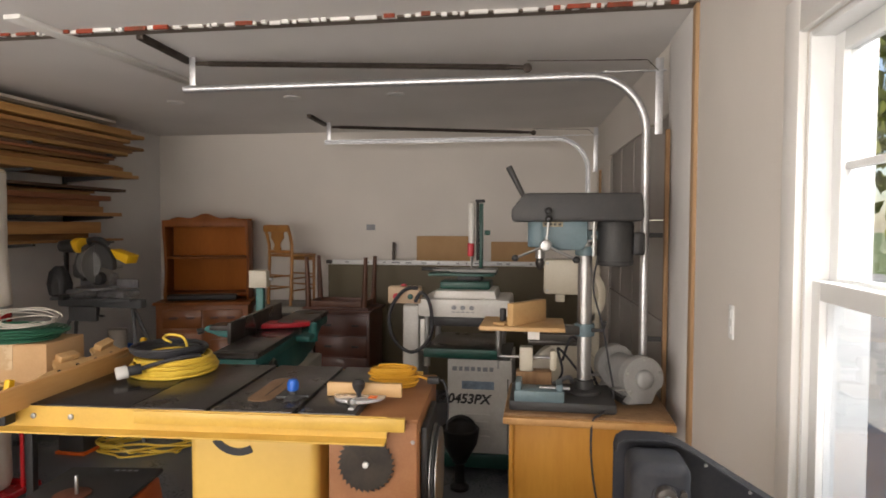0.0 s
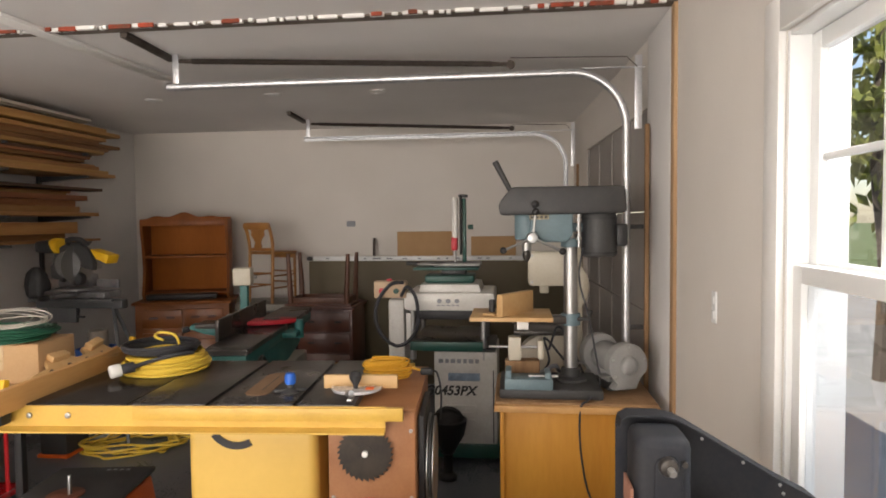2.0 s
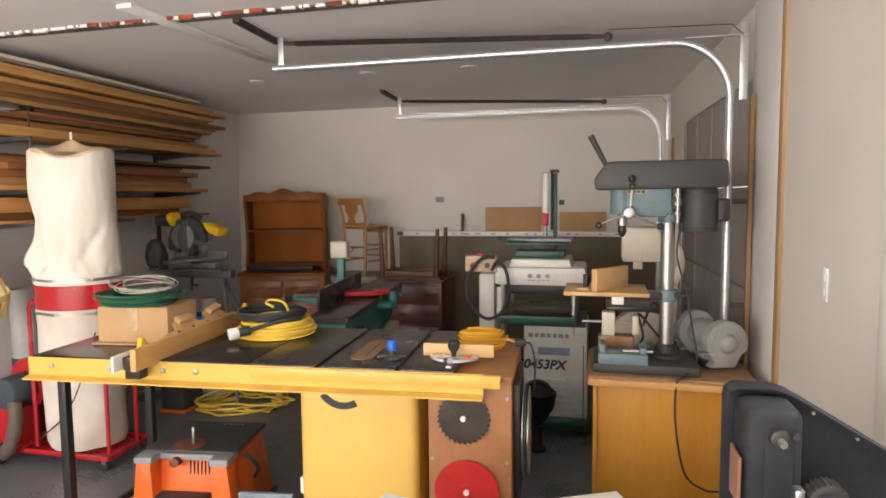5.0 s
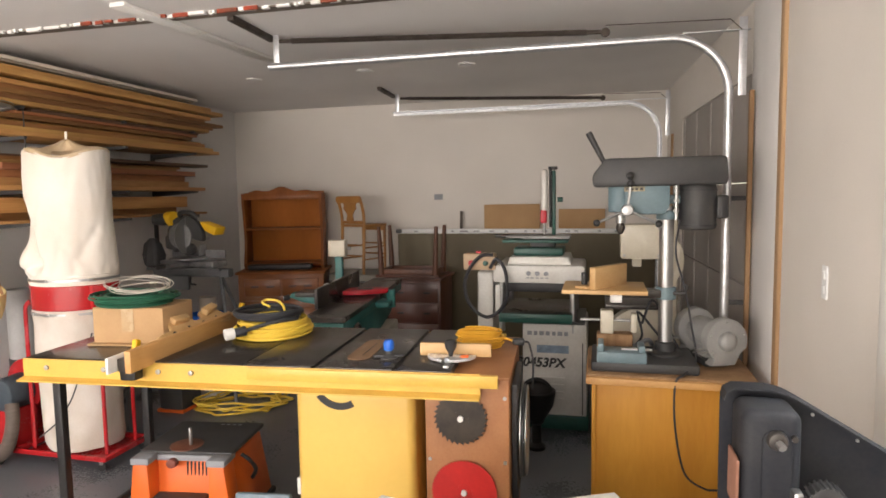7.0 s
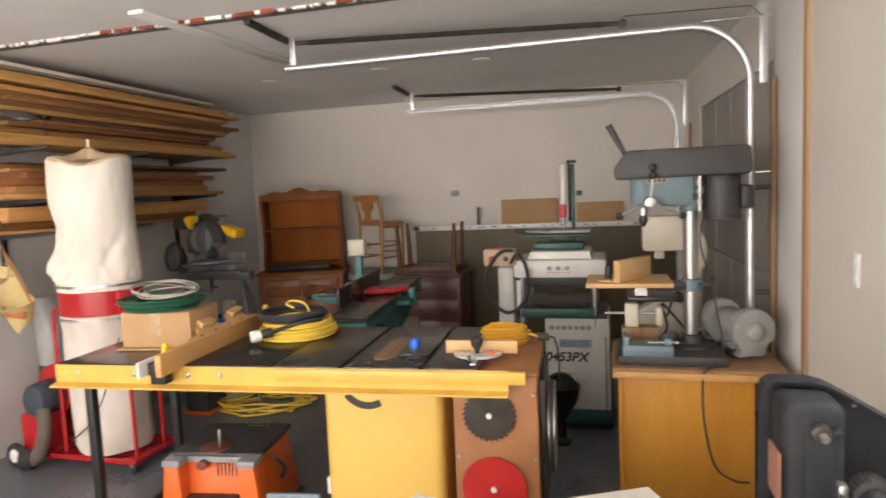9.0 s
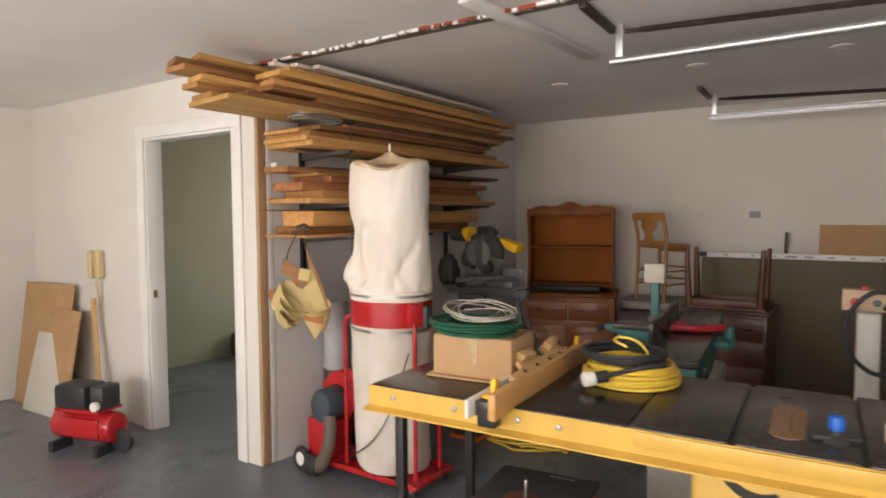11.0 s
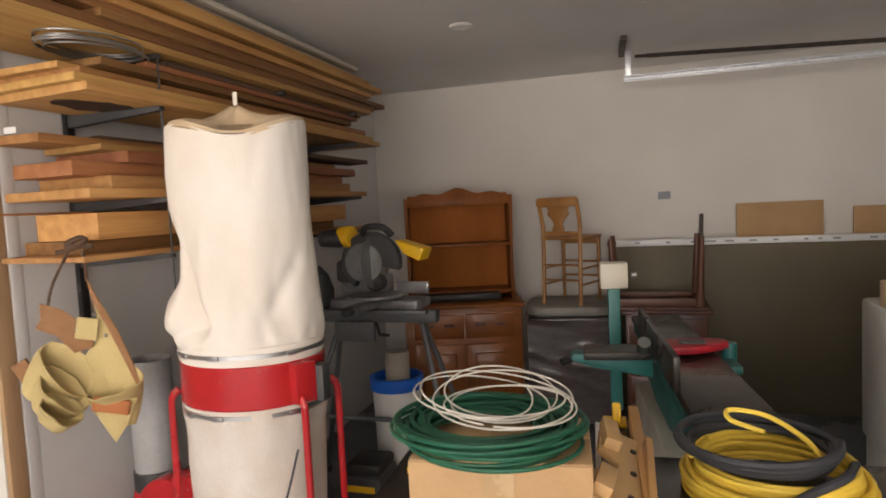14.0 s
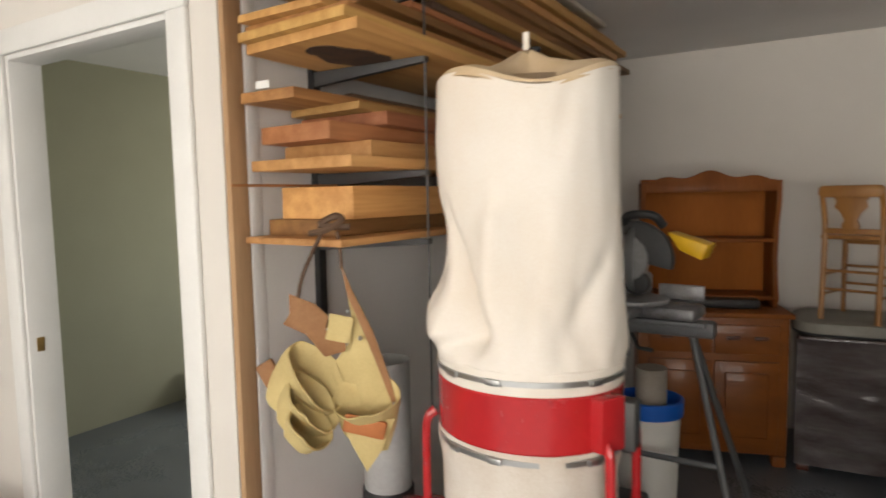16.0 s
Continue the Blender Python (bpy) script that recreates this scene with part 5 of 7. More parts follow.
    part("axle_plate", box(B(), (-0.52, 0.0, 0.077), (0.30, 0.46, 0.024), 0.004), RED, t)
    for y in (-0.29, 0.27):
        w = part("wheel", cyl(B(), (-0.64, y - 0.018, 0.075), (-0.64, y + 0.018, 0.075), 0.075, seg=28, b=0.008), BLACK, t, "black wheel with white hub")
        part("hub", cyl(B(), (-0.64, y - 0.021, 0.075), (-0.64, y + 0.021, 0.075), 0.042, seg=20, b=0.004), PAPER, w)
    part("intake_hose", tube(B(), curve_pts([(-0.36, -0.28, 0.37), (-0.34, -0.31, 0.25), (-0.38, -0.33, 0.12), (-0.48, -0.33, 0.06)], 8), 0.046, 14), mat("hose_grey", (0.13, 0.10, 0.08), 0.6, scale=9, stretch=(1, 1, 6)), t, "grey-brown hose")
    part("hose_end", cyl(B(), (-0.44, -0.33, 0.075), (-0.53, -0.34, 0.07), 0.062, seg=20, b=0.006), BLACK, t)
    part("power_lead", tube(B(), curve_pts([(0.30, -0.22, 0.80), (0.27, -0.28, 0.66), (0.18, -0.302, 0.45), (0.05, -0.310, 0.30), (-0.10, -0.318, 0.20)], 10), 0.0045, 6), CORDBLACK, t)


dust_collector()


def wall_duct():
    t = thing("dust_duct", "grey-white plastic duct standing against the wall", "duct", pose(-3.50, 3.36, 0))
    part("pipe", lathe(B(), [(0.082, 0.50), (0.082, 0.98), (0.078, 0.98), (0.078, 0.50)], 28), mat("duct_plastic", (0.42, 0.42, 0.41), 0.5, scale=4), t)
    part("collar", cyl(B(), (0, 0, 0.46), (0, 0, 0.54), 0.088, seg=28, b=0.004), BLACK, t)
    part("elbow", box(B(), (0.02, 0, 0.25), (0.17, 0.17, 0.46), 0.03), RED, t, "red duct boot")


wall_duct()


# ---- lumber rack ----
def rack():
    t = thing("lumber_rack", "dark steel wall brackets carrying lumber", "rack", pose(XL, 0, 0))
    for y in (3.22, 4.05, 4.85):
        up = part("upright", box(B(), (0.012, y, 1.75), (0.022, 0.035, 1.3), 0.002), BLACKSTEEL, t)
        for z in (1.405, 1.605, 1.925, 2.105):
            part("arm", prism(B(), [(0.02, z), (0.44, z), (0.44, z - 0.016), (0.02, z - 0.045)], "y", y - 0.012, y + 0.012, 0.001), CHARCOAL, up)
        if y < 4:
            part("tie_rod", cyl(B(), (0.435, y, 0.9), (0.435, y, 2.10), 0.0035, seg=8), CHARCOAL, up)


rack()


def board(y0, y1, x0, x1, z0, z1, mt, label, tilt=0.0, yaw=0.0, cut=0.0):
    """One lumber board with slightly skewed, sawn end."""
    w, h, ln = x1 - x0, z1 - z0, y1 - y0
    bm = B()
    poly = [(-w / 2, -ln / 2 + cut), (w / 2, -ln / 2 - cut * 0.2), (w / 2, ln / 2 - cut), (-w / 2, ln / 2)]
    prism(bm, poly, "z", -h / 2, h / 2, 0.002)
    return single("lumber_board", bm, mt, label, "board", pose((x0 + x1) / 2, (y0 + y1) / 2, (z0 + z1) / 2, tilt, 0, yaw), "lumber on the rack")


def lumber():
    rnd = random.Random(21)
    W = XL + 0.03
    LP, LO, LC = "long pale pine board on the rack", "long golden oak board on the rack", "reddish hardwood board on the rack"
    # lowest shelf
    board(2.88, 5.05, W, XL + 0.40, 1.406, 1.424, PINE, "thin orange pine board on the rack", 0, 0, 0.02)
    board(2.97, 4.75, W + 0.02, XL + 0.30, 1.425, 1.470, OAK, LO)
    board(2.99, 4.85, W + 0.05, XL + 0.34, 1.471, 1.56, PINE, "thick pale pine plank on the rack", 0, 0.4)
    # second shelf
    z = 1.606
    for h, y0, y1, d, m, l in ((0.030, 2.90, 5.02, 0.42, PINE, LP), (0.045, 3.02, 4.82, 0.40, PINE, LP), (0.048, 2.93, 4.86, 0.33, CHERRY, LC), (0.040, 3.12, 4.92, 0.38, CHERRY, LC), (0.022, 3.05, 4.75, 0.34, PINE, LP), (0.03, 2.90, 4.9, 0.24, OAK, LO)):
        a = rnd.uniform(0, 0.03)
        board(y0, y1, W + a, XL + d, z, z + h - 0.001, m, l, 0, rnd.uniform(-0.5, 0.5), rnd.uniform(0, 0.04))
        z += h
    # third shelf: wide boards, front edge well out
    z = 1.926
    for k, (h, y0, y1, d, m, l) in enumerate(((0.028, 2.88, 5.22, 0.46, PINE, "wide knotty pine board on the rack"), (0.026, 2.86, 5.15, 0.44, PINE, LP), (0.030, 2.92, 5.02, 0.42, OAK, LO), (0.022, 2.90, 5.08, 0.34, PINE, LP), (0.026, 3.0, 4.9, 0.40, OAK, LO), (0.02, 3.2, 4.95, 0.42, CHERRY, LC))):
        board(y0, y1, W, XL + d, z, z + h - 0.001, m, l, 0, rnd.uniform(-0.6, 0.6), rnd.uniform(0.0, 0.06))
        z += h
    # top shelf: long boards reaching past the wall end
    z = 2.106
    for k, (h, y0, y1, d0, d, m, l) in enumerate(((0.026, 2.36, 5.06, 0.02, 0.46, PINE, LP), (0.03, 2.38, 5.30, 0.04, 0.28, PINE, LP), (0.03, 2.46, 5.10, 0.29, 0.46, OAK, LO), (0.026, 2.95, 5.2, 0.02, 0.48, OAK, LO), (0.03, 2.35, 4.2, 0.02, 0.20, PINE, LP), (0.028, 2.62, 5.00, 0.22, 0.45, OAK, LO), (0.03, 2.34, 4.9, 0.03, 0.26, PINE, LP), (0.03, 2.62, 5.1, 0.27, 0.46, PINE, LP), (0.024, 2.7, 5.0, 0.05, 0.25, OAK, LO))):
        if k in (2, 5, 7):
            z -= 0.03
        board(y0, y1, XL + d0 + 0.03, XL + d, z, z + h - 0.001, m, l, 0, rnd.uniform(-0.5, 0.5), rnd.uniform(0.0, 0.05))
        z += h
    z = max(z, 2.268)
    for h, y0, y1, d0, d, m, l, yaw in ((0.030, 2.30, 5.0, 0.03, 0.21, PINE, LP, -1.2), (0.030, 2.66, 5.28, 0.23, 0.46, PINE, LP, 0.4), (0.028, 2.27, 4.7, 0.04, 0.20, OAK, LO, -1.6), (0.028, 2.74, 5.12, 0.22, 0.44, PINE, LP, 0.5), (0.026, 2.36, 4.5, 0.06, 0.24, PINE, LP, -0.6)):
        board(y0, y1, XL + d0, XL + d, z, z + h - 0.001, m, l, 0, yaw, rnd.uniform(0.0, 0.05))
        z += h * (0.0 if d0 < 0.1 and h != 0.026 else 1.0)
    z += 0.001
    # dark waney-edged boards between the wide ones
    for k, (y0, y1, d0, d, zz) in enumerate(((3.30, 5.0, 0.10, 0.41, 2.079), (3.15, 4.7, 0.02, 0.23, 1.811), (3.9, 5.12, 0.24, 0.40, 1.811))):
        board(y0, y1, XL + d0, XL + d, zz, zz + 0.022, BARKWOOD, "dark waney-edged board on the rack", 0, rnd.uniform(-0.8, 0.8), 0.05)
    for k in range(3):
        board(2.75 + 0.1 * k, 5.0 - 0.05 * k, XL + 0.26 + 0.07 * k, XL + 0.31 + 0.07 * k, z + 0.001, z + 0.022, BATTEN, "slim white-painted strip on the lumber", 0, 0.3)
    single("wood_dowel", cyl(B(), (0, -0.36, 0), (0, 0.4, 0), 0.004, seg=8), PINE, "thin wooden dowel lying on the plank", "dowel", pose(XL + 0.10, 3.16, 1.566))
    single("paper_label", box(B(), (0, 0, 0), (0.05, 0.002, 0.02)), PAPER, "small white paper label on a board end", "label", pose(XL + 0.13, 2.893, 1.833))
    single("bark_patch", prism(B(), [(0.085 * math.cos(u / 12 * math.pi) * (1 + 0.15 * math.sin(u * 1.7)), 0.17 * math.sin(u / 12 * math.pi)) for u in range(24)], "z", 0, 0.0025), mat("dark_bark", (0.05, 0.028, 0.016), 0.9, c2=(0.12, 0.06, 0.03), scale=14), "dark bark stain under a wide pine board", "stain", pose(XL + 0.26, 3.12, 1.9228))
    # coiled blade on the third shelf
    bm = B()
    coil(bm, 0, 0, 0, 0.115, 0.0035, 7, 5, 1.5, 0.10, 1.5)
    single("coiled_band_blade", bm, STEEL, "coiled bright steel bandsaw blade between boards", "saw blade", pose(XL + 0.35, 3.03, 2.070))


BARKWOOD = mat("bark_edged_wood", (0.13, 0.075, 0.04), 0.8, c2=(0.06, 0.035, 0.02), scale=12, fine=80, stretch=(1.3, 0.12, 1.3), bump=0.3, vary=0.2)
BATTEN = mat("white_strip", (0.68, 0.62, 0.52), 0.5, scale=5, fine=60, amount=0.15)
lumber()


STRAPBROWN = mat("worn_strap", (0.10, 0.055, 0.03), 0.65, scale=9)


def tool_apron():
    t = thing("tool_apron", "tan suede tool apron hanging from lumber", "apron", pose(-3.292, 2.970, 0.088, 0, 0, 34) @ Matrix.Diagonal((0.93, 1, 1, 1)))
    part("strap", tube(B(), curve_pts([(-0.085, -0.045, 1.355), (-0.11, -0.055, 1.31), (-0.14, -0.065, 1.245), (-0.154, -0.070, 1.19)], 6), 0.0055, 6), STRAPBROWN, t, "dark brown leather strap")
    part("strap", tube(B(), curve_pts([(-0.045, -0.045, 1.355), (-0.037, -0.055, 1.31), (-0.035, -0.06, 1.26)], 6), 0.0055, 6), STRAPBROWN, t, "dark brown leather strap")
    part("knot", tube(B(), curve_pts([(-0.12, -0.05, 1.352), (-0.07, -0.062, 1.362), (-0.03, -0.055, 1.385), (-0.05, -0.045, 1.395), (-0.09, -0.05, 1.372), (-0.01, -0.05, 1.367)], 6), 0.009, 6), STRAPBROWN, t)
    def pouch(cx, cz, w, h, tilt, dy, seed):
        """A soft flattened pocket: back sheet, bulging front, drooping lip."""
        bm = B()
        rings, n = [], 24
        for k in range(9):
            u = k / 8
            row = []
            for i in range(n):
                a = 2 * math.pi * i / n
                rx = w * (0.42 + 0.58 * math.sin(u * 1.57) ** 0.8)
                ry = (0.012 if math.sin(a) > 0 else 0.040 + 0.055 * u) * (0.4 + 0.6 * u)
                p = Vector((rx * math.cos(a), ry * math.sin(a), h * (u - 1) + u * u * 0.26 * h * (math.sin(a) - 0.5 * abs(math.cos(a)))))
                p += noise.noise_vector(p * 16 + Vector((seed, 0, 0))) * 0.010
                row.append(bm.verts.new(p))
            rings.append(row)
        for a, b in zip(rings, rings[1:]):
            for i in range(n):
                bm.faces.new((a[i], a[(i + 1) % n], b[(i + 1) % n], b[i]))
        bm.faces.new(list(reversed(rings[0])))
        bmesh.ops.recalc_face_normals(bm, faces=bm.faces)
        bmesh.ops.solidify(bm, geom=bm.faces[:], thickness=0.004)
        return part("pouch", bm, SUEDE, t, "tan suede pocket", pose(cx, -0.05 - dy, cz, 0, tilt, 0))
    pouch(-0.090, 1.005, 0.106, 0.165, 54, 0.02, 1)
    pouch(-0.100, 0.945, 0.090, 0.12, 50, 0.05, 2)
    pouch(-0.108, 0.895, 0.070, 0.09, 46, 0.08, 6)
    part("back_panel", prism(B(), [(-0.035, 1.272), (-0.008, 1.208), (0.047, 1.098), (0.088, 0.98), (0.11, 0.90), (0.024, 0.875), (-0.044, 0.92), (-0.076, 1.005), (-0.021, 1.07), (-0.012, 1.145)], "y", -0.064, -0.058, 0.001), SUEDE, t)
    part("belt_edge", prism(B(), [(-0.035, 1.272), (-0.008, 1.208), (0.047, 1.098), (0.088, 0.98), (0.11, 0.90), (0.095, 0.905), (0.06, 1.0), (0.02, 1.10), (-0.02, 1.19)], "y", -0.070, -0.0645, 0.001), LEATHER, t, "tan leather binding")
    pouch(0.018, 0.955, 0.094, 0.17, -8, 0.02, 4)
    part("point_flap", prism(B(), [(-0.040, 0.885), (0.102, 0.885), (0.065, 0.805), (0.024, 0.75), (-0.017, 0.825)], "y", -0.116, -0.110, 0.001), SUEDE, t)
    part("back_flap", prism(B(), [(-0.176, 1.203), (-0.108, 1.176), (-0.072, 1.144), (-0.081, 1.107), (-0.026, 1.075), (-0.030, 1.052), (-0.085, 1.039), (-0.135, 1.098), (-0.195, 1.126), (-0.176, 1.153)], "y", -0.078, -0.072, 0.001), LEATHER, t, "brown leather flap")
    part("chest_tab", box(B(), (-0.042, -0.080, 1.112), (0.066, 0.006, 0.068), 0.002, Matrix.Rotation(radians(12), 4, "Y")), SUEDE, t)
    part("side_tab", box(B(), (-0.235, -0.06, 0.985), (0.05, 0.02, 0.09), 0.005, Matrix.Rotation(radians(-28), 4, "Y")), LEATHER, t, "brown leather tab")
    part("hammer_tab", box(B(), (0.022, -0.126, 0.872), (0.115, 0.016, 0.046), 0.006, Matrix.Rotation(radians(14), 4, "Y")), mat("orange_leather", (0.50, 0.17, 0.05), 0.6, scale=9), t, "orange leather patch")
    for x, z in ((-0.018, 1.155), (0.012, 1.085), (0.10, 0.91)):
        part("rivet", ball(B(), (x, -0.078, z), 0.006, seg=8), STEEL, t)


tool_apron()


# ---- mitre saw on its stand ----
def mitre_stand():
    t = thing("saw_stand", "grey folding steel mitre saw stand", "stand", pose(-2.93, 4.33, 0) @ Matrix.Diagonal((1, 1, 1.05, 1)))
    part("beam", box(B(), (0.0, 0.0, 0.93), (0.66, 0.07, 0.06), 0.008), STEELGREY, t)
    part("mount_rail", box(B(), (0.0, -0.11, 0.965), (0.62, 0.04, 0.02), 0.003), STEELGREY, t)
    for x, dx in ((-0.20, -0.28), (0.24, 0.26)):
        for dy in (-0.26, 0.26):
            leg = part("leg", tube(B(), [(x, 0, 0.92), (x + dx, dy, 0.02)], 0.0135, 10), STEELGREY, t, "grey tubular steel leg")
            part("foot", cyl(B(), (x + dx, dy, 0.0), (x + dx, dy, 0.03), 0.022, seg=12), BLACK, leg)
    part("cross_brace", tube(B(), [(-0.34, -0.13, 0.45), (0.37, -0.13, 0.45)], 0.012, 8), STEELGREY, t)
    part("clamp_handle", tube(B(), [(0.02, -0.06, 0.90), (0.06, -0.12, 0.86), (0.12, -0.14, 0.86)], 0.008, 8), BLACK, t)
    part("beam_bracket", box(B(), (-0.10, -0.06, 0.86), (0.22, 0.03, 0.10), 0.006), STEELGREY, t)


STEELGREY = mat("grey_tube", (0.15, 0.155, 0.16), 0.45, 0.5, scale=7, amount=0.2)
mitre_stand()


SAWGREY = mat("cast_aluminium", (0.46, 0.46, 0.47), 0.38, 0.7, c2=(0.16, 0.16, 0.165), scale=9, fine=90, bump=0.05)


def mitre_saw():
    t = thing("mitre_saw", "yellow and black sliding mitre saw on stand", "mitre saw", pose(-2.90, 4.27, 1.018, 0, 0, -6) @ Matrix.Diagonal((1, 1, 0.92, 1)))
    part("base", box(B(), (0.0, 0.03, 0.035), (0.50, 0.17, 0.055), 0.015), SAWGREY, t, "cast aluminium base")
    part("turntable", cyl(B(), (0.0, -0.02, 0.07), (0.0, -0.02, 0.09), 0.14, seg=36, b=0.004), SAWGREY, t)
    part("mitre_arm", box(B(), (0.03, -0.20, 0.05), (0.08, 0.22, 0.035), 0.01), SAWGREY, t)
    part("mitre_knob", cyl(B(), (0.04, -0.31, 0.05), (0.04, -0.37, 0.05), 0.022, seg=14, b=0.005), BLACK, t)
    for s in (-1, 1):
        part("fence", box(B(), (s * 0.16, 0.09, 0.11), (0.18, 0.022, 0.065), 0.006), SAWGREY, t)
    part("blade", cyl(B(), (0.012, -0.02, 0.265), (0.015, -0.02, 0.265), 0.148, seg=60), STEEL, t)
    poly = arc(0.0, 0.265, 0.165, -15, 235, 24) + [(-0.02, 0.265)]
    bm = B()
    prism(bm, [(x, z) for x, z in poly], "y", -0.055, -0.012, 0.006)
    part("upper_guard", bm, CHARCOAL, t, "dark rounded blade guard")
    part("guard_disc", cyl(B(), (-0.03, -0.056, 0.265), (-0.03, -0.066, 0.265), 0.105, seg=36, b=0.003), CLOUDGLASS, t, "smoky plastic lower guard")
    motor = part("motor", cyl(B(), (-0.12, -0.03, 0.40), (-0.25, -0.06, 0.40), 0.054, 0.048, 24, 0.008), BLACK, t)
    part("motor_band", cyl(B(), (-0.10, -0.03, 0.405), (-0.175, -0.03, 0.405), 0.062, 0.058, 28, 0.012), LEMON, motor, "yellow motor housing")
    part("motor_cap", cyl(B(), (-0.25, -0.06, 0.40), (-0.27, -0.065, 0.40), 0.044, seg=20, b=0.006), CHARCOAL, motor)
    part("handle", tube(B(), curve_pts([(-0.03, -0.05, 0.42), (0.01, -0.09, 0.455), (0.10, -0.09, 0.455), (0.13, -0.05, 0.41)], 6), 0.018, 10), BLACK, t)
    part("dust_scoop", prism(B(), [(0.145, 0.385), (0.30, 0.335), (0.275, 0.27), (0.19, 0.31)], "y", -0.06, 0.05, 0.008), LEMON, t, "bright yellow chip deflector")
    for x in (-0.11, -0.05):
        part("slide_rail", cyl(B(), (x - 0.05, -0.03, 0.22), (x - 0.05, 0.32, 0.22), 0.014, seg=14), STEEL, t)
    part("arm_casting", box(B(), (-0.17, 0.06, 0.21), (0.12, 0.16, 0.13), 0.03), CHARCOAL, t)
    part("trunnion", box(B(), (-0.06, 0.12, 0.13), (0.16, 0.10, 0.11), 0.02), SAWGREY, t)
    part("lower_block", cyl(B(), (0.02, -0.055, 0.155), (0.02, 0.0, 0.155), 0.05, seg=20, b=0.01), BLACK, t)


mitre_saw()


def bucket():
    t = thing("plastic_bucket", "white plastic bucket with blue rim", "bucket", pose(-2.87, 4.40, 0) @ Matrix.Diagonal((0.86, 0.86, 0.97, 1)))
    part("body", lathe(B(), [(0.125, 0.0), (0.13, 0.01), (0.15, 0.60), (0.146, 0.60), (0.126, 0.02), (0.01, 0.015)], 36), PAPER, t)
    part("rim", lathe(B(), [(0.150, 0.60), (0.163, 0.60), (0.166, 0.665), (0.15, 0.67), (0.145, 0.61)], 36), BLUE, t, "bright blue rim")
    part("inner_column", cyl(B(), (0.01, 0, 0.02), (0.01, 0, 0.80), 0.075, seg=24), mat("dusty_tube", (0.35, 0.31, 0.26), 0.7, scale=6), t, "dusty pale tube")


bucket()


def shop_vac():
    t = thing("yellow_tool", "yellow and black power tool on the floor", "power tool", pose(-2.90, 4.08, 0))
    part("body", box(B(), (0, 0, 0.14), (0.20, 0.24, 0.28), 0.03), CHARCOAL, t)
    part("lid", box(B(), (0, 0, 0.30), (0.18, 0.2, 0.06), 0.02), BLACK, t)
    part("stripe", box(B(), (0.0, -0.122, 0.22), (0.14, 0.01, 0.03), 0.003), LEMON, t)
    part("base", box(B(), (0, 0, 0.012), (0.22, 0.26, 0.024), 0.006), ORANGE, t)


shop_vac()


def black_bag():
    bm = B()
    def wob(r, z, a):
        return r * (1 + 0.15 * math.sin(3 * a + 9 * z) + 0.08 * math.sin(7 * a)), 0
    lathe(bm, [(0.10, 0.0), (0.15, 0.03), (0.16, 0.12), (0.12, 0.22), (0.05, 0.27)], 24, None, wob)
    single("black_bag", bm, BLACK, "crumpled black bag on the stand beam", "bag", pose(-3.27, 4.33, 1.008) @ Matrix.Diagonal((0.5, 0.42, 0.85, 1)))


black_bag()


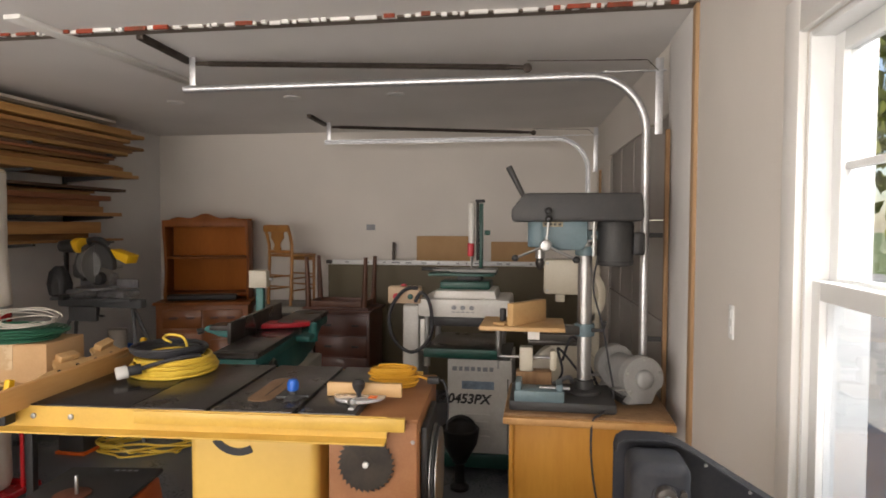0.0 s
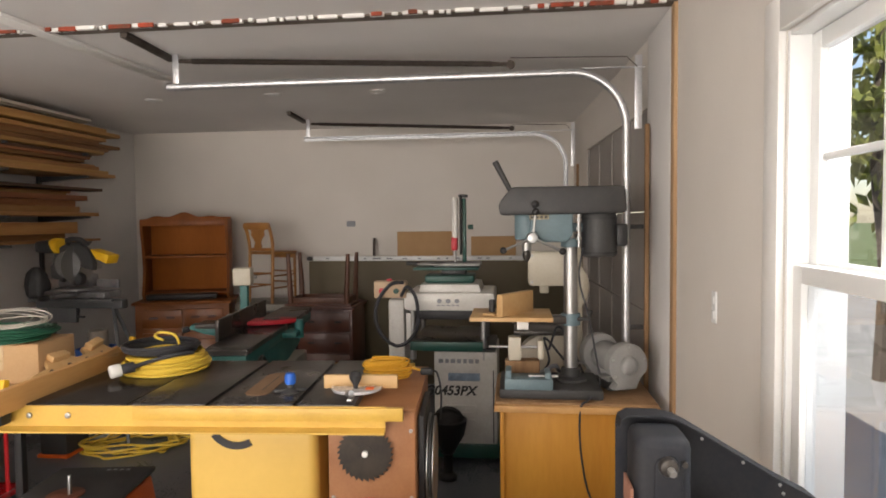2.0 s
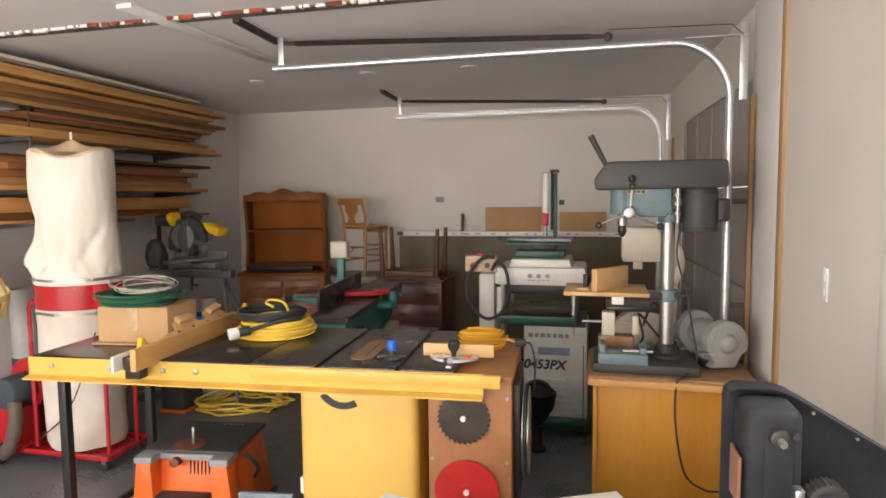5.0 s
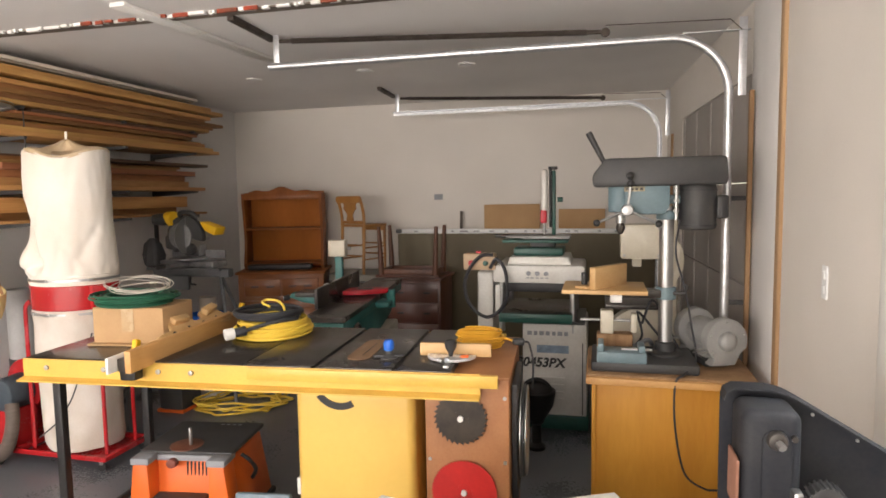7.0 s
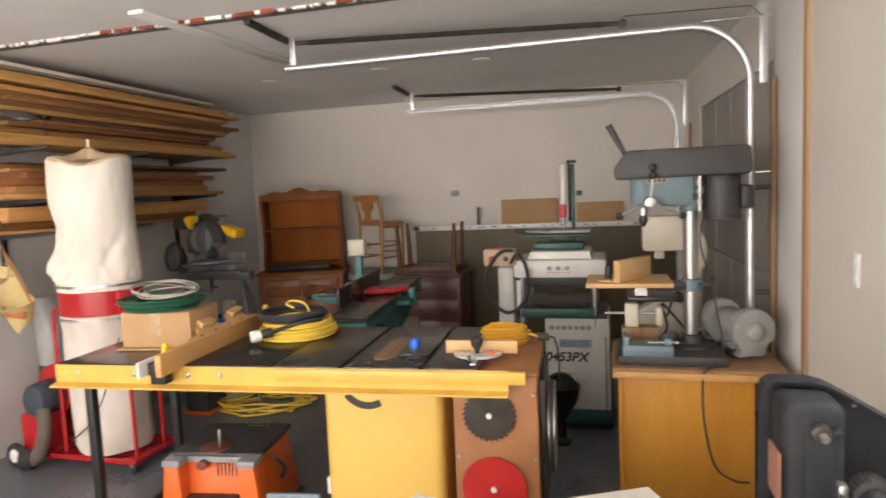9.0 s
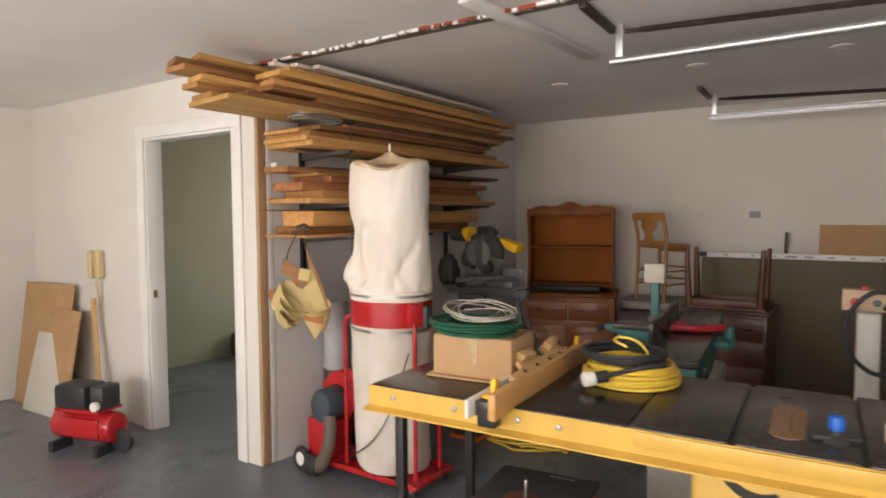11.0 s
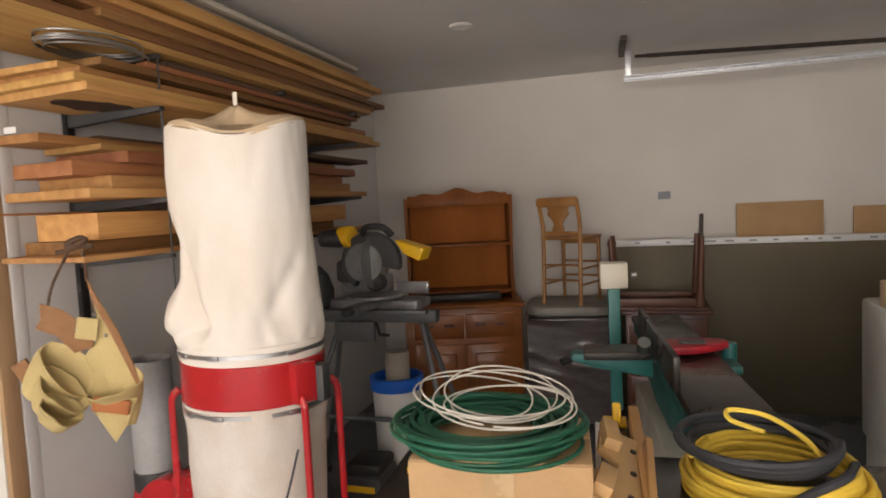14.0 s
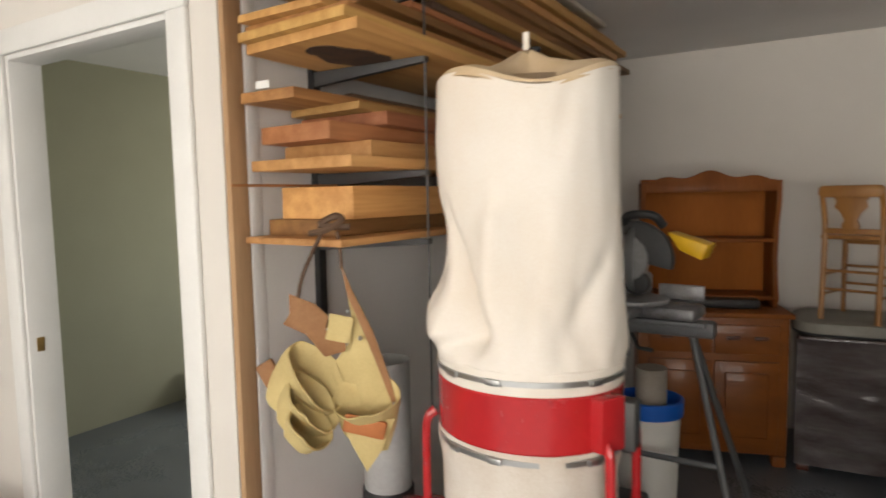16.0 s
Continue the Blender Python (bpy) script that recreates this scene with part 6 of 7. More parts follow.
# ---- furniture stored at the back ----
def hutch():
    t = thing("hutch", "cherry-stained wooden hutch with scalloped top", "hutch", pose(-3.115, 5.265, 0, 0, 0, 17) @ Matrix.Diagonal((1, 1, 1.012, 1)))
    W = 0.745
    part("buffet", box(B(), (W / 2, 0.24, 0.44), (W + 0.04, 0.46, 0.76), 0.008), HUTCHFILM, t)
    part("buffet_top", box(B(), (W / 2, 0.235, 0.833), (W + 0.08, 0.50, 0.026), 0.006), HUTCHWOOD, t)
    for k in range(2):
        d = part("buffet_door", box(B(), (0.205 + k * 0.345, 0.004, 0.34), (0.33, 0.02, 0.48), 0.006), HUTCHFILM, t)
        part("door_panel", box(B(), (0.205 + k * 0.345, -0.008, 0.34), (0.22, 0.012, 0.36), 0.01), HUTCHFILM, d)
        dr = part("drawer", box(B(), (0.205 + k * 0.345, 0.004, 0.70), (0.33, 0.02, 0.16), 0.006), HUTCHFILM, t)
        for x in (-0.07, 0.07):
            part("pull", box(B(), (0.205 + k * 0.345 + x, -0.012, 0.71), (0.07, 0.014, 0.02), 0.005), DARKWOOD, dr)
    for x in (0.02, W - 0.02):
        part("foot", box(B(), (x, 0.03, 0.032), (0.07, 0.07, 0.064), 0.01), HUTCHWOOD, t)
    # upper case
    for x in (0.012, W - 0.012):
        sway = [(0.20, 0.846), (0.16, 0.90), (0.20, 1.0), (0.22, 1.12), (0.20, 1.3), (0.16, 1.45), (0.16, 1.56), (0.44, 1.56), (0.44, 0.846)]
        part("side", prism(B(), sway, "x", x - 0.012, x + 0.012, 0.002), HUTCHWOOD, t)
    part("back", box(B(), (W / 2, 0.44, 1.21), (W - 0.02, 0.012, 0.74)), HUTCHBACK, t, "orange-brown back panel")
    for z in (1.225, 0.90):
        part("shelf", box(B(), (W / 2, 0.31, z), (W - 0.05, 0.24, 0.02), 0.003), HUTCHWOOD, t)
    # scalloped crest
    n = 36
    top = []
    for i in range(n + 1):
        u = i / n
        top.append((0.0 + W * u, 1.585 + 0.022 * math.cos((u - 0.5) * 2 * math.pi) + 0.014 * math.cos((u - 0.5) * 6 * math.pi)))
    part("crest", prism(B(), [(0, 1.50), (W, 1.50)] + list(reversed(top)), "y", 0.165, 0.185, 0.002), HUTCHWOOD, t, "scalloped crest rail")
    part("cornice", box(B(), (W / 2, 0.315, 1.555), (W - 0.05, 0.25, 0.02), 0.004), HUTCHWOOD, t)
    part("dark_tray", box(B(), (W / 2 - 0.03, 0.16, 0.875), (0.60, 0.10, 0.055), 0.02), BLACK, t, "black bundle lying on the top")


HUTCHFILM = mat("film_over_cherry", (0.27, 0.085, 0.014), 0.34, c2=(0.19, 0.058, 0.012), scale=5, fine=22, stretch=(0.6, 0.6, 1.6), bump=0.45, coat=0.2, spec=0.3)
HUTCHBACK = mat("orange_back_panel", (0.40, 0.125, 0.014), 0.55, spec=0.15, c2=(0.28, 0.082, 0.010), scale=4, fine=60, stretch=(1, 1, 0.2))
hutch()


def wrapped_cabinet():
    t = thing("wrapped_cabinet", "low brown cabinet wrapped in clear stretch film", "cabinet", pose(-2.07, 5.50, 0, 0, 0, 4))
    part("body", box(B(), (0, 0.24, 0.39), (0.56, 0.46, 0.71), 0.012), PUTTY, t)
    for x in (-0.24, 0.24):
        part("foot", box(B(), (x, 0.05, 0.0175), (0.06, 0.06, 0.035), 0.006), DARKWOOD, t)
    # film pulled tight round the front: shallow slanting pleats
    rnd = random.Random(3)
    bm = B()
    n, m = 44, 34
    grid = []
    for k in range(m + 1):
        z = 0.04 + 0.69 * k / m
        row = []
        for i in range(n + 1):
            x = -0.283 + 0.566 * i / n
            f = 0.5 + 0.5 * math.sin(46 * (z + 0.22 * x) + 5 * noise.noise(Vector((x * 3, z * 5, 1))))
            row.append(bm.verts.new((x, 0.004 - 0.009 * f * f * (0.5 + noise.noise(Vector((x * 6, z * 9, 4)))), z)))
        grid.append(row)
    for a, b in zip(grid, grid[1:]):
        for i in range(n):
            bm.faces.new((a[i], a[i + 1], b[i + 1], b[i]))
    bmesh.ops.solidify(bm, geom=bm.faces[:], thickness=0.002)
    part("stretch_film", bm, FILM, t, "creased glossy stretch film")


FILM = mat("creased_film", (0.24, 0.20, 0.195), 0.2, c2=(0.10, 0.07, 0.065), scale=5, fine=25, stretch=(0.5, 0.5, 2.2), bump=0.4, coat=0.6)
wrapped_cabinet()


def stool_pad():
    t = thing("seat_cushion", "grey padded seat cushion lying on wrapped cabinet", "cushion", pose(-2.085, 5.74, 0.746, 0, 0, 4))
    part("pad", prism(B(), rounded(-0.30, -0.25, 0.30, 0.25, 0.15, 9), "z", 0.0, 0.076, 0.02), mat("grey_vinyl", (0.28, 0.265, 0.225), 0.5, scale=5), t)
    part("piping", tube(B(), [(x, y, 0.012) for x, y in rounded(-0.302, -0.252, 0.302, 0.252, 0.15, 9)], 0.006, 6, True), BLACK, t)


stool_pad()


def oak_chair():
    t = thing("oak_chair", "golden oak chair with cut-out splat back", "chair", pose(-2.065, 5.73, 0.8225, 0, 0, 160) @ Matrix.Diagonal((0.86, 0.86, 0.83, 1)))
    w, d, sh = 0.155, 0.17, 0.535
    part("seat", box(B(), (0, 0, sh), (0.37, 0.35, 0.03), 0.012), CHAIRWOOD, t)
    part("apron_front", box(B(), (0, -0.165, sh - 0.04), (0.32, 0.02, 0.05), 0.003), CHAIRWOOD, t)
    for x in (-w, w):
        part("front_leg", cyl(B(), (x, -0.165, 0.0), (x, -0.165, sh - 0.012), 0.013, 0.017, 12), CHAIRWOOD, t)
        part("back_leg", tube(B(), curve_pts([(x, 0.20, 0.0), (x, 0.175, sh), (x * 1.02, 0.19, 0.70), (x * 1.03, 0.24, 0.85)], 6), 0.017, 8), CHAIRWOOD, t)
        for z in (0.16, 0.29):
            part("side_stretcher", cyl(B(), (x, -0.16, z), (x, 0.185, z), 0.009, seg=10), CHAIRWOOD, t)
    for z in (0.20, 0.32):
        part("stretcher", cyl(B(), (-w, -0.165, z), (w, -0.165, z), 0.009, seg=10), CHAIRWOOD, t)
        part("stretcher", cyl(B(), (-w, 0.19, z), (w, 0.19, z), 0.009, seg=10), CHAIRWOOD, t)
    part("crest_rail", prism(B(), rounded(-0.175, 0.79, 0.175, 0.865, 0.03), "y", 0.225, 0.25, 0.004), CHAIRWOOD, t)
    part("lower_rail", box(B(), (0, 0.18, 0.575), (0.30, 0.02, 0.035), 0.004), CHAIRWOOD, t)
    half = [(0.045, 0.59), (0.05, 0.61), (0.035, 0.65), (0.055, 0.69), (0.09, 0.73), (0.08, 0.765), (0.10, 0.80)]
    part("splat", prism(B(), half + [(-x, z) for x, z in reversed(half)], "y", 0.212, 0.226, 0.002), CHAIRWOOD, t, "vase-shaped splat")


oak_chair()


def dark_chest():
    t = thing("dark_chest", "reddish dark mahogany chest of drawers", "chest", pose(-1.475, 5.36, 0))
    part("body", box(B(), (0, 0.23, 0.42), (0.48, 0.44, 0.76), 0.006), DARKWOOD, t)
    part("top", box(B(), (0, 0.22, 0.811), (0.53, 0.50, 0.024), 0.006), DARKWOOD, t)
    part("plinth", box(B(), (0, 0.24, 0.03), (0.46, 0.40, 0.06), 0.004), DARKWOOD, t)
    for k in range(4):
        dr = part("drawer", box(B(), (0, 0.004, 0.15 + k * 0.18), (0.44, 0.018, 0.165), 0.005), DARKWOOD, t)
        for x in (-0.12, 0.12):
            part("drawer_pull", box(B(), (x, -0.01, 0.15 + k * 0.18), (0.06, 0.014, 0.016), 0.004), BLACKSTEEL, dr)


dark_chest()


def upturned_table():
    t = thing("upturned_table", "small dark table upside down on a chest", "table", pose(-1.53, 5.53, 0.823))
    part("tabletop", box(B(), (0, 0, 0.01), (0.58, 0.36, 0.02), 0.004), DARKWOOD, t)
    for s in (-1, 1):
        part("apron", box(B(), (0, s * 0.145, 0.045), (0.50, 0.018, 0.05), 0.003), CHAIRDARK, t)
        part("apron", box(B(), (s * 0.245, 0, 0.045), (0.018, 0.28, 0.05), 0.003), CHAIRDARK, t)
        for v in (-1, 1):
            part("leg", cyl(B(), (s * 0.245, v * 0.145, 0.02), (s * 0.262, v * 0.15, 0.445), 0.026, 0.016, 12), CHAIRDARK, t)


CHAIRDARK = mat("walnut_stain", (0.14, 0.055, 0.025), 0.4, c2=(0.085, 0.03, 0.014), scale=8, stretch=(1, 1, 0.2))
upturned_table()


def sheet_goods():
    t = thing("sheet_panels", "tan hardboard sheets standing against the wall", "panels", pose(0, 6.02, 0))
    for k, (x0, x1, h, y) in enumerate(((-1.82, 0.30, 1.165, 0.0), (-1.80, 0.58, 1.155, 0.02), (-1.75, 0.60, 1.16, 0.04))):
        part("sheet", box(B(), ((x0 + x1) / 2, y, h / 2), (x1 - x0, 0.016, h), 0.002), HARDBOARD, t)


sheet_goods()


def pvc_strip():
    t = thing("white_strip", "long white printed plastic strip on the sheets", "strip", pose(-0.70, 6.025, 1.168))
    part("strip", box(B(), (0, 0, 0.022), (2.16, 0.03, 0.044), 0.003), VINYL, t)
    part("end_cap", box(B(), (-1.11, 0, 0.022), (0.06, 0.034, 0.036), 0.004), BLACK, t)
    rnd = random.Random(8)
    x = -0.95
    while x < 1.0:
        w = rnd.uniform(0.02, 0.08)
        part("print_bar", box(B(), (x + w / 2, -0.0158, 0.022), (w, 0.001, 0.012)), GREY, t)
        x += w + rnd.uniform(0.02, 0.18)


pvc_strip()
single("cardboard_sheet", box(B(), (0, 0, 0.72), (0.53, 0.012, 1.44), 0.002), CARD, "brown cardboard panel behind the sheets", "cardboard", pose(-0.71, 6.105, 0.0))
single("cardboard_sheet", box(B(), (0, 0, 0.695), (0.42, 0.012, 1.39), 0.002), CARD, "brown cardboard panel behind the sheets", "cardboard", pose(-0.06, 6.11, 0.0))
single("steel_bar", box(B(), (0, 0, 0.69), (0.025, 0.012, 1.38), 0.002), RUST, "dark steel bar standing against the wall", "bar", pose(-1.235, 6.10, 0.0, 0, 1.5, 0))


# ---- jointer ----
def jointer():
    t = thing("jointer", "teal long-bed jointer with red blade guard", "jointer", pose(-1.37, 3.29, 0, 0, 0, 6.5))
    for y0, y1, dz in ((0.0, 0.80, 0.0), (0.84, 1.62, 0.003)):
        b = part("bed", box(B(), (0, (y0 + y1) / 2, 0.862 + dz), (0.24, y1 - y0, 0.03), 0.003), CASTIRON, t, "machined cast-iron bed")
        part("bed_rib", box(B(), (0, (y0 + y1) / 2, 0.815), (0.225, y1 - y0 - 0.01, 0.06), 0.01), TEAL, b)
    part("cutter_block", cyl(B(), (-0.12, 0.82, 0.855), (0.12, 0.82, 0.855), 0.03, seg=20), STEEL, t)
    part("frame", prism(B(), [(0.12, 0.785), (1.5, 0.785), (1.25, 0.66), (0.95, 0.62), (0.62, 0.62), (0.35, 0.66)], "x", -0.10, 0.10, 0.01), TEAL, t, "teal cast frame")
    part("stand", box(B(), (0, 0.80, 0.33), (0.30, 0.95, 0.58), 0.012), mat("pale_stand", (0.52, 0.5, 0.43), 0.45, scale=4, amount=0.15), t, "pale enamelled stand")
    part("stand_base", box(B(), (0, 0.80, 0.02), (0.34, 1.02, 0.04), 0.006), DKGREEN, t)
    fence = part("fence", box(B(), (-0.125, 0.72, 0.935), (0.022, 0.95, 0.12), 0.004), CASTIRON, t, "dark iron fence")
    part("fence_bracket", prism(B(), [(-0.14, 0.878), (-0.45, 0.90), (-0.465, 0.872), (-0.37, 0.84), (-0.14, 0.80)], "y", 0.69, 0.77, 0.006), TEAL, t, "teal fence bracket")
    part("fence_slide", box(B(), (-0.28, 0.73, 0.895), (0.26, 0.16, 0.03), 0.005), CASTIRON, t)
    part("bracket_knob", cyl(B(), (-0.465, 0.70, 0.875), (-0.50, 0.68, 0.865), 0.018, seg=14, b=0.004), BLACK, t)
    part("fence_lock", cyl(B(), (-0.18, 0.66, 0.92), (-0.18, 0.62, 0.96), 0.025, seg=14), STEEL, t)
    guard = part("cutter_guard", prism(B(), [(-0.10, 0.70), (0.03, 0.72), (0.12, 0.77), (0.18, 0.83), (0.17, 0.88), (0.09, 0.90), (-0.10, 0.87)], "z", 0.885, 0.915, 0.006), REDPLASTIC, t, "bright red cutter guard")
    part("guard_rib", box(B(), (0.03, 0.80, 0.918), (0.10, 0.06, 0.008), 0.002), CASTIRON, guard)
    part("guard_post", cyl(B(), (0.19, 0.87, 0.78), (0.19, 0.87, 0.90), 0.03, seg=16, b=0.004), TEAL, t)
    part("rabbet_ledge", box(B(), (0.16, 0.82, 0.82), (0.09, 0.20, 0.035), 0.008), TEAL, t)
    post = part("switch_post", box(B(), (-0.25, 1.14, 0.83), (0.055, 0.05, 0.62), 0.008), TEAL, t)
    box_ = part("switch_box", box(B(), (-0.25, 1.12, 1.165), (0.125, 0.08, 0.12), 0.008), CREAM, post, "cream switch box")
    part("switch_knob", cyl(B(), (-0.17, 1.10, 1.165), (-0.15, 1.10, 1.165), 0.013, seg=12), STEEL, box_)
    part("handwheel", lathe(B(), [(0.07, -0.01), (0.08, 0), (0.07, 0.01), (0.06, 0)], 24, pose(0.12, 0.25, 0.72, 0, 90, 0)), CASTIRON, t)


jointer()


# ---- planer with the machine behind it ----
def planer():
    t = thing("thickness_planer", "white and dark green stationary thickness planer", "planer", pose(-0.275, 4.09, 0))
    part("base_plinth", box(B(), (0.08, 0.25, 0.085), (0.47, 0.52, 0.09), 0.012), DKGREEN, t, "dark green base")
    for x in (-0.10, 0.26):
        c = part("caster", cyl(B(), (x - 0.012, 0.08, 0.03), (x + 0.012, 0.08, 0.03), 0.030, seg=16), BLACK, t)
        c2 = part("caster", cyl(B(), (x - 0.012, 0.42, 0.03), (x + 0.012, 0.42, 0.03), 0.030, seg=16), BLACK, t)
    cab = part("cabinet", box(B(), (0.10, 0.25, 0.42), (0.40, 0.48, 0.59), 0.012), WHITEMETAL, t, "white steel cabinet")
    for k in range(4):
        part("louvre", box(B(), (0.07, 0.006, 0.235 + 0.045 * k), (0.19, 0.012, 0.014), 0.005), WHITEMETAL, cab)
    part("panel_edge", box(B(), (0.275, 0.006, 0.37), (0.006, 0.008, 0.46), 0.001), BLACK, cab)
    part("name_plate", box(B(), (0.09, 0.0075, 0.555), (0.20, 0.004, 0.05), 0.001), mat("blue_label", (0.30, 0.40, 0.52), 0.5, scale=18, amount=0.5), cab, "blue printed label")
    lettering("G0453PX", 0.082, BLACK, cab, pose(0.0, 0.0085, 0.44, 90, 0, 0), label="bold black model lettering", slant=0.22, bold=0.035)
    for k, w in enumerate((0.03, 0.022, 0.03, 0.026, 0.022, 0.03, 0.024)):
        part("print_bar", box(B(), (-0.055 + 0.038 * k, 0.0085, 0.655), (w, 0.002, 0.026)), GREY, cab)
    part("deck", box(B(), (0.06, 0.25, 0.726), (0.46, 0.52, 0.018), 0.005), CHARCOAL, t)
    part("table", box(B(), (-0.01, 0.22, 0.775), (0.44, 0.60, 0.035), 0.006), CASTIRON, t, "polished iron table")
    part("table_front", box(B(), (-0.01, -0.085, 0.768), (0.45, 0.02, 0.055), 0.004), DKGREEN, t)
    for x in (-0.235, 0.215):
        for y in (0.03, 0.46):
            part("column", cyl(B(), (x, y, 0.66), (x, y, 1.0), 0.021, seg=18), STEEL, t, "bright steel column")
    head = part("head", prism(B(), rounded(-0.285, 0.975, 0.285, 1.085, 0.02), "y", 0.0, 0.48, 0.006), WHITEMETAL, t, "white enamelled head casting")
    for k in range(3):
        part("emblem", ball(B(), (-0.06 + 0.055 * k, -0.001, 1.035), 0.014, (1.2, 0.2, 1), 10), GREY, head)
    for k in range(5):
        part("emblem_bar", box(B(), (-0.065 + 0.03 * k, -0.001, 1.008), (0.02, 0.003, 0.006)), GREY, head)
    part("lid", prism(B(), [(-0.20, 1.085), (0.20, 1.085), (0.185, 1.135), (-0.185, 1.135)], "y", 0.05, 0.42, 0.006), WHITEMETAL, t)
    part("roller_box", box(B(), (0.0, 0.23, 0.945), (0.46, 0.36, 0.07), 0.01), BLACK, t)
    part("depth_scale", box(B(), (-0.255, -0.005, 0.86), (0.03, 0.01, 0.20), 0.002), PAPER, t)
    side = part("belt_guard", box(B(), (-0.36, 0.30, 0.72), (0.11, 0.34, 0.62), 0.02), WHITEMETAL, t, "white belt guard")
    part("guard_foot", box(B(), (-0.36, 0.30, 0.21), (0.09, 0.28, 0.42), 0.01), WHITEMETAL, t)
    sw = part("switch_box", box(B(), (-0.372, 0.02, 1.108), (0.205, 0.08, 0.105), 0.008), mat("peach_switch", (0.58, 0.42, 0.27), 0.5, scale=7), t, "peach-coloured switch box")
    part("stop_button", cyl(B(), (-0.42, -0.02, 1.10), (-0.42, -0.035, 1.10), 0.02, seg=16, b=0.003), REDPLASTIC, sw)
    part("start_button", cyl(B(), (-0.33, -0.02, 1.10), (-0.33, -0.035, 1.10), 0.017, seg=16, b=0.003), DKGREEN, sw)
    part("switch_cap", box(B(), (-0.38, 0.01, 1.168), (0.03, 0.03, 0.016), 0.004), REDPLASTIC, sw)
    part("control_cable", tube(B(), curve_pts([(-0.30, -0.02, 1.07), (-0.255, -0.05, 1.13), (-0.20, -0.06, 1.06), (-0.19, -0.05, 0.90), (-0.24, -0.04, 0.80), (-0.33, -0.05, 0.76), (-0.43, -0.05, 0.84), (-0.46, -0.05, 0.97), (-0.42, -0.05, 1.08), (-0.35, -0.05, 1.15), (-0.28, -0.03, 1.155)], 8), 0.011, 8), CORDBLACK, t)
    wheel = part("handwheel", lathe(B(), [(0.085, -0.010), (0.10, 0.0), (0.085, 0.010), (0.072, 0.0)], 28, pose(0.0, -0.10, 0.30, 90, 0, 0)), BLACKSTEEL, t)
    part("wheel_hub", cyl(B(), (0.0, -0.11, 0.30), (0.0, 0.0, 0.30), 0.025, seg=16), BLACKSTEEL, wheel)


planer()


def pedestal_stand():
    t = thing("roller_stand", "black iron pedestal with round cup top", "stand", pose(-0.265, 3.86, 0))
    part("cup", lathe(B(), [(0.03, 0.16), (0.06, 0.20), (0.10, 0.27), (0.115, 0.36), (0.105, 0.365), (0.09, 0.29), (0.04, 0.22)], 28), BLACKSTEEL, t)
    part("stem", lathe(B(), [(0.055, 0.0), (0.055, 0.02), (0.03, 0.04), (0.028, 0.15), (0.045, 0.165)], 20), BLACKSTEEL, t)


pedestal_stand()


def scroll_machine():
    t = thing("scroll_saw", "small green and white scroll saw on the planer", "scroll saw", pose(-0.285, 4.34, 1.136))
    part("base", box(B(), (0.0, 0.0, 0.025), (0.32, 0.24, 0.05), 0.01), DKGREEN, t)
    part("table", box(B(), (-0.02, -0.02, 0.095), (0.42, 0.28, 0.018), 0.004), DKGREEN, t, "dark green table")
    part("table_edge", box(B(), (0.05, -0.02, 0.118), (0.30, 0.20, 0.02), 0.004), GRINDGREY, t)
    part("neck", box(B(), (0.02, 0.03, 0.065), (0.16, 0.14, 0.05), 0.006), BLACKSTEEL, t)
    part("disc", cyl(B(), (-0.12, -0.05, 0.118), (-0.12, -0.05, 0.128), 0.10, seg=30, b=0.002), GRINDGREY, t)
    part("rod_handle", cyl(B(), (-0.20, -0.05, 0.12), (-0.29, -0.06, 0.125), 0.012, seg=10), BLACK, t)
    col = part("column", box(B(), (0.09, 0.02, 0.33), (0.024, 0.05, 0.44), 0.004), DKGREEN, t, "green upright")
    part("rack_rod", cyl(B(), (0.07, -0.02, 0.18), (0.07, -0.02, 0.57), 0.009, seg=10), BLACKSTEEL, col)
    part("guard", box(B(), (0.03, 0.0, 0.42), (0.04, 0.05, 0.28), 0.016, seg=3), WHITEMETAL, t, "white blade guard")
    part("red_tip", box(B(), (0.025, 0.0, 0.25), (0.042, 0.05, 0.09), 0.01), REDPLASTIC, t, "red guard tip")
    part("blade_holder", cyl(B(), (0.03, -0.01, 0.12), (0.03, -0.01, 0.21), 0.008, seg=10), STEEL, t)
    part("top_knob", box(B(), (0.085, 0.0, 0.565), (0.06, 0.05, 0.02), 0.005), BLACK, t)
    part("side_knob", cyl(B(), (0.115, 0.0, 0.36), (0.15, 0.0, 0.36), 0.016, seg=12), DKGREEN, t)


scroll_machine()


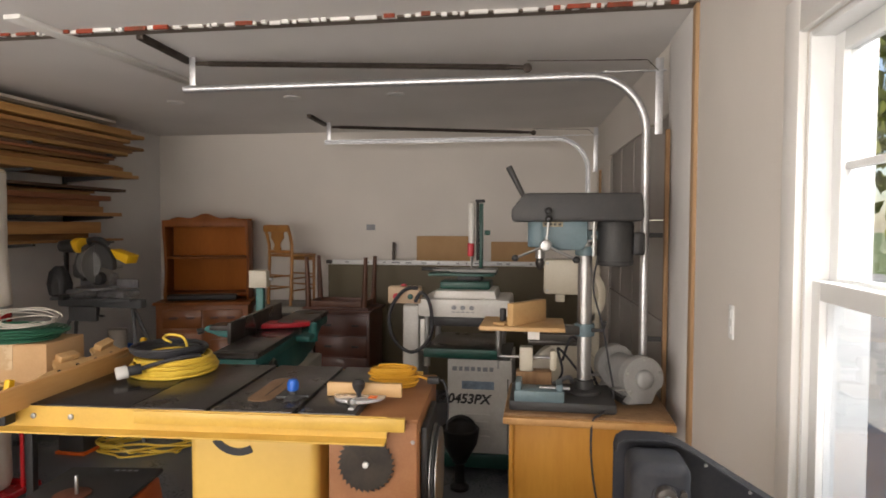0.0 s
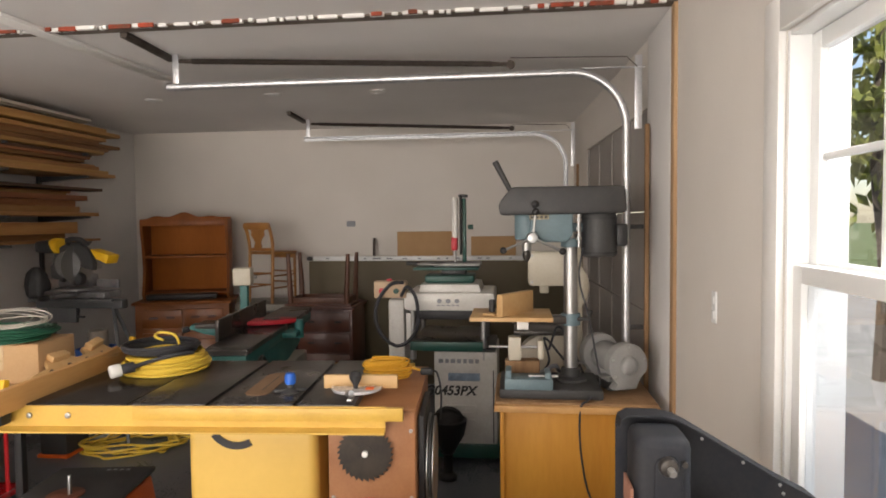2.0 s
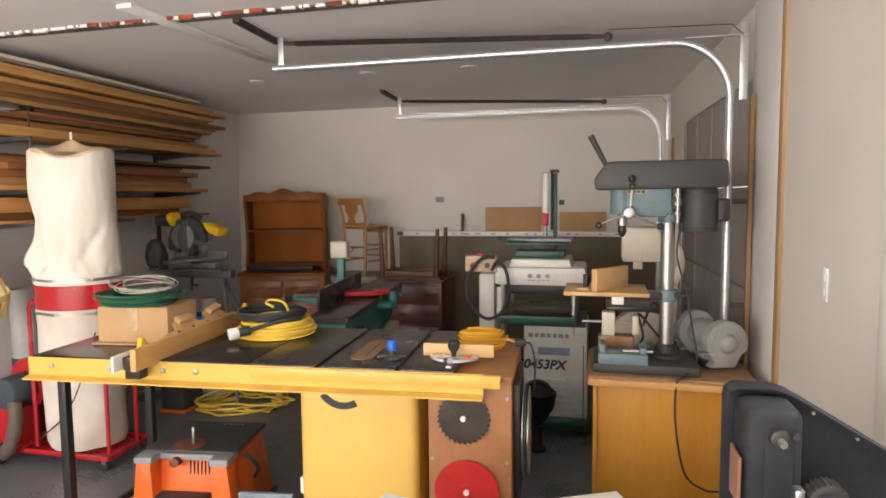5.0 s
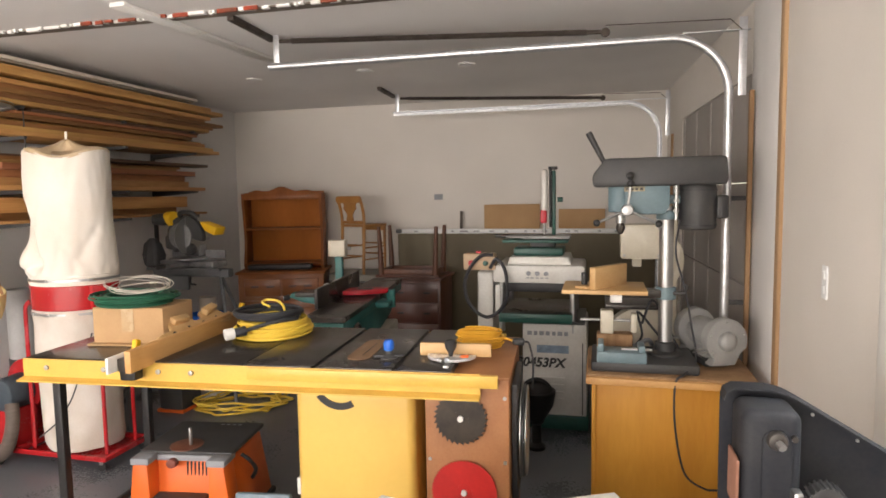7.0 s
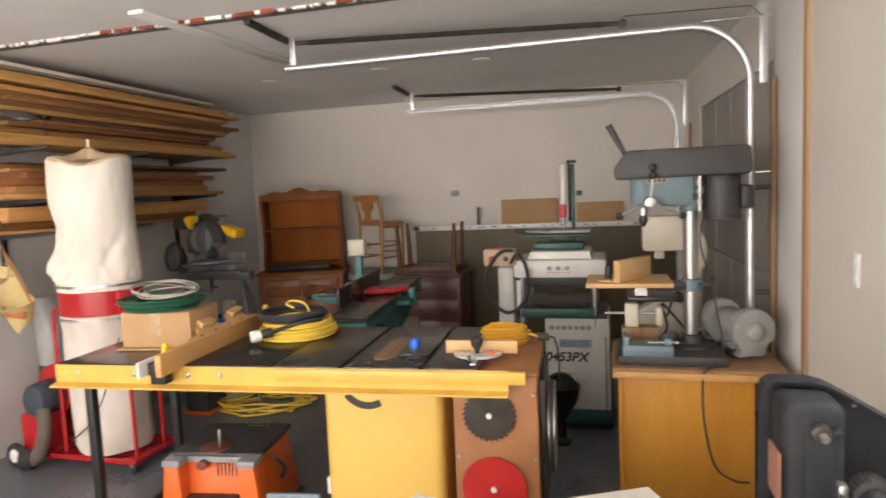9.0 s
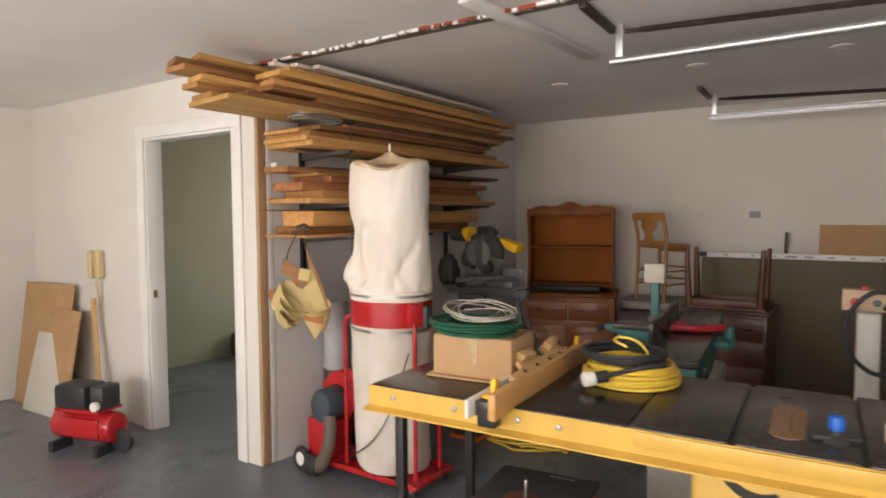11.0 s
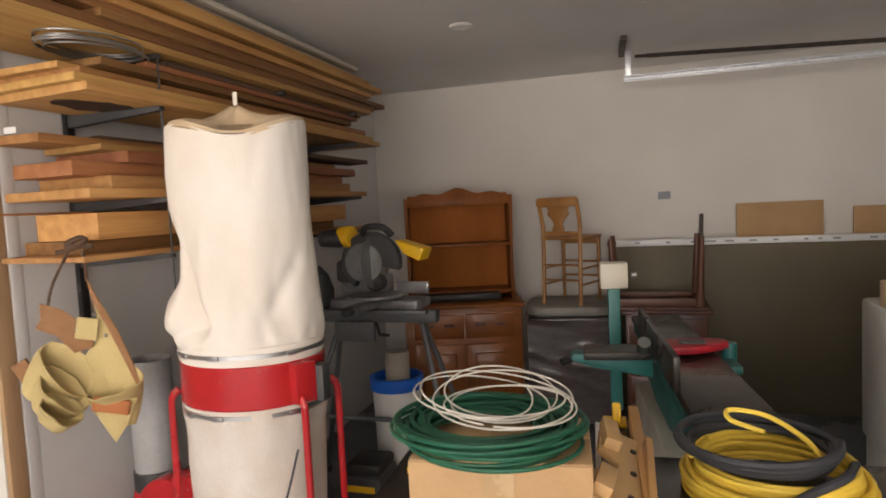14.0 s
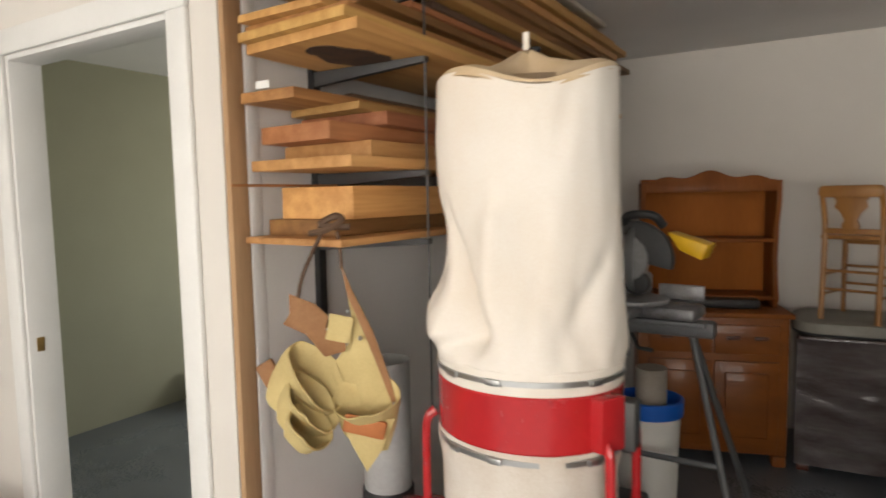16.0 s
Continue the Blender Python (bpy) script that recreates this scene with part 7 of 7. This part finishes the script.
def bandsaw():
    t = thing("bandsaw", "cream enamelled bandsaw standing behind the press", "bandsaw", pose(0.33, 3.78, 0))
    spine = part("frame", box(B(), (0.14, 0.05, 0.75), (0.10, 0.10, 1.30), 0.03), CREAM, t, "cream cast frame")
    part("upper_cover", prism(B(), rounded(-0.12, 1.17, 0.11, 1.36, 0.02), "y", -0.06, 0.06, 0.008), CREAM, t, "cream square wheel cover")
    poly = arc(0.03, 1.16, 0.19, -60, 80, 12) + arc(0.03, 1.16, 0.15, 80, -60, 12)
    part("curved_arm", prism(B(), poly, "y", 0.0, 0.09, 0.006), CREAM, t)
    for x in (-0.10, 0.08):
        for z in (1.19, 1.34):
            part("bolt", cyl(B(), (x, -0.06, z), (x, -0.068, z), 0.008, seg=8), STEEL, t)
    part("guide", box(B(), (-0.03, 0.0, 1.15), (0.05, 0.05, 0.05), 0.006), CREAM, t)
    part("table", box(B(), (-0.05, 0.0, 0.92), (0.30, 0.30, 0.025), 0.004), CASTIRON, t)
    part("lower_cover", cyl(B(), (0.0, -0.05, 0.70), (0.0, 0.06, 0.70), 0.20, seg=32, b=0.01), CREAM, t)
    part("stand", box(B(), (0.02, 0.05, 0.24), (0.34, 0.30, 0.48), 0.01), GREY, t)


bandsaw()


def loose_cable(name, pts, r, mt, label):
    single(name, tube(B(), curve_pts(pts, 8), r, 7), mt, label, "cable")


loose_cable("power_cable", [(0.30, 3.30, 0.90), (0.34, 3.26, 1.02), (0.40, 3.32, 0.94), (0.46, 3.27, 0.80), (0.50, 3.22, 0.758), (0.60, 3.26, 0.757)], 0.006, CORDBLACK, "black power cable looping behind the press")
loose_cable("power_cable", [(0.24, 3.32, 0.757), (0.30, 3.30, 0.84), (0.28, 3.34, 0.95), (0.36, 3.36, 0.86), (0.44, 3.34, 0.757)], 0.006, CORDBLACK, "black power cable looping behind the press")
loose_cable("grey_hose", [(0.20, 3.30, 0.765), (0.27, 3.26, 0.80), (0.33, 3.30, 0.82), (0.36, 3.36, 0.765)], 0.011, GREY, "short grey hose on the cabinet top")


# ---- by the doorway ----
def compressor():
    t = thing("air_compressor", "red pancake-base air compressor with dark motor", "compressor", pose(-4.88, 2.45, 0, 0, 0, 18))
    part("tank", cyl(B(), (-0.24, 0, 0.16), (0.24, 0, 0.16), 0.10, seg=30, b=0.03), RED, t, "glossy red tank")
    part("deck", box(B(), (0, 0, 0.275), (0.36, 0.20, 0.02), 0.004), RED, t)
    part("pump", box(B(), (-0.06, 0, 0.36), (0.26, 0.20, 0.16), 0.03), BLACK, t)
    part("cylinder_head", box(B(), (0.14, 0, 0.36), (0.10, 0.15, 0.15), 0.008), CHARCOAL, t)
    part("gauge", cyl(B(), (0.16, -0.09, 0.32), (0.16, -0.12, 0.32), 0.03, seg=18, b=0.003), PAPER, t, "pale dial gauge")
    for x in (-0.18, 0.18):
        part("foot", box(B(), (x, -0.06, 0.035), (0.04, 0.16, 0.07), 0.006), BLACK, t)
    part("wheel", cyl(B(), (0.27, -0.02, 0.075), (0.27, 0.02, 0.075), 0.075, seg=24, b=0.008), BLACK, t)
    part("cover", box(B(), (0.02, -0.09, 0.17), (0.30, 0.03, 0.12), 0.01), RED, t)


compressor()


def leaning_cards():
    lab = "brown cardboard sheet leaning against the wall"
    for k, (x, w, h, rz, tl, m) in enumerate(((-6.15, 0.70, 1.0, 4, -8, CARD), (-5.86, 0.56, 0.82, -3, -10, CARD), (-5.98, 0.45, 0.62, 3, -14, BEIGE))):
        single("cardboard_sheet", box(B(), (0, 0, h / 2), (w, 0.012, h), 0.002), m, lab, "cardboard", pose(x, 2.68 - 0.035 * k - 0.02, 0.0, tl, 0, rz))
    single("wood_strip", box(B(), (0, 0, 0.47), (0.05, 0.02, 0.94), 0.002), PLY, "thin pale wooden strip leaning on the wall", "board", pose(-5.30, 2.74, 0.0, -5, -14, 0))


leaning_cards()


def wall_phone():
    t = thing("wall_phone", "beige wall-mounted telephone with curled cord", "telephone", pose(-5.49, YD, 1.06))
    part("body", box(B(), (0, -0.03, 0.11), (0.10, 0.06, 0.22), 0.018, seg=3), PHONE, t)
    part("handset", box(B(), (-0.02, -0.075, 0.11), (0.045, 0.04, 0.22), 0.016, seg=3), PHONE, t)
    bm = B()
    pts = []
    for i in range(120):
        u = i / 119
        th = u * 2 * math.pi * 16
        pts.append((0.012 * math.cos(th) + 0.02 * math.sin(u * 3.1), -0.04 + 0.012 * math.sin(th), -0.005 - 0.21 * (1 - abs(2 * u - 1))))
    tube(bm, pts, 0.003, 5)
    part("curled_cord", bm, PHONE, t)


PHONE = mat("beige_plastic", (0.60, 0.47, 0.25), 0.4, scale=6, amount=0.12)
wall_phone()


def hall_bag():
    bm = B()
    box(bm, (0, 0, 0.14), (0.30, 0.45, 0.28), 0.07, seg=3)
    single("duffel_bag", bm, BLACK, "black bag on the floor of the next room", "bag", pose(-6.2, 4.85, 0.0))


hall_bag()


# ---- outside the window ----
def garden_tree(x, y, h, seed):
    t = thing("garden_tree", "sunlit light green broadleaf tree outside", "tree", pose(x, y, -0.3), "garden trees")
    rnd = random.Random(seed)
    part("trunk", tube(B(), curve_pts([(0, 0, 0), (0.05, 0.02, h * 0.25), (-0.04, 0.05, h * 0.5), (0.05, 0, h * 0.8)], 5), 0.11, 8), BARK, t)
    verts, faces = [], []
    for k in range(1500):
        u, v, w = rnd.gauss(0, 1), rnd.gauss(0, 1), rnd.gauss(0, 1)
        n = math.sqrt(u * u + v * v + w * w)
        r = rnd.uniform(0.35, 1.0) * (1 + 0.25 * math.sin(3 * u / n + 2 * v / n))
        c = Vector((u / n * r * h * 0.33, v / n * r * h * 0.33, h * 0.68 + w / n * r * h * 0.34))
        q = Euler((rnd.uniform(0, 6), rnd.uniform(0, 6), rnd.uniform(0, 6))).to_matrix()
        s = rnd.uniform(0.08, 0.16)
        i = len(verts)
        verts += [c + q @ Vector(p) * s for p in ((-1, 0, 0), (0, -0.5, 0.12), (1, 0, 0), (0, 0.5, 0.12))]
        faces.append((i, i + 1, i + 2, i + 3))
    me = bpy.data.meshes.new("crown")
    me.from_pydata(verts, [], faces)
    me.materials.append(LEAF)
    crown = new("crown", me)
    crown.parent = t
    tagged(crown, kind="stuff")


garden_tree(4.2, 7.6, 5.2, 1)
garden_tree(6.6, 9.2, 6.2, 4)
garden_tree(9.5, 13.0, 7.0, 2)
garden_tree(12.0, 6.0, 6.5, 3)
